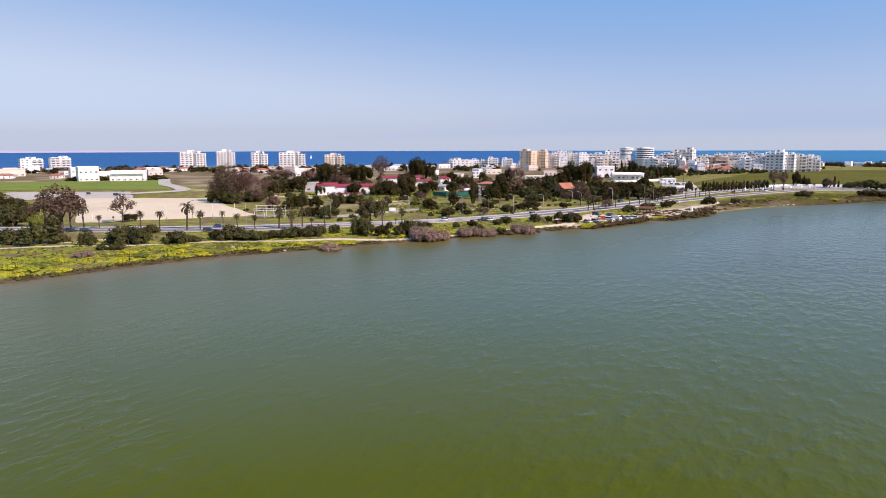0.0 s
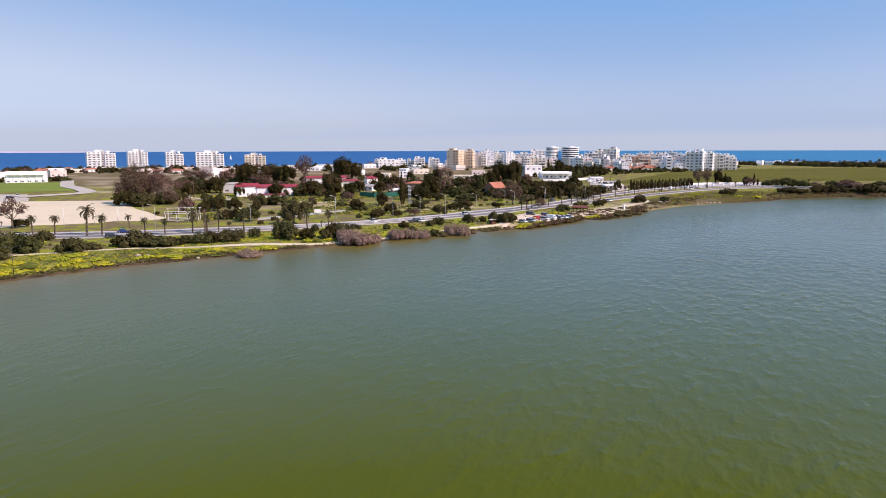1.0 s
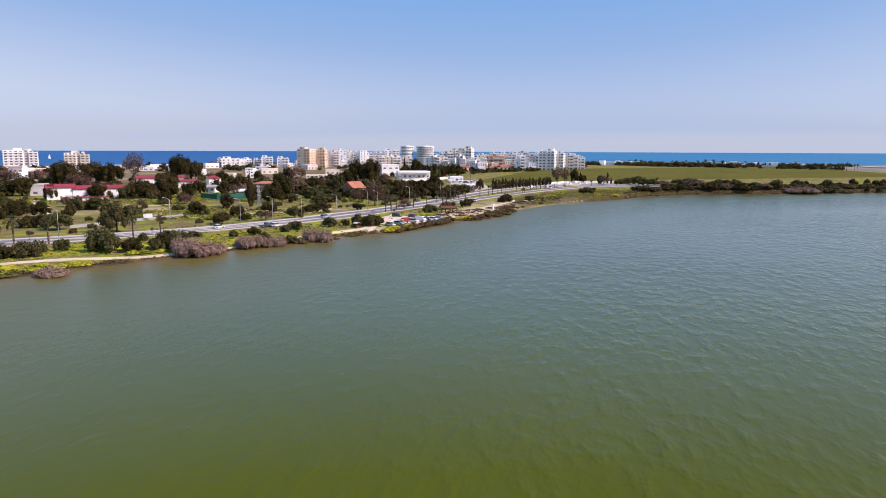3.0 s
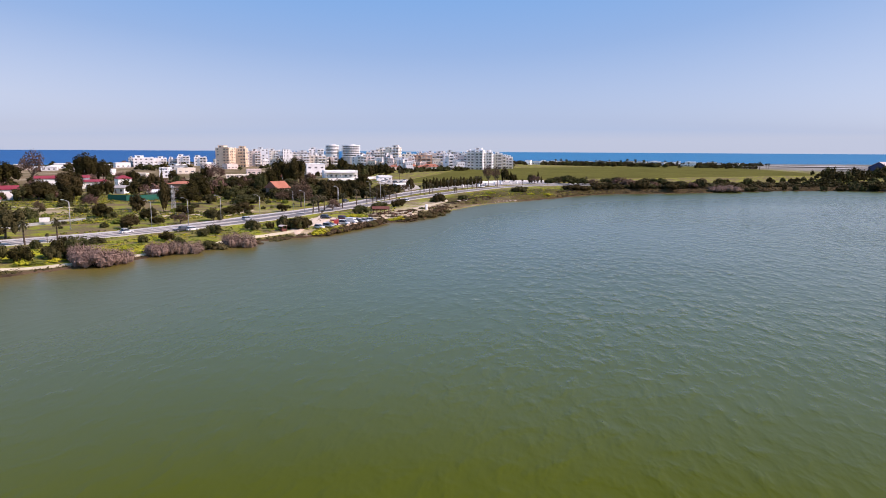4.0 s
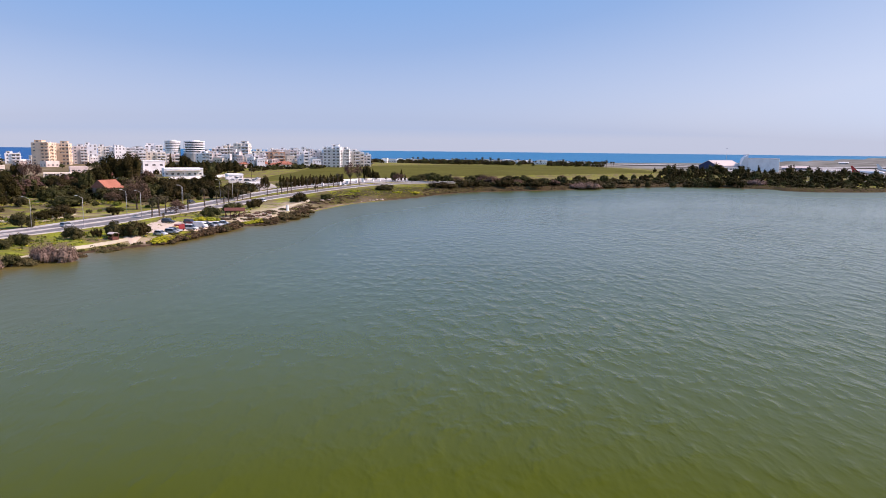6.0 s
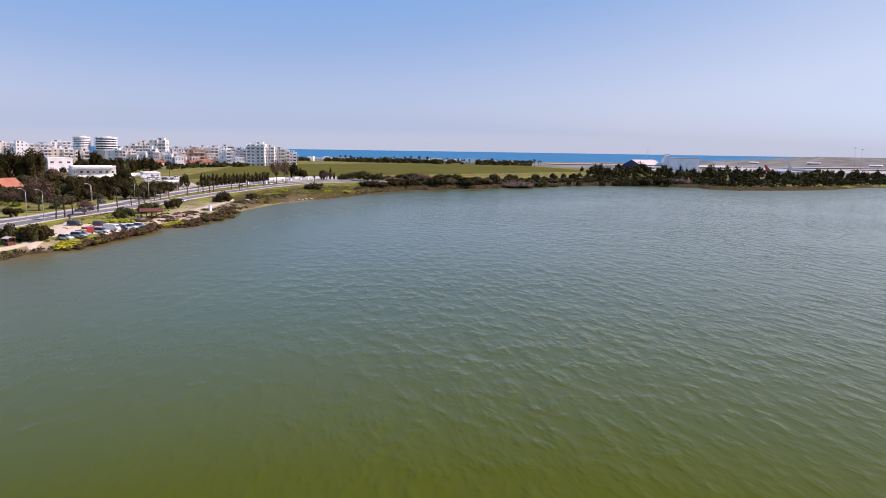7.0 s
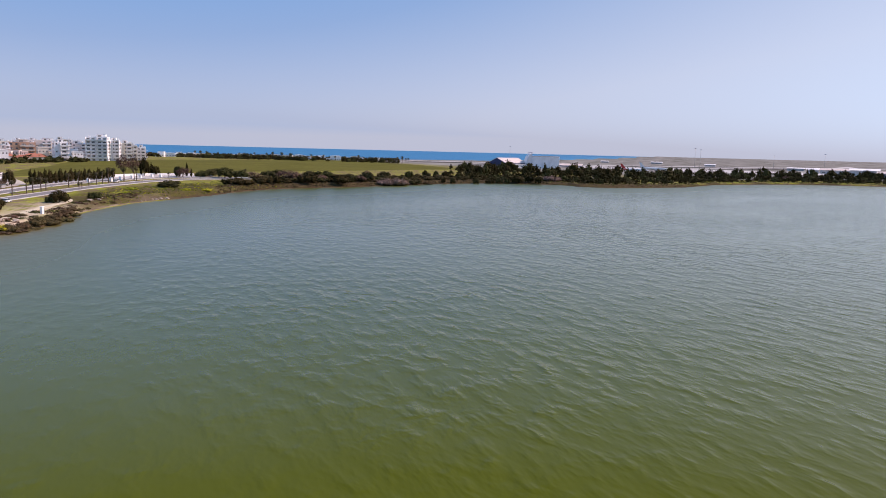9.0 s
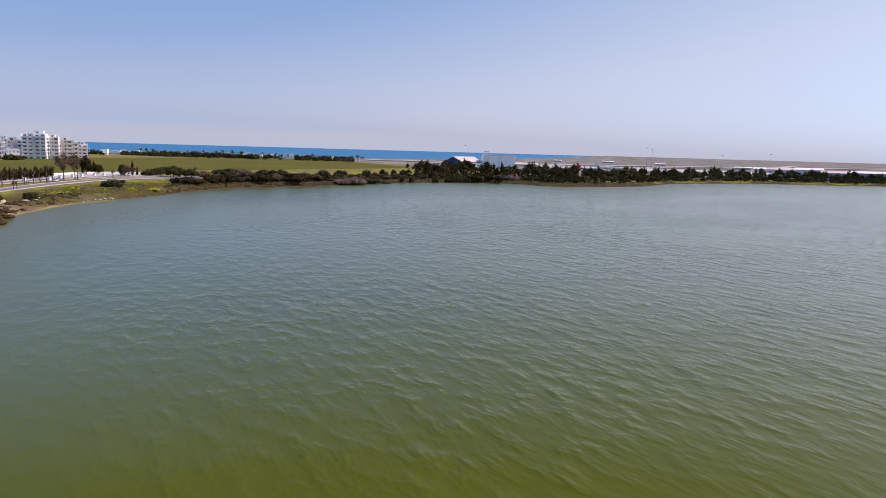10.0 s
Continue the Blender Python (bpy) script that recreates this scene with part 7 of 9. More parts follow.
wood("town_foot_trees", "thick dark garden trees at the foot of the town", area_places(80, ((166, 572), (206, 590), (230, 680), (186, 694)), 3.0, 8.0, 61, 0.75), ("dark", "dark", "olive"), 62)
wood("beach_gardens", "dense dark gardens and palms between the beach houses", area_places(210, ((500, 880), (738, 690), (800, 770), (590, 985)), 3.5, 7.0, 63, 1.2), ("dark", "dark", "olive"), 64, 90)
wood("town_trees", "dark garden trees between the town houses", area_places(150, ((110, 570), (290, 668), (440, 770), (100, 780)), 2.5, 5.5, 13, 1.1), ("dark", "dark", "olive"), 14)

# herbs and tussocks
tufts("shore_herbs", "low green and yellow herbs along the western shore", [(x, y, h, w) for x, y, h, w in ring_places(1500, -40, 14, 4, 30, 0.16, 0.36, 21, 9.0)], ("fresh", "flower", "fresh", "fresh"), 22)
tufts("fringe_scrub", "brown salt scrub fringe along the water", ring_places(900, -40, 25, 1.3, 4.0, 0.35, 0.9, 31, 2.2), ("heather", "heather", "olive"), 32)
tufts("bay_herbs", "low olive, brown and yellow herbs round the bay", [(x, y, h, w) for x, y, h, w in ring_places(1300, 26, 38, 3, 62, 0.08, 0.22, 23, 7.0)], ("fresh", "flower", "fresh"), 24)
tufts("bank_herbs", "brown salt herbs on the banks of the bay", [(x, y, h, w) for x, y, h, w in ring_places(2600, 33, 58, 1.5, 22, 0.25, 0.7, 25, 4.5)], ("heather", "brown", "brown"), 26)
tufts("point_herbs", "yellow-green and olive herbs before the eastern wood", [(x, y, h, w) for x, y, h, w in ring_places(2400, 56, 98, 1.5, 36, 0.25, 0.8, 35, 4.0)], ("fresh", "olive", "olive", "fresh", "heather"), 36)
tufts("beach_scrub", "patches of brown salt scrub on the sand", [(x, y, h, w) for x, y, h, w in ring_places(150, 18.5, 28, 4, 26, 0.3, 0.7, 41, 6.0)], ("heather", "brown", "heather", "olive"), 42, 40, 0.24)
tufts("park_herbs", "rough grass tussocks and weeds in the park", area_places(4600, ((-140, 290), (45, 332), (115, 470), (-150, 430)), 0.25, 0.7, 27, 3.2, [(-120, 320, 45), (-150, 360, 58), (-178, 392, 50)]), ("fresh", "fresh", "olive", "fresh", "flower"), 28)
tufts("verge_herbs", "green herbs on the verge between road and shore", ring_places(1200, -40, 20, 26, 62, 0.25, 0.6, 29, 3.0), ("fresh", "fresh", "olive", "flower"), 30)

# palms behind the beach
plant("palm", 616, 856, 8.1)
plant("fan", 608, 840, 6.8)
plant("palm", 587, 846, 6.7)
plant("palm", 648, 802, 9.1)
plant("palm", 738, 696, 8.3)
plant("fan", 538, 851, 9.6)
plant("palm", 690, 850, 8.6)
plant("palm", 775, 756, 6.5)
plant("fan", 670, 802, 6.8)
plant("fan", 634, 889, 8.1)
plant("fan", 697, 870, 6.6)
plant("palm", 627, 812, 6.8)
plant("fan", 721, 840, 8.8)
plant("fan", 635, 859, 9.1)
plant("fan", 715, 822, 7.2)
plant("fan", 691, 798, 7.1)
plant("fan", 722, 816, 8.4)
plant("palm", 714, 753, 7.4)
plant("palm", 647, 849, 8.5)
plant("fan", 588, 911, 9.7)
plant("fan", 552, 859, 9.5)
plant("palm", 717, 681, 7.7)
plant("palm", 592, 868, 6.7)
plant("fan", 587, 872, 8.3)
plant("fan", 719, 753, 7.7)
plant("palm", 787, 716, 6.9)
plant("fan", 721, 727, 6.5)
plant("fan", 720, 700, 8.1)
plant("palm", 708, 780, 7.0)
plant("palm", 591, 818, 7.3)
plant("palm", 573, 876, 8.6)
plant("palm", 589, 817, 7.7)
plant("palm", 707, 736, 9.1)
plant("palm", 680, 874, 9.7)
plant("palm", 642, 875, 7.0)
plant("palm", 668, 842, 9.8)
plant("fan", 593, 896, 7.0)
plant("palm", 780, 714, 7.0)
plant("fan", 721, 687, 7.7)
plant("palm", 721, 674, 9.7)

# flower clumps on the western shore
plant("blossom", -40.0, 223.5, 0.39, 4.0)
plant("freshbush", -22.5, 239.1, 0.33, 2.5)
plant("freshbush", -88.0, 196.4, 0.32, 5.3)
plant("freshbush", -73.2, 222.0, 0.22, 4.6)
plant("blossom", -59.5, 213.8, 0.37, 3.5)
plant("freshbush", -105.6, 167.4, 0.25, 4.4)
plant("freshbush", -82.8, 209.0, 0.21, 4.2)
plant("blossom", -99.1, 176.1, 0.46, 4.6)
plant("freshbush", -83.8, 205.1, 0.22, 4.0)
plant("blossom", -89.8, 192.2, 0.43, 4.1)
plant("blossom", -103.6, 184.3, 0.54, 2.7)
plant("blossom", -89.8, 188.9, 0.55, 3.0)
plant("freshbush", -41.4, 227.3, 0.21, 3.1)
plant("freshbush", -124.4, 146.3, 0.16, 2.7)
plant("freshbush", -78.7, 197.8, 0.16, 5.2)
plant("freshbush", -64.5, 211.9, 0.15, 2.9)
plant("freshbush", 8.5, 259.3, 0.26, 2.3)
plant("freshbush", -80.8, 194.6, 0.16, 2.4)
plant("blossom", -37.0, 225.8, 0.30, 5.2)
plant("blossom", -78.4, 204.0, 0.49, 4.4)
plant("blossom", -48.9, 221.7, 0.28, 2.9)
plant("freshbush", -122.9, 167.2, 0.16, 2.5)
plant("freshbush", -120.1, 169.3, 0.32, 2.9)
plant("freshbush", -4.6, 246.3, 0.24, 2.0)
plant("blossom", -63.5, 212.5, 0.46, 3.8)
plant("freshbush", -4.2, 250.3, 0.20, 5.3)
plant("blossom", -54.9, 214.0, 0.26, 5.5)
plant("freshbush", -44.5, 220.4, 0.24, 3.5)
plant("freshbush", 7.2, 258.7, 0.17, 2.5)
plant("freshbush", -68.4, 223.2, 0.28, 4.0)
plant("freshbush", -95.8, 195.9, 0.15, 4.4)
plant("blossom", -98.0, 185.5, 0.41, 2.2)
plant("freshbush", -65.4, 221.6, 0.16, 2.9)
plant("freshbush", -122.5, 159.7, 0.24, 3.0)
plant("blossom", -33.7, 228.5, 0.52, 5.4)
plant("freshbush", -56.5, 215.8, 0.20, 4.8)
plant("freshbush", -85.1, 205.6, 0.21, 4.1)
plant("freshbush", -76.3, 200.1, 0.20, 4.2)
plant("blossom", -111.4, 174.6, 0.54, 5.1)
plant("blossom", -4.2, 250.2, 0.41, 2.7)
plant("freshbush", -52.8, 216.8, 0.17, 2.4)
plant("freshbush", -13.6, 245.3, 0.15, 2.9)
plant("blossom", -106.3, 169.4, 0.42, 3.5)
plant("freshbush", -65.3, 211.4, 0.20, 3.4)
plant("freshbush", -60.6, 230.1, 0.19, 4.5)
plant("blossom", -82.0, 212.8, 0.40, 5.1)
plant("blossom", -31.5, 229.2, 0.29, 5.5)
plant("blossom", -121.0, 156.0, 0.25, 2.6)
plant("freshbush", -95.3, 180.0, 0.23, 4.1)
plant("freshbush", -80.8, 196.4, 0.29, 4.0)
plant("freshbush", -105.9, 177.9, 0.26, 3.5)
plant("freshbush", -18.5, 241.7, 0.20, 5.5)
plant("freshbush", -59.9, 213.7, 0.32, 3.1)
plant("blossom", -120.8, 171.7, 0.27, 3.7)
plant("freshbush", -118.1, 164.7, 0.19, 3.3)
plant("blossom", -82.6, 205.5, 0.53, 3.2)
plant("freshbush", -45.8, 219.2, 0.22, 5.4)
plant("freshbush", -108.5, 182.4, 0.20, 4.7)
plant("freshbush", -84.8, 209.8, 0.16, 2.4)
plant("blossom", -48.6, 222.8, 0.51, 2.2)
plant("blossom", -3.6, 248.4, 0.52, 4.8)
plant("freshbush", -79.9, 208.3, 0.26, 5.3)
plant("blossom", -123.2, 151.1, 0.50, 3.9)
plant("blossom", -53.8, 219.7, 0.45, 3.0)
plant("blossom", -112.9, 168.4, 0.43, 2.2)
plant("freshbush", -63.8, 216.4, 0.25, 4.1)
plant("blossom", -7.2, 246.1, 0.40, 2.3)
plant("freshbush", -107.2, 184.1, 0.23, 2.4)
plant("freshbush", -55.7, 214.7, 0.26, 5.2)
plant("freshbush", -88.6, 198.1, 0.21, 5.2)
plant("freshbush", -113.2, 162.3, 0.28, 3.0)
plant("blossom", 0.1, 253.2, 0.53, 2.9)
plant("freshbush", -124.9, 153.6, 0.29, 2.2)
plant("freshbush", -5.0, 249.3, 0.17, 4.5)
plant("blossom", -106.0, 174.2, 0.55, 4.0)
plant("freshbush", -52.5, 221.9, 0.33, 5.2)
plant("blossom", -74.4, 207.3, 0.29, 5.2)
plant("freshbush", -99.2, 173.7, 0.26, 4.4)
plant("blossom", -118.0, 163.8, 0.45, 4.2)
plant("freshbush", -118.5, 157.2, 0.31, 2.4)
plant("freshbush", -50.9, 216.2, 0.18, 3.4)
plant("freshbush", -49.0, 222.4, 0.32, 4.6)
plant("blossom", -76.7, 199.9, 0.54, 2.1)
plant("freshbush", -60.1, 219.3, 0.22, 3.7)
plant("freshbush", -85.9, 193.9, 0.23, 3.0)
plant("blossom", -8.7, 247.1, 0.35, 4.2)
plant("blossom", -14.4, 242.8, 0.35, 4.5)
plant("freshbush", -88.3, 197.4, 0.27, 2.7)
plant("blossom", -116.5, 171.9, 0.45, 3.1)
plant("freshbush", -33.5, 227.9, 0.27, 4.0)
plant("blossom", -39.2, 226.9, 0.47, 3.6)
plant("freshbush", -88.7, 201.2, 0.22, 3.1)
plant("freshbush", -57.1, 215.9, 0.26, 4.4)
plant("freshbush", -71.6, 217.3, 0.21, 4.1)
plant("freshbush", -61.1, 222.1, 0.24, 2.8)
plant("blossom", -71.4, 203.9, 0.45, 5.1)
plant("blossom", -75.7, 201.3, 0.29, 5.1)
plant("freshbush", -108.0, 171.5, 0.24, 2.4)
plant("blossom", -80.7, 200.3, 0.55, 3.3)
plant("blossom", -84.9, 208.0, 0.29, 3.0)
plant("freshbush", -11.1, 247.0, 0.26, 5.1)
plant("freshbush", 11.8, 260.5, 0.19, 3.3)
plant("blossom", -121.9, 163.9, 0.49, 2.8)
plant("freshbush", -69.0, 220.8, 0.17, 3.6)
plant("blossom", -92.4, 199.5, 0.50, 5.3)
plant("freshbush", -8.3, 245.7, 0.30, 4.5)
plant("blossom", -21.2, 240.0, 0.50, 3.0)
plant("blossom", -56.7, 215.0, 0.38, 5.0)
plant("freshbush", -112.1, 167.7, 0.32, 2.3)
plant("freshbush", -19.7, 242.1, 0.29, 3.5)
plant("freshbush", -75.9, 210.2, 0.19, 3.1)
plant("blossom", -82.6, 214.3, 0.32, 5.3)
plant("blossom", -105.7, 187.5, 0.51, 4.3)
plant("blossom", -65.5, 211.0, 0.28, 3.2)
plant("freshbush", 6.2, 253.4, 0.19, 2.4)
plant("blossom", 58.5, 278.0, 0.51, 4.4)
plant("blossom", 61.8, 280.4, 0.35, 5.1)
plant("blossom", 65.2, 282.8, 0.41, 5.3)
plant("blossom", 68.2, 285.2, 0.47, 4.6)
plant("blossom", 56.8, 276.3, 0.46, 5.0)
plant("blossom", 60.1, 279.2, 0.60, 5.4)
plant("blossom", 63.5, 281.6, 0.37, 4.5)
plant("blossom", 96.9, 309.3, 0.41, 3.3)
plant("blossom", 94.7, 308.4, 0.40, 3.7)
plant("blossom", 99.8, 310.0, 0.59, 5.2)
plant("blossom", 80.8, 313.6, 0.56, 5.1)
plant("blossom", 84.0, 314.7, 0.43, 4.2)
plant("blossom", 84.4, 310.9, 0.46, 3.9)
plant("blossom", 196.4, 412.5, 0.46, 5.3)
plant("blossom", 184.4, 396.1, 0.37, 3.8)
plant("blossom", 214.9, 397.8, 0.47, 5.0)
plant("blossom", 227.1, 399.0, 0.51, 5.2)

# brown scrub fringe along the water by the car park
for sx, sy, sh in ((60.5, 277.2, 1.0), (64.0, 280.0, 1.2), (67.5, 283.0, 1.3), (70.5, 285.8, 1.2), (73.2, 288.0, 1.4), (76.5, 290.8, 1.4), (79.5, 293.4, 1.3), (82.6, 296.0, 1.3), (85.6, 299.0, 1.4), (88.5, 302.2, 1.5), (101.5, 309.2, 1.3), (106.0, 312.6, 1.2), (110.5, 316.2, 1.4), (114.5, 320.0, 1.3), (119.0, 324.0, 1.5), (124.0, 329.5, 1.4), (128.5, 335.2, 1.2), (133.0, 341.0, 1.1)):
    plant("scrub", sx, sy, sh, 5.2)

# street lamps and poles
lamp(20.4, 304.7)
lamp(45.6, 312.1)
lamp(63.3, 336.9)
lamp(66.5, 330.8)
lamp(88.0, 357.2)
lamp(-44.9, 275.0)
lamp(-15.4, 310.4)
lamp(87.6, 354.8)
lamp(115.3, 376.8)
lamp(113.8, 388.3)
lamp(-15.1, 308.3)
lamp(8.7, 298.6)
lamp(32.2, 314.1)
lamp(-78.4, 273.0)
POLE.put(-87.9, 190.6, height(-87.9, 190.6), 20)
utility_pole(-100.0, 419.5, 10.4)
utility_pole(-52.8, 238.3, 10.7)
utility_pole(45.4, 453.0, 15.5)
utility_pole(-52.8, 236.6, 10.2)
utility_pole(183.0, 525.2, 15.6)
utility_pole(-72.7, 301.9, 11.1)

# vehicles
car("white", 59.8, 282.8, -53, 0.17)
car("dark", 69.3, 309.2, -48, 0.17)
car("silver", 63.8, 285.9, -46, 0.17)
car("silver", 65.3, 287.6, -53, 0.17)
car("maroon", 74.2, 303.0, -58, 0.17)
car("suv", 70.9, 291.5, -46, 0.17)
car("van", 74.7, 294.4, -54, 0.17)
car("silver", 78.7, 297.1, -55, 0.17)
car("white", 81.3, 299.0, -56, 0.17)
car("white", 84.4, 301.2, -38, 0.17)
car("dark", 77.3, 297.1, -37, 0.17)
car("white", 128.4, 374.9, 40, 0.17)
car("pickup", 16.7, 287.9, 28, 0.17)
car("white", 20.1, 288.4, 28, 0.17)
car("white", 1.1, 289.0, 30, 0.17)
car("silver", 18.1, 290.2, 35, 0.17)
car("dark", -137.2, 253.1, 3, 0.17)
car("dark", -132.1, 253.0, 3, 0.17)
car("dark", -87.0, 254.0, 8, 0.17)
car("blue", -87.3, 266.5, 10, 0.17)
car("silver", 41.4, 314.5, 35, 0.17)
car("white", 212.8, 453.9, 30, 0.17)
car("white", 291.2, 483.4, 170, 0.17)
car("dark", 98.4, 380.1, 40, 0.17)
car("dark", -201.7, 426.1, 60, 0.36)
car("dark", -224.8, 437.2, 100, 0.36)
car("white", -207.1, 446.5, 100, 0.36)
car("white", 124.2, 405.3, 210, 0.17)
food_truck(66.6, 288.8, -140)

# things by the beach
shelter(95.0, 320.0, -22)
TABLE.put(104.2, 323.0, height(104.2, 323.0) + 0.02, 85)
TABLE.put(104.7, 318.5, height(104.7, 318.5) + 0.02, 30)
TABLE.put(98.5, 314.6, height(98.5, 314.6) + 0.02, 50)
TABLE.put(109.0, 323.8, height(109.0, 323.8) + 0.02, 60)
TABLE.put(102.0, 315.3, height(102.0, 315.3) + 0.02, 10)
kiosk(120.1, 331.4)
sign(-23.9, 325.0, 3.2, 1.6, 10)
steel_frame(-76.5, 303.0, 8, 12.5, 6, 5.2)
goal_post(-137.3, 268.5, 5.2)
goal_post(-117.9, 292.3, 6.5)
goal_post(-100.8, 300.9, 5.0)
goal_post(-101.5, 302.3, 6.4)
goal_post(-96.9, 319.4, 4.9)
goal_post(-108.7, 297.6, 5.2)
boulder(155.7, 369.6, 0.41)
boulder(159.9, 376.4, 0.45)
boulder(156.3, 372.0, 0.52)
boulder(159.9, 374.5, 0.50)
boulder(163.3, 377.2, 0.77)
boulder(154.0, 368.9, 0.90)
boulder(158.7, 370.4, 0.73)
boulder(118.9, 339.9, 0.37)
boulder(122.7, 342.4, 0.51)
boulder(97.8, 311.4, 0.79)
boulder(107.4, 318.6, 0.86)
boulder(103.5, 314.2, 0.68)
boulder(100.9, 312.7, 0.54)
boulder(95.4, 311.7, 0.55)
boulder(-65.9, 213.6, 0.70)
boulder(-63.5, 213.7, 0.83)
boulder(-49.8, 214.2, 0.54)
boulder(179.2, 375.9, 0.45)
boulder(182.4, 378.1, 0.35)
boulder(186.7, 380.2, 0.43)
boulder(188.5, 379.9, 0.82)
boulder(191.6, 381.7, 0.69)
boulder(194.9, 382.0, 0.89)

# white pillars and walls
pillar(224.5, 470.2)
pillar(234.6, 476.1)
pillar(241.2, 478.9)
pillar(250.8, 482.8)
pillar(255.7, 481.8)
pillar(216.5, 464.3)
pillar(200.4, 457.5)
pillar(213.4, 459.9)

# towers by the sea
apartment(-545, 917, 3.2, 26.3, 14.0, 16.7, 41, 5, "white", "white", 5, "white stepped seaside apartment block")
apartment(-506, 916, 3.2, 23.9, 14.0, 18.0, 39, 6, "white", "white", 4, "plain white seaside apartment block", balcony="full")
tower(-369, 1023, 3.3, 35.8, 16.0, 24.5, 28, 8, "white", slot=0.05)
tower(-325, 1038, 3.4, 25.8, 15.0, 25.4, 25, 8, "white", slot=0.1)
tower(-278, 1051, 3.5, 23.5, 15.0, 23.1, 21, 7, "white", slot=0.0)
tower(-231, 1063, 3.7, 38.7, 16.0, 22.8, 17, 7, "white", slot=0.15)
tower(-165, 1055, 4.1, 29.3, 15.0, 19.1, 14, 6, "cream", "beige seaside apartment tower with balconies", slot=0.05)

# the town
apartment(102, 827, 8.0, 15.4, 16.0, 20.9, -32, 7, "peach", "peach", 3, "peach-coloured flat-roofed apartment block with balconies", side='right')
apartment(118, 833, 8.3, 14.6, 10.7, 20.0, -24, 6, "peach", "peach", 3, "peach-coloured flat-roofed apartment block with balconies")
apartment(11, 941, 6.6, 5.9, 9.0, 9.7, -1, 3, "grey", "white", 2, "grey flat-roofed apartment block with balconies")
apartment(24, 924, 6.9, 21.7, 16.0, 10.4, -2, 3, "white", "white", 4, "white flat-roofed apartment block with balconies", balcony=False)
apartment(42, 930, 7.1, 13.9, 10.2, 9.3, -3, 3, "white", "white", 3, "white flat-roofed apartment block with balconies")
apartment(57, 949, 7.2, 10.6, 9.0, 8.4, -4, 3, "grey", "white", 2, "grey flat-roofed apartment block with balconies")
apartment(68, 939, 7.4, 14.0, 10.3, 11.2, -4, 4, "white", "white", 3, "white flat-roofed apartment block with balconies")
apartment(85, 917, 7.8, 14.0, 10.3, 10.1, -6, 3, "white", "white", 3, "white flat-roofed apartment block with balconies")
apartment(136, 849, 8.5, 12.8, 9.4, 17.1, -10, 6, "pink", "white", 3, "pale pinkish flat-roofed apartment block with balconies")
apartment(156, 907, 8.7, 12.6, 9.3, 19.1, -10, 6, "white", "white", 3, "white flat-roofed apartment block with balconies", balcony=False)
apartment(165, 884, 8.8, 12.3, 9.1, 17.1, -11, 6, "cream", "white", 3, "cream flat-roofed apartment block with balconies")
apartment(171, 853, 8.9, 13.0, 9.5, 16.3, 8, 5, "white", "white", 3, "white flat-roofed apartment block with balconies")
apartment(205, 920, 9.0, 23.4, 16.0, 14.5, -13, 5, "pink", "white", 5, "pale pinkish flat-roofed apartment block with balconies")
apartment(166, 823, 8.8, 10.4, 9.0, 16.6, 3, 5, "white", "white", 3, "white flat-roofed apartment block with balconies", balcony=False)
apartment(192, 870, 9.1, 17.7, 13.0, 15.4, -13, 5, "grey", "white", 5, "grey flat-roofed apartment block with balconies", balcony='full')
apartment(228, 934, 9.0, 19.1, 14.1, 18.8, -14, 6, "white", "white", 4, "white flat-roofed apartment block with balconies")
apartment(174, 781, 8.6, 13.8, 10.2, 11.7, -13, 4, "pink", "white", 4, "pale pinkish flat-roofed apartment block with balconies")
apartment(192, 788, 8.7, 17.0, 12.5, 12.0, -14, 4, "cream", "white", 4, "cream flat-roofed apartment block with balconies")
apartment(209, 792, 8.9, 12.2, 9.0, 10.3, -16, 3, "pink", "white", 3, "pale pinkish flat-roofed apartment block with balconies")
apartment(234, 775, 8.8, 14.0, 10.3, 11.4, -33, 4, "white", "white", 4, "white flat-roofed apartment block with balconies")
apartment(258, 799, 9.1, 15.6, 11.5, 15.8, -19, 5, "pink", "white", 4, "pale pinkish flat-roofed apartment block with balconies")
apartment(234, 742, 8.5, 11.5, 9.0, 11.7, -18, 4, "pink", "white", 3, "pale pinkish flat-roofed apartment block with balconies")
apartment(283, 842, 9.3, 12.2, 9.0, 18.8, -19, 6, "cream", "white", 3, "cream flat-roofed apartment block with balconies")
apartment(269, 764, 8.8, 15.0, 14.0, 21.5, -32, 7, "cream", "white", 4, "cream flat-roofed apartment block with balconies")
apartment(249, 727, 8.3, 7.6, 9.0, 14.0, -32, 5, "pink", "white", 2, "pale pinkish flat-roofed apartment block with balconies")
apartment(260, 712, 8.1, 9.4, 9.0, 10.5, -21, 3, "white", "white", 3, "white flat-roofed apartment block with balconies")
apartment(314, 832, 9.2, 15.5, 11.4, 13.3, -22, 4, "cream", "white", 4, "cream flat-roofed apartment block with balconies")
apartment(275, 727, 8.4, 6.7, 9.0, 11.0, -22, 4, "pink", "white", 2, "pale pinkish flat-roofed apartment block with balconies")
apartment(295, 744, 8.5, 19.8, 14.6, 13.7, -23, 4, "terracotta", "cream", 5, "terracotta flat-roofed apartment block with balconies")
apartment(325, 772, 8.7, 13.5, 10.0, 15.3, -24, 5, "pink", "white", 3, "pale pinkish flat-roofed apartment block with balconies")
apartment(302, 694, 7.8, 10.1, 9.0, 15.2, -15, 5, "white", "white", 3, "white flat-roofed apartment block with balconies")
apartment(326, 727, 8.2, 4.9, 9.0, 15.1, -25, 5, "pink", "white", 2, "pale pinkish flat-roofed apartment block with balconies")
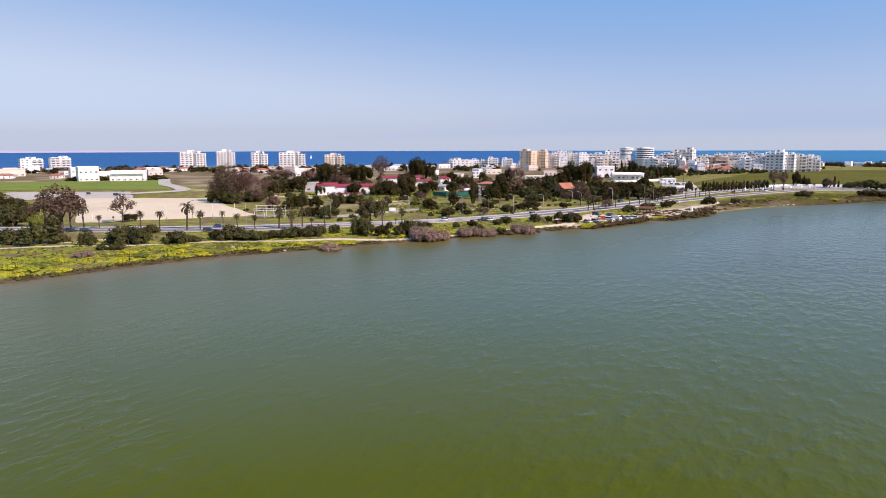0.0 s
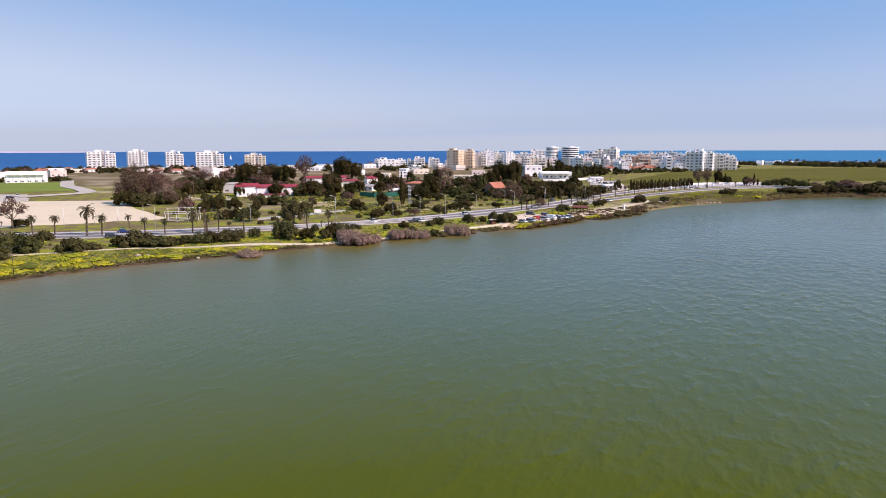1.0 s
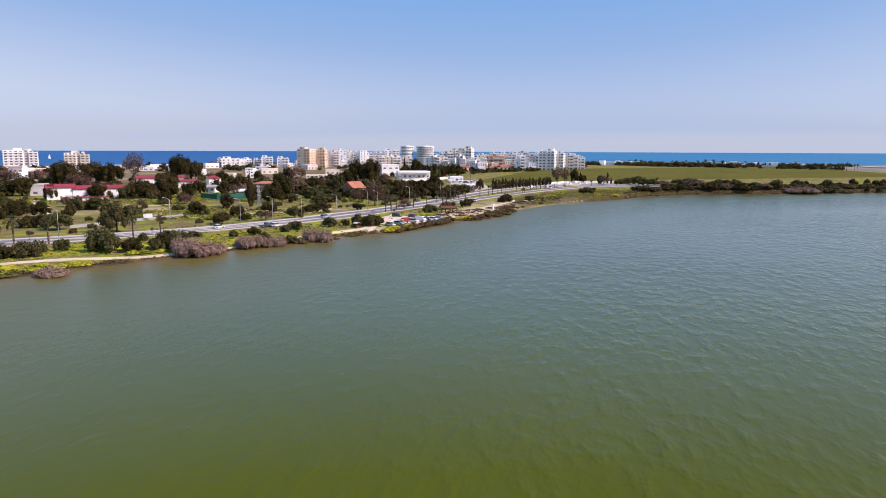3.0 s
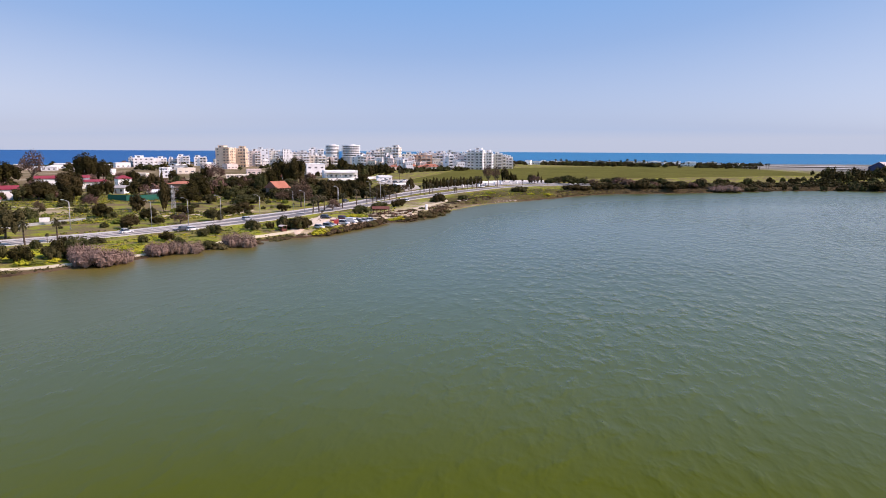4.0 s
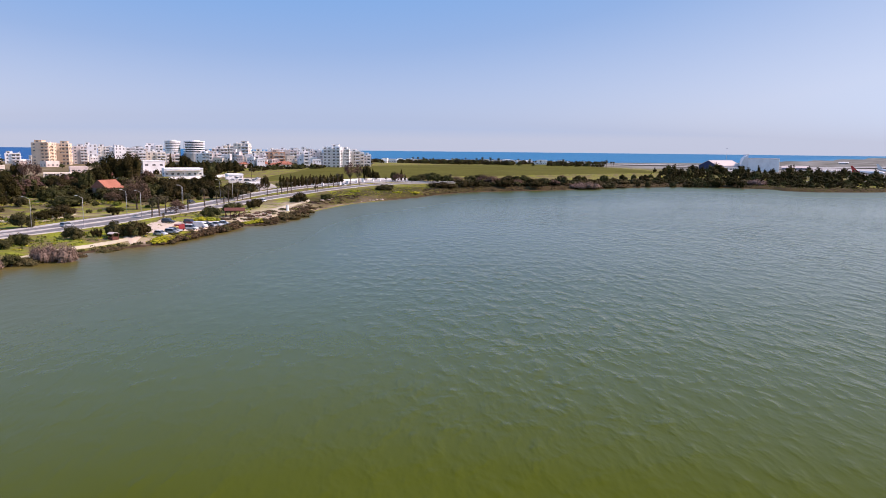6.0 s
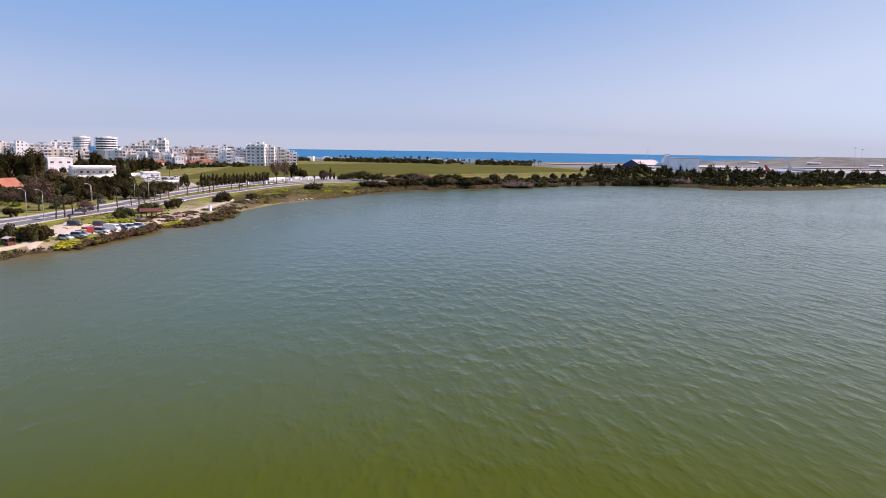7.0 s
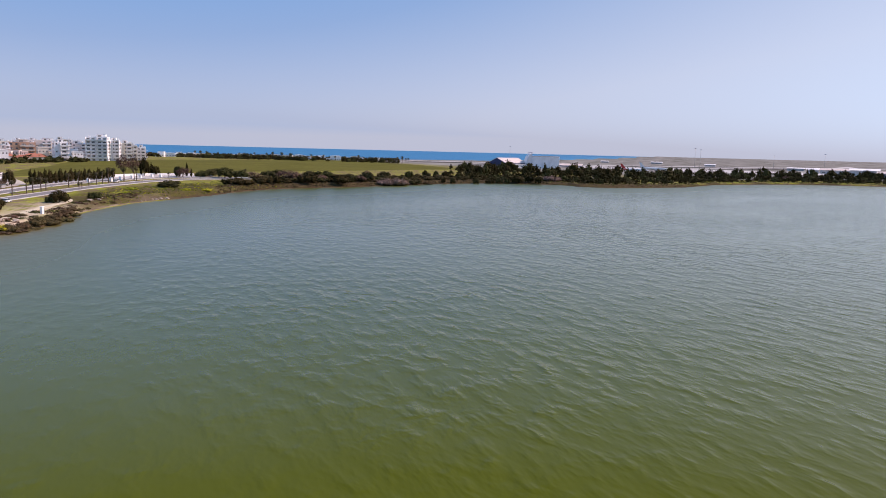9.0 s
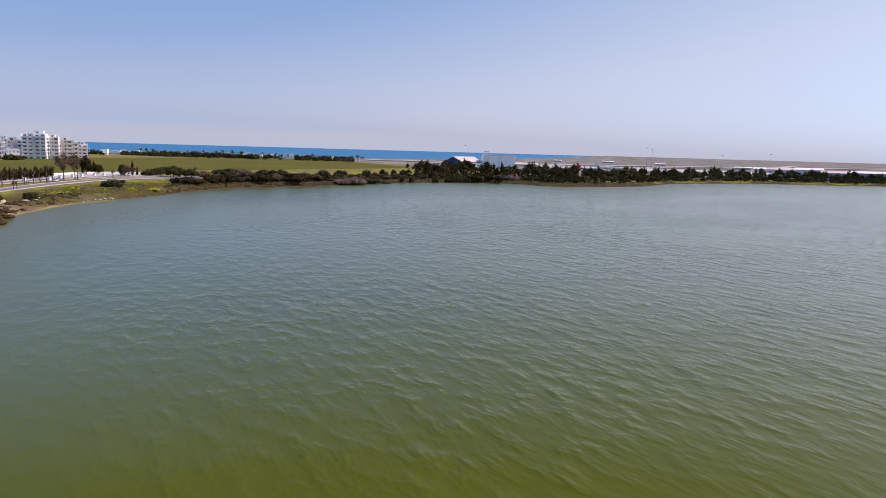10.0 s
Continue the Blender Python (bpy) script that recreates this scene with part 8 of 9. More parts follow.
apartment(327, 710, 8.0, 13.6, 10.0, 14.1, -26, 5, "pink", "white", 4, "pale pinkish flat-roofed apartment block with balconies")
apartment(374, 837, 8.8, 11.4, 9.0, 16.6, -25, 5, "grey", "white", 3, "grey flat-roofed apartment block with balconies")
apartment(336, 699, 7.7, 17.2, 18.0, 20.3, -35, 7, "white", "white", 6, "tall white apartment block with rows of windows", balcony='full')
apartment(350, 698, 7.7, 8.7, 9.0, 17.8, -36, 6, "white", "white", 3, "white flat-roofed apartment block with balconies")
apartment(363, 703, 7.7, 10.8, 9.0, 15.8, -29, 5, "cream", "white", 3, "cream flat-roofed apartment block with balconies")
apartment(376, 712, 7.7, 6.0, 9.0, 13.7, -29, 4, "cream", "white", 2, "cream flat-roofed apartment block with balconies")
apartment(387, 718, 7.7, 8.1, 9.0, 12.2, -30, 4, "white", "white", 2, "white flat-roofed apartment block with balconies")
apartment(346, 871, 9.0, 9.4, 9.0, 14.7, -23, 5, "white", "white", 3, "white flat-roofed apartment block with balconies")
apartment(364, 885, 8.9, 12.0, 9.0, 15.5, -23, 5, "pink", "white", 3, "pale pinkish flat-roofed apartment block with balconies")
apartment(383, 889, 8.7, 14.5, 10.7, 15.4, -24, 5, "cream", "white", 3, "cream flat-roofed apartment block with balconies")
apartment(384, 832, 8.7, 11.4, 9.0, 13.7, -26, 4, "white", "white", 3, "white flat-roofed apartment block with balconies")
apartment(196, 915, 9.0, 8.4, 9.0, 10.5, -6, 3, "pink", "white", 3, "pale pinkish flat-roofed apartment block with balconies", balcony=True, plain=True)
apartment(198, 894, 9.1, 9.0, 9.0, 9.0, -10, 3, "pink", "white", 3, "pale pinkish flat-roofed apartment block with balconies", balcony=False, plain=True)
apartment(207, 867, 9.2, 8.9, 9.0, 12.0, -23, 4, "cream", "white", 3, "cream flat-roofed apartment block with balconies", balcony=True, plain=True)
apartment(229, 914, 9.1, 13.9, 10.2, 9.1, -10, 3, "pink", "white", 3, "pale pinkish flat-roofed apartment block with balconies", balcony=True, plain=True)
apartment(259, 844, 9.3, 12.0, 9.0, 12.5, -21, 4, "pink", "white", 3, "pale pinkish flat-roofed apartment block with balconies", balcony=False, plain=True)
apartment(291, 906, 9.2, 12.8, 9.5, 10.6, -30, 3, "cream", "white", 3, "cream flat-roofed apartment block with balconies", balcony=True, plain=True)
apartment(277, 844, 9.3, 7.8, 9.0, 9.4, -1, 3, "white", "white", 3, "white flat-roofed apartment block with balconies", balcony=False, plain=True)
apartment(309, 901, 9.2, 10.7, 9.0, 12.6, -39, 4, "white", "white", 3, "white flat-roofed apartment block with balconies", balcony=True, plain=True)
apartment(315, 874, 9.2, 11.0, 9.0, 10.7, -16, 3, "grey", "white", 3, "grey flat-roofed apartment block with balconies", balcony=False, plain=True)
apartment(330, 878, 9.1, 14.3, 10.5, 9.6, -26, 3, "cream", "white", 3, "cream flat-roofed apartment block with balconies", balcony=False, plain=True)
apartment(334, 862, 9.1, 10.0, 9.0, 11.0, -3, 4, "grey", "white", 3, "grey flat-roofed apartment block with balconies", balcony=True, plain=True)
apartment(339, 844, 9.1, 13.5, 9.9, 12.0, -34, 4, "cream", "white", 3, "cream flat-roofed apartment block with balconies", balcony=False, plain=True)
apartment(361, 868, 8.9, 10.2, 9.0, 12.7, -10, 4, "white", "white", 3, "white flat-roofed apartment block with balconies", balcony=False, plain=True)
apartment(364, 853, 8.9, 12.2, 9.0, 9.6, -10, 3, "grey", "white", 3, "grey flat-roofed apartment block with balconies", balcony=False, plain=True)
apartment(377, 856, 8.8, 10.4, 9.0, 13.4, -18, 4, "grey", "white", 3, "grey flat-roofed apartment block with balconies", balcony=False, plain=True)
apartment(411, 898, 8.4, 15.3, 11.3, 14.2, -27, 5, "white", "white", 3, "white flat-roofed apartment block with balconies", balcony=True, plain=True)
apartment(420, 896, 8.4, 9.4, 9.0, 14.6, -23, 5, "white", "white", 3, "white flat-roofed apartment block with balconies", balcony=True, plain=True)
apartment(390, 807, 8.5, 11.3, 9.0, 13.2, -36, 4, "white", "white", 3, "white flat-roofed apartment block with balconies", balcony=False, plain=True)
apartment(440, 878, 8.2, 14.3, 10.5, 10.0, -44, 3, "cream", "white", 3, "cream flat-roofed apartment block with balconies", balcony=False, plain=True)
apartment(423, 820, 8.3, 8.2, 9.0, 14.6, -31, 5, "cream", "white", 3, "cream flat-roofed apartment block with balconies", balcony=False, plain=True)
apartment(468, 876, 7.9, 13.0, 9.6, 14.0, -14, 5, "white", "white", 3, "white flat-roofed apartment block with balconies", balcony=True, plain=True)
house(284, 704, 8.1, 11, 9, 3.4, -6, "tile", "cream", 2.0, "two-tone town house with a clay tile roof", False, 3, "town houses")
house(265, 701, 8.1, 11, 9, 3.4, -20, "tile", "white", 2.0, "two-tone town house with a clay tile roof", False, 3, "town houses")
house(287, 707, 8.1, 12, 9, 3.4, -25, "tile", "pink", 2.0, "two-tone town house with a clay tile roof", False, 3, "town houses")
house(263, 673, 7.6, 10, 9, 3.4, -28, "tile", "white", 2.0, "two-tone town house with a clay tile roof", False, 3, "town houses")
house(282, 688, 7.8, 11, 9, 3.4, -13, "tile", "cream", 2.0, "two-tone town house with a clay tile roof", False, 3, "town houses")
house(254, 703, 8.1, 14, 9, 3.4, 13, "tile", "pink", 2.0, "two-tone town house with a clay tile roof", False, 3, "town houses")
house(246, 700, 8.0, 12, 9, 3.4, 6, "tile", "pink", 2.0, "two-tone town house with a clay tile roof", False, 3, "town houses")
house(257, 707, 8.1, 11, 9, 3.4, -39, "tile", "cream", 2.0, "two-tone town house with a clay tile roof", False, 3, "town houses")
house(292, 707, 8.1, 9, 9, 3.4, -29, "tile", "cream", 2.0, "two-tone town house with a clay tile roof", False, 3, "town houses")
round_block(217, 821, 9.1, 7.8, 22.8, 6, False, 13)
round_block(237, 815, 9.2, 10.6, 22.6, 5, True, 11)
flat_house(235, 734, 8.4, 8.0, 9.0, 7.9, -37, "cream", "cream two-storey town house with a flat roof", 3, 2)
flat_house(279, 744, 8.6, 7.8, 9.0, 8.6, -35, "white", "white two-storey town house with a flat roof", 3, 2)
flat_house(331, 705, 7.9, 7.8, 9.0, 9.3, -43, "pink", "pink two-storey town house with a flat roof", 3, 2)
flat_house(243, 703, 8.0, 5.5, 9.0, 11.3, -24, "pink", "pink two-storey town house with a flat roof", 3, 2)
flat_house(262, 725, 8.3, 8.1, 9.0, 11.6, -37, "white", "white two-storey town house with a flat roof", 3, 2)
flat_house(317, 718, 8.1, 6.8, 9.0, 10.4, -24, "cream", "cream two-storey town house with a flat roof", 3, 2)
flat_house(267, 770, 8.9, 8.6, 9.0, 8.7, -40, "white", "white two-storey town house with a flat roof", 3, 2)
flat_house(316, 695, 7.8, 7.4, 9.0, 7.9, -15, "white", "white two-storey town house with a flat roof", 3, 2)
flat_house(321, 711, 8.0, 8.3, 9.0, 9.5, -36, "white", "white two-storey town house with a flat roof", 3, 2)
flat_house(277, 716, 8.2, 7.9, 9.0, 7.4, -37, "pink", "pink two-storey town house with a flat roof", 3, 2)
flat_house(245, 733, 8.4, 6.7, 9.0, 6.2, -3, "cream", "cream two-storey town house with a flat roof", 3, 2)
flat_house(341, 726, 8.1, 7.9, 9.0, 10.2, -32, "white", "white two-storey town house with a flat roof", 3, 2)
flat_house(240, 777, 8.9, 6.4, 9.0, 10.0, -26, "pink", "pink two-storey town house with a flat roof", 3, 2)
flat_house(272, 755, 8.7, 5.2, 9.0, 9.6, -6, "white", "white two-storey town house with a flat roof", 3, 2)
flat_house(326, 723, 8.2, 7.3, 9.0, 10.5, -10, "white", "white two-storey town house with a flat roof", 3, 2)
flat_house(311, 719, 8.2, 5.7, 9.0, 10.6, -30, "cream", "cream two-storey town house with a flat roof", 3, 2)
flat_house(252, 699, 8.0, 6.3, 9.0, 10.0, -30, "white", "white two-storey town house with a flat roof", 3, 2)
flat_house(267, 720, 8.3, 6.4, 9.0, 8.4, -22, "cream", "cream two-storey town house with a flat roof", 3, 2)
flat_house(262, 766, 8.8, 7.3, 9.0, 8.0, -12, "white", "white two-storey town house with a flat roof", 3, 2)
flat_house(324, 746, 8.5, 8.5, 9.0, 7.3, -17, "white", "white two-storey town house with a flat roof", 3, 2)
flat_house(254, 760, 8.7, 6.2, 9.0, 9.4, -35, "cream", "cream two-storey town house with a flat roof", 3, 2)
flat_house(258, 693, 7.9, 7.1, 9.0, 8.6, -11, "white", "white two-storey town house with a flat roof", 3, 2)
flat_house(250, 756, 8.7, 8.4, 9.0, 10.7, -32, "white", "white two-storey town house with a flat roof", 3, 2)
flat_house(258, 735, 8.5, 5.7, 9.0, 8.4, -27, "white", "white two-storey town house with a flat roof", 3, 2)
flat_house(302, 724, 8.3, 7.7, 9.0, 10.3, -16, "cream", "cream two-storey town house with a flat roof", 3, 2)
flat_house(316, 737, 8.4, 5.4, 9.0, 6.0, -21, "cream", "cream two-storey town house with a flat roof", 3, 2)
flat_house(258, 733, 8.4, 7.0, 9.0, 8.6, -31, "pink", "pink two-storey town house with a flat roof", 3, 2)
flat_house(256, 727, 8.3, 7.9, 9.0, 9.2, -39, "cream", "cream two-storey town house with a flat roof", 3, 2)
flat_house(268, 706, 8.1, 4.9, 9.0, 6.9, -31, "cream", "cream two-storey town house with a flat roof", 3, 2)
flat_house(283, 716, 8.2, 5.2, 9.0, 7.0, -6, "pink", "pink two-storey town house with a flat roof", 3, 2)
flat_house(115, 874, 8.3, 7.7, 9.0, 7.9, -2, "white", "white two-storey town house with a flat roof", 3, 2)
flat_house(188, 896, 9.0, 9.6, 9.0, 7.5, -23, "cream", "cream two-storey town house with a flat roof", 3, 2)
flat_house(156, 897, 8.7, 8.0, 9.0, 5.6, 3, "cream", "cream two-storey town house with a flat roof", 3, 2)
flat_house(95, 862, 8.0, 7.1, 9.0, 4.4, -18, "white", "white two-storey town house with a flat roof", 3, 2)
flat_house(100, 876, 8.1, 9.1, 9.0, 8.2, 6, "cream", "cream two-storey town house with a flat roof", 3, 2)
flat_house(119, 903, 8.3, 6.8, 9.0, 3.8, -20, "cream", "cream two-storey town house with a flat roof", 3, 2)
flat_house(183, 905, 8.9, 7.4, 9.0, 7.0, -9, "pink", "pink two-storey town house with a flat roof", 3, 2)
flat_house(151, 875, 8.7, 9.9, 9.0, 5.9, -11, "white", "white two-storey town house with a flat roof", 3, 2)
flat_house(148, 873, 8.7, 7.9, 9.0, 7.5, -19, "white", "white two-storey town house with a flat roof", 3, 2)
flat_house(122, 856, 8.4, 9.6, 9.0, 8.3, -21, "cream", "cream two-storey town house with a flat roof", 3, 2)
flat_house(150, 858, 8.7, 6.9, 9.0, 6.6, -10, "white", "white two-storey town house with a flat roof", 3, 2)
flat_house(181, 919, 8.8, 10.8, 9.0, 5.1, -14, "cream", "cream two-storey town house with a flat roof", 3, 2)
flat_house(138, 853, 8.6, 10.5, 9.0, 8.4, -22, "cream", "cream two-storey town house with a flat roof", 3, 2)
flat_house(170, 882, 8.9, 7.3, 9.0, 3.1, -15, "white", "white two-storey town house with a flat roof", 3, 2)
flat_house(155, 835, 8.7, 10.0, 9.0, 8.3, -16, "cream", "cream two-storey town house with a flat roof", 3, 2)
flat_house(205, 911, 9.0, 11.1, 9.0, 3.0, -24, "white", "white two-storey town house with a flat roof", 3, 2)
flat_house(-507, 835, 3.2, 9, 9, 4.5, -16, "pink", "pink seaside house with a flat roof", 3, 1, 0.0, "seaside houses")
house(-439, 694, 3.3, 15, 9, 3.4, 14, "tile", "white", 1.6, "white seaside house with a clay tile roof", False, 3, "seaside houses")
flat_house(-245, 808, 3.8, 12, 9, 6.0, 38, "pink", "pink seaside house with a flat roof", 3, 1, 0.0, "seaside houses")
flat_house(-148, 888, 4.6, 17, 9, 4.5, 4, "white", "white seaside house with a flat roof", 3, 1, 0.0, "seaside houses")
house(-485, 968, 3.2, 13, 9, 3.4, 26, "tile", "white", 1.6, "white seaside house with a clay tile roof", False, 3, "seaside houses")
house(-397, 984, 3.3, 9, 9, 3.4, 3, "tile", "white", 1.6, "white seaside house with a clay tile roof", False, 3, "seaside houses")
flat_house(-383, 1007, 3.3, 18, 9, 3.5, -5, "white", "white seaside house with a flat roof", 3, 1, 0.0, "seaside houses")
flat_house(-402, 953, 3.3, 17, 9, 3.9, -14, "cream", "cream seaside house with a flat roof", 3, 1, 0.0, "seaside houses")
house(-283, 868, 3.6, 12, 9, 3.4, 28, "tile", "white", 1.6, "white seaside house with a clay tile roof", False, 3, "seaside houses")
flat_house(-424, 783, 3.3, 17, 9, 4.6, -8, "pink", "pink seaside house with a flat roof", 3, 1, 0.0, "seaside houses")
house(-243, 847, 3.8, 16, 9, 3.4, -1, "tile", "white", 1.6, "white seaside house with a clay tile roof", False, 3, "seaside houses")
house(-383, 875, 3.4, 15, 9, 3.4, 46, "tile", "white", 1.6, "white seaside house with a clay tile roof", False, 3, "seaside houses")
flat_house(-474, 925, 3.2, 18, 9, 5.6, 36, "white", "white seaside house with a flat roof", 3, 1, 0.0, "seaside houses")
house(-129, 779, 4.7, 10, 9, 3.4, 16, "tile", "white", 1.6, "white seaside house with a clay tile roof", False, 3, "seaside houses")
house(-344, 920, 3.4, 16, 9, 3.4, 34, "tile", "white", 1.6, "white seaside house with a clay tile roof", False, 3, "seaside houses")
flat_house(-421, 784, 3.3, 16, 9, 4.5, 38, "white", "white seaside house with a flat roof", 3, 1, 0.0, "seaside houses")
flat_house(-335, 957, 3.4, 16, 9, 4.9, 5, "cream", "cream seaside house with a flat roof", 3, 1, 0.0, "seaside houses")
flat_house(-161, 813, 4.4, 12, 9, 5.1, 32, "pink", "pink seaside house with a flat roof", 3, 1, 0.0, "seaside houses")
flat_house(-278, 862, 3.7, 18, 9, 3.6, -13, "white", "white seaside house with a flat roof", 3, 1, 0.0, "seaside houses")
flat_house(-142, 860, 4.7, 13, 9, 5.6, -12, "white", "white seaside house with a flat roof", 3, 1, 0.0, "seaside houses")
flat_house(-189, 862, 4.2, 15, 9, 6.2, -17, "pink", "pink seaside house with a flat roof", 3, 1, 0.0, "seaside houses")
house(-412, 941, 3.3, 12, 9, 3.4, 41, "tile", "pink", 1.6, "pink seaside house with a clay tile roof", False, 3, "seaside houses")
house(-386, 692, 3.3, 10, 9, 3.4, -4, "tile", "cream", 1.6, "cream seaside house with a clay tile roof", False, 3, "seaside houses")
house(-214, 827, 4.0, 12, 9, 3.4, 19, "tile", "white", 1.6, "white seaside house with a clay tile roof", False, 3, "seaside houses")
house(-219, 840, 4.0, 13, 9, 3.4, 21, "tile", "cream", 1.6, "cream seaside house with a clay tile roof", False, 3, "seaside houses")
flat_house(-161, 776, 4.4, 10, 9, 6.4, 16, "white", "white seaside house with a flat roof", 3, 1, 0.0, "seaside houses")
flat_house(-320, 769, 3.5, 15, 9, 6.2, 33, "pink", "pink seaside house with a flat roof", 3, 1, 0.0, "seaside houses")
flat_house(-484, 859, 3.2, 15, 9, 5.3, 32, "white", "white seaside house with a flat roof", 3, 1, 0.0, "seaside houses")
flat_house(-365, 873, 3.4, 16, 9, 5.7, 18, "white", "white seaside house with a flat roof", 3, 1, 0.0, "seaside houses")
flat_house(-150, 711, 4.3, 16, 9, 4.4, 33, "white", "white seaside house with a flat roof", 3, 1, 0.0, "seaside houses")
flat_house(-31, 788, 6.0, 16, 9, 5.2, -26, "pink", "pink seaside house with a flat roof", 3, 1, 0.0, "seaside houses")
flat_house(102, 657, 6.6, 12, 9, 4.3, -5, "pink", "pink seaside house with a flat roof", 3, 1, 0.0, "seaside houses")
flat_house(80, 812, 7.7, 8, 9, 3.8, 31, "pink", "pink seaside house with a flat roof", 3, 1, 0.0, "seaside houses")
flat_house(-93, 896, 5.2, 13, 9, 3.7, 29, "pink", "pink seaside house with a flat roof", 3, 1, 0.0, "seaside houses")
flat_house(54, 812, 7.3, 12, 9, 4.8, 21, "white", "white seaside house with a flat roof", 3, 1, 0.0, "seaside houses")
flat_house(112, 924, 8.1, 8, 9, 4.9, 33, "white", "white seaside house with a flat roof", 3, 1, 0.0, "seaside houses")
flat_house(-88, 704, 4.9, 15, 9, 5.3, 7, "pink", "pink seaside house with a flat roof", 3, 1, 0.0, "seaside houses")
flat_house(-35, 898, 6.0, 8, 9, 5.1, 3, "white", "white seaside house with a flat roof", 3, 1, 0.0, "seaside houses")
flat_house(-11, 702, 5.8, 12, 9, 4.8, -21, "white", "white seaside house with a flat roof", 3, 1, 0.0, "seaside houses")
flat_house(117, 887, 8.3, 13, 9, 3.6, 18, "cream", "cream seaside house with a flat roof", 3, 1, 0.0, "seaside houses")
flat_house(51, 698, 6.5, 15, 9, 4.8, 3, "cream", "cream seaside house with a flat roof", 3, 1, 0.0, "seaside houses")
flat_house(-64, 841, 5.6, 14, 9, 4.1, -5, "white", "white seaside house with a flat roof", 3, 1, 0.0, "seaside houses")
flat_house(37, 743, 6.7, 8, 9, 3.8, -26, "white", "white seaside house with a flat roof", 3, 1, 0.0, "seaside houses")
flat_house(99, 775, 7.8, 12, 9, 5.1, 25, "pink", "pink seaside house with a flat roof", 3, 1, 0.0, "seaside houses")
flat_house(91, 924, 7.8, 11, 9, 4.2, 16, "white", "white seaside house with a flat roof", 3, 1, 0.0, "seaside houses")
flat_house(-64, 911, 5.6, 14, 9, 3.8, 28, "white", "white seaside house with a flat roof", 3, 1, 0.0, "seaside houses")
flat_house(-121, 791, 4.8, 13, 9, 3.4, -16, "white", "white seaside house with a flat roof", 3, 1, 0.0, "seaside houses")
flat_house(-34, 838, 6.1, 13, 9, 3.9, -1, "white", "white seaside house with a flat roof", 3, 1, 0.0, "seaside houses")
flat_house(-19, 900, 6.2, 14, 9, 4.1, 32, "white", "white seaside house with a flat roof", 3, 1, 0.0, "seaside houses")
flat_house(53, 793, 7.2, 16, 9, 3.9, -18, "white", "white seaside house with a flat roof", 3, 1, 0.0, "seaside houses")
flat_house(1, 913, 6.5, 16, 9, 5.4, 17, "white", "white seaside house with a flat roof", 3, 1, 0.0, "seaside houses")
flat_house(-18, 760, 6.0, 14, 9, 3.8, 13, "white", "white seaside house with a flat roof", 3, 1, 0.0, "seaside houses")
flat_house(14, 633, 5.4, 9, 9, 3.8, -18, "cream", "cream seaside house with a flat roof", 3, 1, 0.0, "seaside houses")
flat_house(-78, 878, 5.4, 9, 9, 3.5, -7, "white", "white seaside house with a flat roof", 3, 1, 0.0, "seaside houses")
wood("forecourt_trees", "dark trees between the roadside buildings", area_places(60, ((158, 581), (193, 526), (268, 703), (216, 774)), 2.5, 5.5, 61, 1.0), ("dark", "dark", "olive"), 62)
flat_house(709, 950, 5.7, 8, 7, 5.2, -23, "white", "white beach house among the palms", 3, 1, 0.0, "beach houses")
flat_house(646, 989, 5.7, 8, 7, 4.6, -31, "white", "white beach house among the palms", 3, 1, 0.0, "beach houses")
flat_house(776, 916, 5.5, 8, 7, 6.0, -35, "white", "white beach house among the palms", 3, 1, 0.0, "beach houses")
flat_house(676, 963, 5.8, 12, 7, 5.1, -18, "cream", "cream beach house among the palms", 3, 1, 0.0, "beach houses")
flat_house(496, 960, 7.2, 8, 7, 5.5, -27, "cream", "cream beach house among the palms", 3, 1, 0.0, "beach houses")
flat_house(596, 1008, 5.9, 11, 7, 4.1, -40, "cream", "cream beach house among the palms", 3, 1, 0.0, "beach houses")
flat_house(826, 888, 5.3, 10, 7, 4.8, -45, "cream", "cream beach house among the palms", 3, 1, 0.0, "beach houses")
flat_house(565, 980, 6.4, 8, 7, 4.1, -35, "cream", "cream beach house among the palms", 3, 1, 0.0, "beach houses")
flat_house(524, 998, 6.5, 11, 7, 6.7, -12, "cream", "cream beach house among the palms", 3, 1, 0.0, "beach houses")
flat_house(772, 921, 5.5, 9, 7, 6.2, -49, "cream", "cream beach house among the palms", 3, 1, 0.0, "beach houses")
flat_house(750, 948, 5.5, 10, 7, 6.1, -46, "cream", "cream beach house among the palms", 3, 1, 0.0, "beach houses")
flat_house(714, 839, 6.0, 8, 7, 4.2, -50, "white", "white beach house among the palms", 3, 1, 0.0, "beach houses")
flat_house(754, 821, 5.7, 10, 7, 5.8, -32, "white", "white beach house among the palms", 3, 1, 0.0, "beach houses")
flat_house(591, 922, 6.6, 12, 7, 4.0, -50, "white", "white beach house among the palms", 3, 1, 0.0, "beach houses")
flat_house(582, 970, 6.3, 11, 7, 5.4, -30, "white", "white beach house among the palms", 3, 1, 0.0, "beach houses")
flat_house(752, 894, 5.7, 8, 7, 3.9, -52, "cream", "cream beach house among the palms", 3, 1, 0.0, "beach houses")
flat_house(782, 877, 5.6, 6, 7, 6.5, -46, "white", "white beach house among the palms", 3, 1, 0.0, "beach houses")
flat_house(823, 848, 5.4, 10, 7, 6.2, -39, "cream", "cream beach house among the palms", 3, 1, 0.0, "beach houses")
flat_house(680, 871, 6.2, 8, 7, 3.8, -53, "cream", "cream beach house among the palms", 3, 1, 0.0, "beach houses")
flat_house(629, 909, 6.4, 11, 7, 4.0, -54, "white", "white beach house among the palms", 3, 1, 0.0, "beach houses")
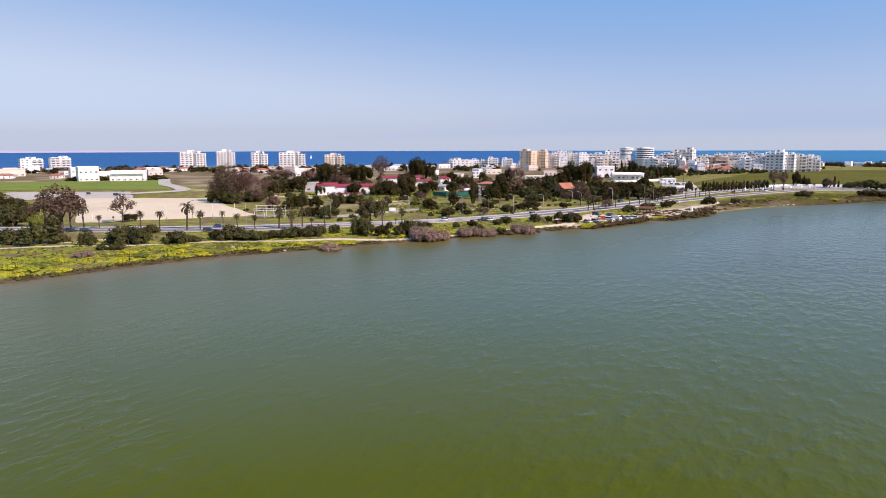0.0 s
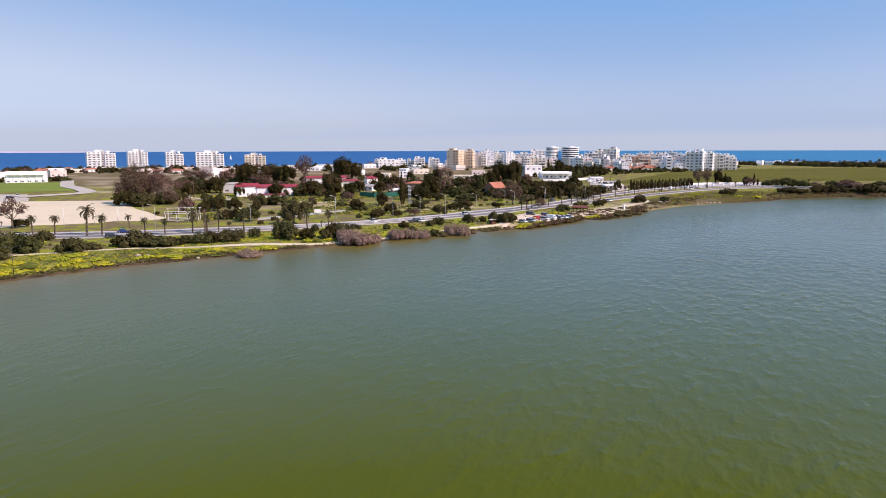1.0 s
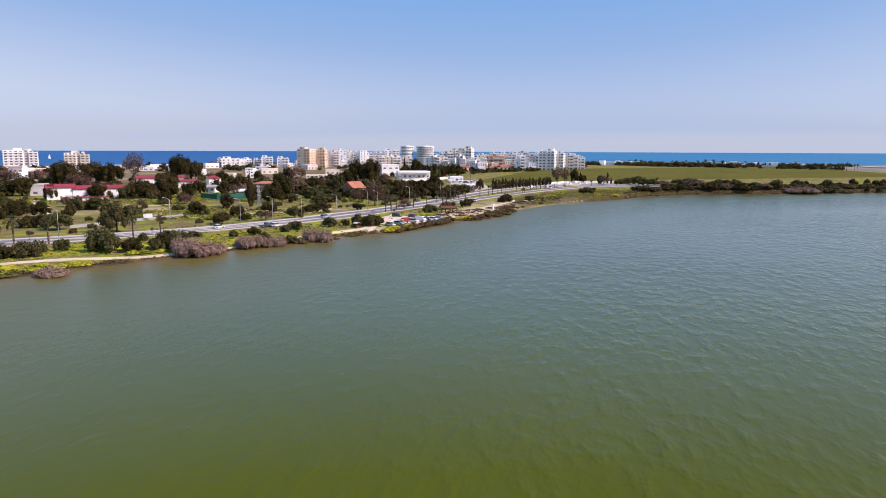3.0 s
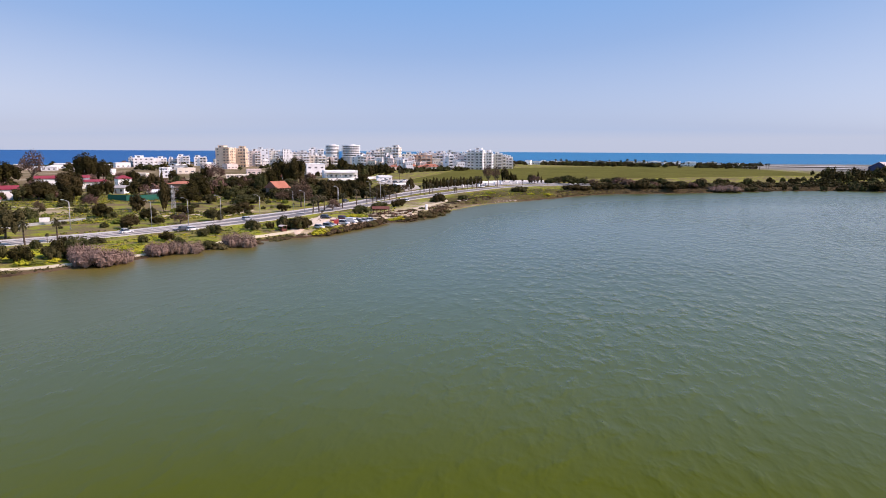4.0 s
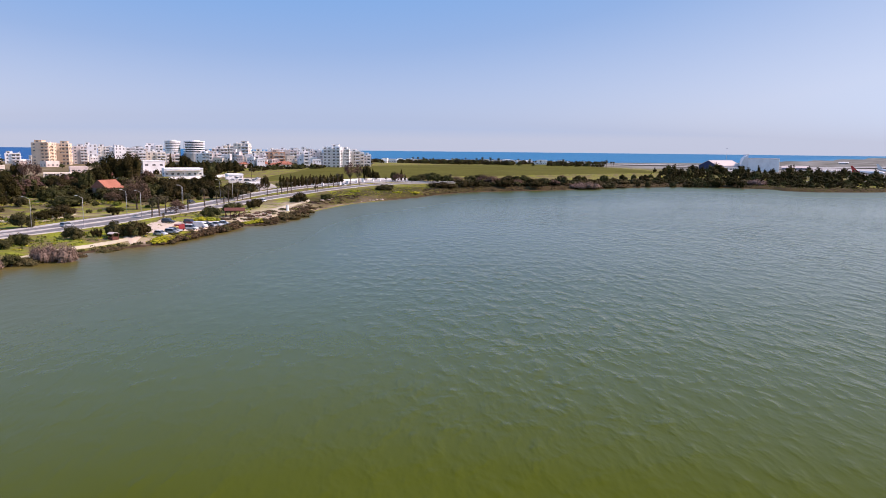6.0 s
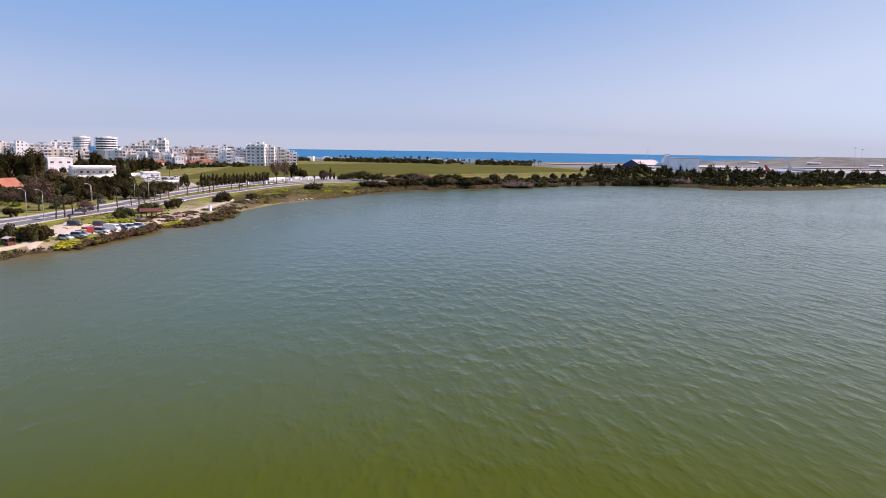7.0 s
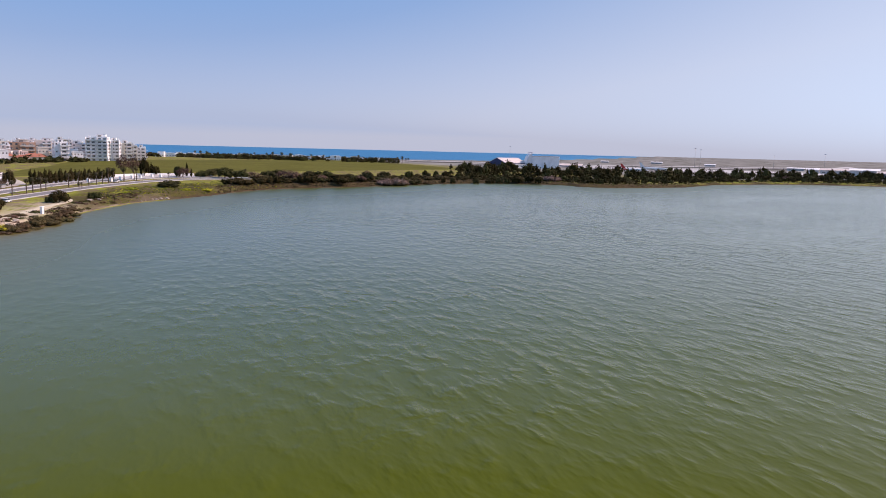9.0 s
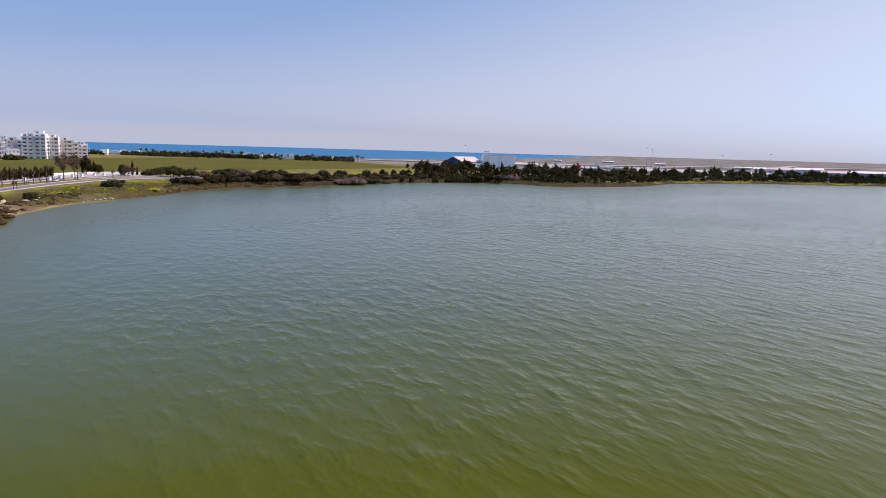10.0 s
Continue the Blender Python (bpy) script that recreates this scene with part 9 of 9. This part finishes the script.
flat_house(810, 824, 5.4, 7, 7, 4.3, -48, "white", "white beach house among the palms", 3, 1, 0.0, "beach houses")
flat_house(703, 846, 6.1, 12, 7, 6.8, -37, "white", "white beach house among the palms", 3, 1, 0.0, "beach houses")
flat_house(585, 927, 6.6, 8, 7, 6.3, -52, "white", "white beach house among the palms", 3, 1, 0.0, "beach houses")
flat_house(788, 878, 5.6, 6, 7, 3.8, -32, "white", "white beach house among the palms", 3, 1, 0.0, "beach houses")
flat_house(702, 880, 6.0, 7, 7, 5.0, -54, "cream", "cream beach house among the palms", 3, 1, 0.0, "beach houses")
flat_house(660, 871, 6.3, 7, 7, 6.1, -37, "cream", "cream beach house among the palms", 3, 1, 0.0, "beach houses")
flat_house(757, 906, 5.7, 7, 7, 5.8, -55, "white", "white beach house among the palms", 3, 1, 0.0, "beach houses")
flat_house(588, 959, 6.4, 7, 7, 3.9, -25, "white", "white beach house among the palms", 3, 1, 0.0, "beach houses")
flat_house(733, 871, 5.9, 7, 7, 5.3, -37, "cream", "cream beach house among the palms", 3, 1, 0.0, "beach houses")
flat_house(752, 824, 5.8, 12, 7, 6.8, -49, "white", "white beach house among the palms", 3, 1, 0.0, "beach houses")
flat_house(791, 898, 5.5, 8, 7, 5.6, -26, "white", "white beach house among the palms", 3, 1, 0.0, "beach houses")
flat_house(539, 991, 6.5, 6, 7, 6.3, -17, "white", "white beach house among the palms", 3, 1, 0.0, "beach houses")
flat_house(563, 1027, 5.9, 7, 7, 5.3, -21, "cream", "cream beach house among the palms", 3, 1, 0.0, "beach houses")
flat_house(618, 952, 6.2, 13, 7, 5.6, -33, "cream", "cream beach house among the palms", 3, 1, 0.0, "beach houses")
flat_house(467, 966, 7.4, 11, 7, 6.3, -23, "white", "white beach house among the palms", 3, 1, 0.0, "beach houses")
flat_house(701, 910, 6.0, 11, 7, 4.7, -38, "cream", "cream beach house among the palms", 3, 1, 0.0, "beach houses")
flat_house(685, 938, 5.9, 6, 7, 3.9, -49, "white", "white beach house among the palms", 3, 1, 0.0, "beach houses")
flat_house(818, 867, 5.4, 11, 7, 5.0, -59, "white", "white beach house among the palms", 3, 1, 0.0, "beach houses")
flat_house(714, 953, 5.7, 10, 7, 4.8, -51, "cream", "cream beach house among the palms", 3, 1, 0.0, "beach houses")
flat_house(711, 898, 5.9, 8, 7, 4.4, -31, "white", "white beach house among the palms", 3, 1, 0.0, "beach houses")
flat_house(623, 961, 6.1, 11, 7, 4.8, -34, "cream", "cream beach house among the palms", 3, 1, 0.0, "beach houses")
flat_house(840, 853, 5.3, 11, 7, 4.7, -31, "white", "white beach house among the palms", 3, 1, 0.0, "beach houses")
flat_house(708, 978, 5.5, 11, 7, 6.3, -34, "cream", "cream beach house among the palms", 3, 1, 0.0, "beach houses")
flat_house(695, 859, 6.1, 13, 7, 6.2, -53, "cream", "cream beach house among the palms", 3, 1, 0.0, "beach houses")
flat_house(599, 975, 6.2, 7, 7, 6.7, -38, "white", "white beach house among the palms", 3, 1, 0.0, "beach houses")
flat_house(866, 842, 5.1, 9, 7, 4.8, -62, "cream", "cream beach house among the palms", 3, 1, 0.0, "beach houses")
flat_house(557, 1008, 6.2, 12, 7, 4.8, -11, "white", "white beach house among the palms", 3, 1, 0.0, "beach houses")
flat_house(673, 993, 5.6, 12, 7, 4.1, -20, "cream", "cream beach house among the palms", 3, 1, 0.0, "beach houses")
flat_house(766, 896, 5.6, 10, 7, 5.2, -46, "cream", "cream beach house among the palms", 3, 1, 0.0, "beach houses")
flat_house(845, 874, 5.2, 7, 7, 6.1, -53, "cream", "cream beach house among the palms", 3, 1, 0.0, "beach houses")
flat_house(520, 954, 7.0, 8, 7, 4.4, -45, "cream", "cream beach house among the palms", 3, 1, 0.0, "beach houses")
flat_house(656, 975, 5.8, 6, 7, 5.1, -30, "white", "white beach house among the palms", 3, 1, 0.0, "beach houses")
flat_house(490, 985, 7.0, 13, 7, 6.3, -40, "white", "white beach house among the palms", 3, 1, 0.0, "beach houses")
flat_house(751, 871, 5.8, 7, 7, 5.1, -24, "cream", "cream beach house among the palms", 3, 1, 0.0, "beach houses")
flat_house(780, 848, 5.6, 12, 7, 6.8, -42, "white", "white beach house among the palms", 3, 1, 0.0, "beach houses")
flat_house(588, 975, 6.2, 11, 7, 5.1, -37, "white", "white beach house among the palms", 3, 1, 0.0, "beach houses")
flat_house(557, 951, 6.7, 8, 7, 6.7, -50, "white", "white beach house among the palms", 3, 1, 0.0, "beach houses")
flat_house(786, 896, 5.5, 9, 7, 5.5, -52, "white", "white beach house among the palms", 3, 1, 0.0, "beach houses")
flat_house(756, 903, 5.7, 9, 7, 6.7, -25, "white", "white beach house among the palms", 3, 1, 0.0, "beach houses")
flat_house(721, 920, 5.8, 8, 7, 6.6, -32, "cream", "cream beach house among the palms", 3, 1, 0.0, "beach houses")
flat_house(772, 841, 5.7, 7, 7, 5.3, -58, "white", "white beach house among the palms", 3, 1, 0.0, "beach houses")
flat_house(611, 1000, 5.9, 6, 7, 4.8, -44, "cream", "cream beach house among the palms", 3, 1, 0.0, "beach houses")

# paths in the park
ribbon("park_path_1", spline([(-119, 452), (-103, 426), (-86, 403), (-75, 392)], 3), -1.2, 1.2, 0.14, M["track"], "trodden pale earth path through the park", "path", 0.9)
ribbon("park_path_2", spline([(-42, 399), (-30, 386), (-20, 391)], 3), -1.6, 1.6, 0.14, M["track"], "trodden pale earth path through the park", "path", 0.9)
ribbon("park_path_3", spline([(13, 340), (23, 346), (36, 336), (50, 356)], 3), -1.2, 1.2, 0.14, M["track"], "trodden pale earth path through the park", "path", 0.9)
ribbon("park_path_4", spline([(-83, 429), (-71, 377), (-64, 357)], 3), -1.6, 1.6, 0.14, M["track"], "trodden pale earth path through the park", "path", 0.9)
ribbon("park_path_5", spline([(-130, 394), (-113, 357)], 3), -1.2, 1.2, 0.14, M["track"], "trodden pale earth path through the park", "path", 0.9)

# small shrubs in the park
plant("freshbush", 78.6, 371.2, 1.1, 2.0)
plant("bush", 47.7, 399.0, 0.7, 1.3)
plant("freshbush", 56.4, 392.0, 1.6, 2.2)
plant("bush", 62.3, 388.9, 1.0, 1.4)
plant("bush", 12.0, 317.4, 1.7, 3.1)
plant("shrub", -79.9, 310.2, 0.8, 1.5)
plant("bush", 17.6, 330.3, 2.0, 3.0)
plant("freshbush", 79.6, 390.3, 1.9, 2.9)
plant("shrub", 106.7, 395.6, 1.7, 2.6)
plant("shrub", 33.6, 330.6, 1.0, 1.4)
plant("bush", 55.3, 358.8, 1.3, 2.0)
plant("shrub", 96.4, 413.0, 1.5, 2.8)
plant("bush", 72.4, 376.7, 0.8, 1.1)
plant("shrub", -95.7, 334.7, 1.5, 2.4)
plant("freshbush", -71.3, 328.2, 1.4, 2.8)
plant("bush", 99.7, 441.6, 1.8, 3.0)
plant("freshbush", -36.9, 329.3, 0.9, 1.2)
plant("freshbush", -28.0, 335.3, 1.7, 3.2)
plant("bush", 29.3, 376.3, 1.6, 3.0)
plant("bush", -18.3, 311.7, 0.9, 1.8)
plant("freshbush", 59.7, 362.8, 1.0, 1.9)
plant("bush", -5.8, 309.2, 1.0, 2.1)
plant("bush", 66.1, 359.3, 1.6, 2.9)
plant("shrub", -38.0, 297.1, 0.7, 1.1)
plant("bush", 80.7, 422.4, 1.6, 2.3)
plant("freshbush", -25.6, 348.5, 2.0, 3.2)
plant("bush", 63.0, 409.1, 2.0, 3.5)
plant("shrub", -18.1, 324.7, 1.3, 1.9)
plant("freshbush", 46.2, 388.4, 0.9, 1.5)
plant("bush", 96.7, 411.1, 1.0, 1.6)
plant("bush", 101.1, 439.2, 1.9, 2.8)
plant("shrub", 82.8, 418.0, 1.8, 2.8)
plant("shrub", -39.9, 303.1, 1.8, 2.9)
plant("bush", 83.7, 394.0, 1.3, 2.2)
plant("freshbush", -53.5, 301.8, 1.0, 1.7)
plant("shrub", -78.9, 327.9, 0.9, 1.5)
plant("bush", 34.8, 337.1, 1.2, 2.1)
plant("freshbush", 87.4, 422.0, 0.9, 1.6)
plant("shrub", 15.5, 355.8, 0.9, 1.6)
plant("shrub", 67.5, 405.4, 1.0, 1.8)
plant("freshbush", 19.4, 358.1, 1.8, 3.5)
plant("shrub", 85.1, 421.2, 1.2, 2.0)
plant("bush", -63.6, 329.7, 1.9, 3.4)
plant("bush", 45.8, 339.1, 1.9, 3.1)
plant("shrub", -43.5, 289.3, 1.7, 2.8)
plant("shrub", -59.1, 321.3, 1.2, 2.3)
plant("shrub", 39.9, 376.5, 1.0, 2.0)
plant("bush", 96.5, 421.4, 1.9, 3.4)
plant("bush", 27.2, 348.7, 1.2, 1.7)
plant("shrub", -10.2, 330.2, 0.7, 1.2)
plant("freshbush", -40.3, 327.0, 1.8, 3.1)
plant("freshbush", 28.9, 340.0, 1.2, 2.2)
plant("bush", 98.7, 395.2, 0.7, 1.4)
plant("bush", 27.6, 373.2, 1.5, 2.8)
plant("bush", -48.9, 313.5, 1.6, 2.8)
plant("bush", -44.9, 330.5, 1.7, 2.8)
plant("freshbush", 107.9, 431.5, 1.7, 2.3)
plant("bush", 49.4, 397.6, 1.5, 2.9)
plant("bush", -87.6, 333.3, 1.8, 2.9)
plant("freshbush", 48.0, 353.7, 1.6, 2.8)
plant("bush", 13.4, 328.8, 0.7, 1.3)
plant("bush", -55.4, 289.6, 1.0, 1.7)
plant("bush", 23.1, 373.6, 1.8, 3.5)
plant("bush", -5.4, 309.7, 1.9, 2.8)
plant("shrub", 30.6, 341.8, 1.8, 2.8)
plant("bush", -53.9, 337.9, 1.5, 2.6)
plant("shrub", -34.0, 301.3, 1.8, 3.3)
plant("bush", 109.4, 428.7, 0.9, 1.6)
plant("bush", -39.7, 319.8, 1.3, 2.5)
plant("freshbush", 70.1, 383.9, 1.8, 3.4)
plant("bush", 62.5, 385.4, 1.9, 2.6)

# yard walls and lots
ribbon("yard_wall", yard, -0.25, 0.25, 1.5, M["white"], "low white wall behind the cypress row", "wall", 0.0, 2.0)
sheet("parking_lot", [(157, 495), (174, 481), (196, 541), (172, 541)], 8, 0.5, M["gravel"], "pale grey asphalt lot before the town", "lot", 1.5)
sheet("side_street", [(151, 435), (170, 454), (187, 514), (179, 511)], 8, 0.5, M["gravel"], "pale grey asphalt lot before the town", "lot", 1.5)
car("white", 164.4, 507.5, 20, 0.5)
car("white", 167.0, 502.9, 50, 0.5)
car("dark", 170.3, 500.3, 20, 0.5)
car("silver", 174.4, 499.6, 50, 0.5)
car("white", 173.0, 523.7, 40, 0.5)
car("white", 183.0, 514.6, 10, 0.5)
car("van", 165.2, 518.4, 0, 0.5)

# houses in the park and low buildings
house(-72.1, 430.3, 3.4, 12.5, 8, 6.1, 14, "red", "white", 1.7, "white bungalow with a dark red sheet roof", True, 3)
house(-55.4, 433.6, 3.5, 23.3, 8, 5.2, 12, "red", "white", 1.6, "long white bungalow with a dark red sheet roof", True, 6)
house(-57.4, 423.4, 3.3, 15.0, 5, 1.7, 12, "red", "white", 0.4, "low lean-to with a dark red roof", True, 4)
house(-39.1, 521.9, 4.2, 12.7, 8, 6.0, 8, "red", "white", 1.5, "white bungalow with a dark red sheet roof", True, 4)
house(-25.9, 529.9, 4.3, 16.4, 8, 5.8, 7, "red", "white", 1.5, "white bungalow with a dark red sheet roof", True, 4)
house(-34.5, 545.3, 4.3, 6.9, 8, 5.3, 4, "red", "white", 1.4, "white bungalow with a dark red sheet roof", True, 3)
house(-15.2, 517.5, 4.3, 13.7, 8, 3.9, -3, "red", "white", 1.2, "white bungalow with a striped red roof", True, 5)
house(1.1, 541.1, 4.5, 8.2, 8, 4.4, 15, "red", "white", 1.9, "small white house with a red hipped roof", False, 3)
house(30.8, 468.5, 4.1, 12.9, 10, 4.5, -14, "tile", "brownwall", 1.2, "brown bungalow with a low clay tile roof", False, 4)
house(74.8, 423.9, 3.2, 8.0, 10, 4.5, 24, "tile", "brownwall", 3.4, "house with a steep orange clay tile roof", True, 3)
house(47.0, 471.0, 4.1, 4.2, 6, 2.6, -6, "tile", "white", 1.2, "small white house with a clay tile roof", False, 2)
house(103.3, 551.0, 5.3, 10.0, 8, 2.9, -12, "tile", "white", 1.0, "low white house with a clay tile roof", False, 3)
house(-14.1, 486.5, 4.1, 6.1, 6, 1.7, 12, "grey", "white", 1.0, "low store with a grey sheet roof", True, 3)
house(19.0, 444.9, 3.7, 12.8, 7, 1.8, -9, "white", "grey", 1.2, "long low shed with a pale sheet roof", True, 5)
house(-1.1, 466.3, 4.0, 9.4, 7, 2.9, -30, "grey", "white", 1.3, "low store with a grey sheet roof", True, 3)
flat_house(-87.8, 464.1, 3.7, 9.4, 8, 6.2, 11, "grey", "plain grey concrete pump house", 2)
flat_house(145.5, 625.5, 6.5, 15.8, 12, 9.6, 4, "white", "plain white two-storey cube building", 3, 2)
flat_house(155.7, 583.8, 6.0, 26.0, 12, 5.6, -8, "white", "long low white building with a colonnaded porch", 7, 1, 3.0)
flat_house(174.0, 532.9, 5.3, 10.0, 9, 3.7, -9, "white", "low white garage building", 3)
flat_house(160.2, 460.8, 3.9, 10.0, 9, 2.9, -7, "white", "long low white roadside building", 4)
flat_house(31.6, 630.8, 5.6, 9.7, 9, 5.7, -3, "white", "white two-storey house among trees", 3, 2)
flat_house(82.4, 603.4, 5.7, 20.3, 8, 2.8, -8, "cream", "long low cream building among trees", 6)
flat_house(-284.8, 626.5, 3.5, 30.1, 12, 9.5, 19, "white", "modern white single-storey building", 6, 1, 2.0)
flat_house(-323.6, 630.0, 3.4, 17.0, 12, 13.3, 37, "white", "white two-storey modern house", 4, 2)
flat_house(-322.8, 659.1, 3.4, 19.5, 10, 8.0, 36, "white", "low white flat-roofed house", 4)
flat_house(-351.5, 661.7, 3.4, 9.4, 10, 11.7, 38, "white", "white two-storey house among trees", 2, 2)
flat_house(-466.8, 747.2, 3.2, 27.6, 10, 8.3, 32, "cream", "row of cream low houses", 5, 1)
flat_house(-390, 937, 3.3, 15.1, 9.0, 3.7, 23, "cream", "low cream seaside house", 3)
flat_house(-365, 914, 3.4, 13.2, 9.0, 3.0, 22, "white", "low white seaside house", 3)
flat_house(-362, 937, 3.4, 12.0, 9.0, 3.0, 21, "cream", "low cream seaside house", 3)
flat_house(-349, 899, 3.4, 11.5, 9.0, 3.9, 21, "cream", "low cream seaside house", 3)
flat_house(-320, 952, 3.5, 13.3, 9.0, 3.0, 19, "pink", "low pink seaside house", 3)
flat_house(-284, 984, 3.6, 20.3, 9.0, 3.0, 16, "cream", "low cream seaside house", 3)
flat_house(-247, 1005, 3.7, 17.8, 9.0, 3.0, 14, "pink", "low pink seaside house", 3)
flat_house(-189, 1017, 4.0, 26.0, 9.0, 3.0, 11, "cream", "low cream seaside house", 3)
flat_house(-141, 995, 4.5, 15.9, 9.0, 3.0, 8, "white", "low white seaside house", 3)
flat_house(-511, 865, 3.2, 13.5, 9.0, 8.8, 31, "white", "low white seaside house", 3)
flat_house(-532, 852, 3.2, 14.9, 9.0, 6.5, 32, "pink", "low pink seaside house", 3)
flat_house(-56, 939, 5.6, 23.8, 9.0, 5.0, 3, "white", "low white seaside house", 3)
flat_house(-114, 1048, 4.5, 10.9, 9.0, 3.0, 6, "cream", "low cream seaside house", 3)
flat_house(680, 929, 6.0, 13.0, 9.0, 4.2, -39, "white", "low white beach house among palms", 3)
flat_house(695, 891, 6.1, 9.5, 10.0, 3.0, -41, "white", "low white beach house among palms", 3)
flat_house(714, 887, 6.0, 10.9, 10.0, 3.0, -42, "white", "low white beach house among palms", 3)
flat_house(744, 874, 5.8, 13.8, 10.0, 4.9, -43, "cream", "low cream beach house among palms", 3)
flat_house(747, 843, 5.8, 6.8, 10.0, 4.2, -45, "white", "low white beach house among palms", 3)
flat_house(746, 830, 5.8, 6.7, 10.0, 3.0, -45, "white", "low white beach house among palms", 3)
flat_house(602, 963, 6.3, 8.1, 10.0, 5.2, -34, "white", "low white beach house among palms", 3)
flat_house(626, 958, 6.2, 9.6, 10.0, 3.0, -35, "cream", "low cream beach house among palms", 3)
flat_house(551, 948, 6.8, 7.8, 10.0, 3.0, -32, "white", "low white beach house among palms", 3)
flat_house(748, 856, 5.8, 10.9, 10.0, 3.0, -44, "cream", "low cream beach house among palms", 3)
flat_house(573, 978, 6.4, 10.5, 10.0, 5.0, -33, "white", "low white beach house among palms", 3)
flat_house(611, 964, 6.2, 13.3, 10.0, 5.5, -35, "cream", "low cream beach house among palms", 3)
flat_house(737, 767, 5.6, 4.3, 10.0, 3.0, -47, "white", "low white beach house among palms", 3)
long_wall("garden_wall", [(135, 543), (155, 546), (180, 561)], 1.8, 0.3, "white", "long white rendered garden wall", "wall")
long_wall("windbreak", [(-6, 424), (2, 416), (17, 419)], 2.6, 0.15, "net", "green net windbreak fence", "fence")
long_wall("low_fence", [(-47, 305), (-38, 314), (-12, 337)], 1.0, 0.08, "metal", "low grey fence in the park", "fence")

# mast, kiosk and sand by the car park
lattice_mast(19.5, 363.8, 10.2)
beach_hut(47.2, 280.7, 30)
sheet("beach_access", [(49.8, 289.1), (49.8, 273.5), (56.9, 284.4), (59.5, 301.9)], 8, 0.24, M["sand"], "pale trodden sand between the car park and the water", "sand", 0.8)
sheet("car_park_apron", [(59.4, 300.1), (58.9, 284.0), (73.0, 309.2), (75.2, 333.2)], 8, 0.2, M["sand"], "pale trodden sand between the car park and the water", "sand", 0.8)

# airport
hangar(886, 608, -12)
bulk_store(909, 566, -52)
aircraft(857, 414, -75, 0.85, True)
aircraft(959, 424, -70, 0.95, False)
aircraft(887, 473, -160, 0.6, False)
light_mast(1264, 455, 36)
light_mast(1419, 272, 31)
light_mast(1506, 370, 27)
light_mast(1137, 753, 30)
light_mast(1284, 451, 34)
shed(1174, 193, 36, 26, 8.6, -86, "grey", "roof_white", "pale airport shed with a white roof")
shed(1086, 149, 46, 26, 6.5, -89, "greyblue", "roof_pale", "grey-blue airport shed with a pale roof")
shed(1087, 116, 45, 26, 7.5, -90, "greyblue", "roof_white", "grey-blue airport shed with a pale roof")
shed(1251, 236, 44, 26, 6.6, -85, "grey", "roof_pale", "grey airport terminal wing")
shed(1297, 274, 18, 26, 6.0, -83, "grey", "roof_white", "small pale airport shed")
shed(1073, 598, 31, 26, 3.2, -66, "greyblue", "roof_pale", "low grey airport shed")
shed(1053, 591, 35, 26, 3.2, -65, "greyblue", "roof_pale", "low grey airport shed")
for az, far, wide, tall in ((68, 1900, 20, 3.5), (72, 2000, 30, 4), (76, 1750, 24, 4), (82, 1500, 30, 4.5), (86, 1350, 34, 5), (90, 1250, 36, 5)):
    shed(26 + far * math.sin(radians(az)), 122 + far * math.cos(radians(az)), wide, 16, tall, -az, "grey", "roof_white", "low pale airport building on the far airfield")
sailing_boat(-429, 2260, 15)
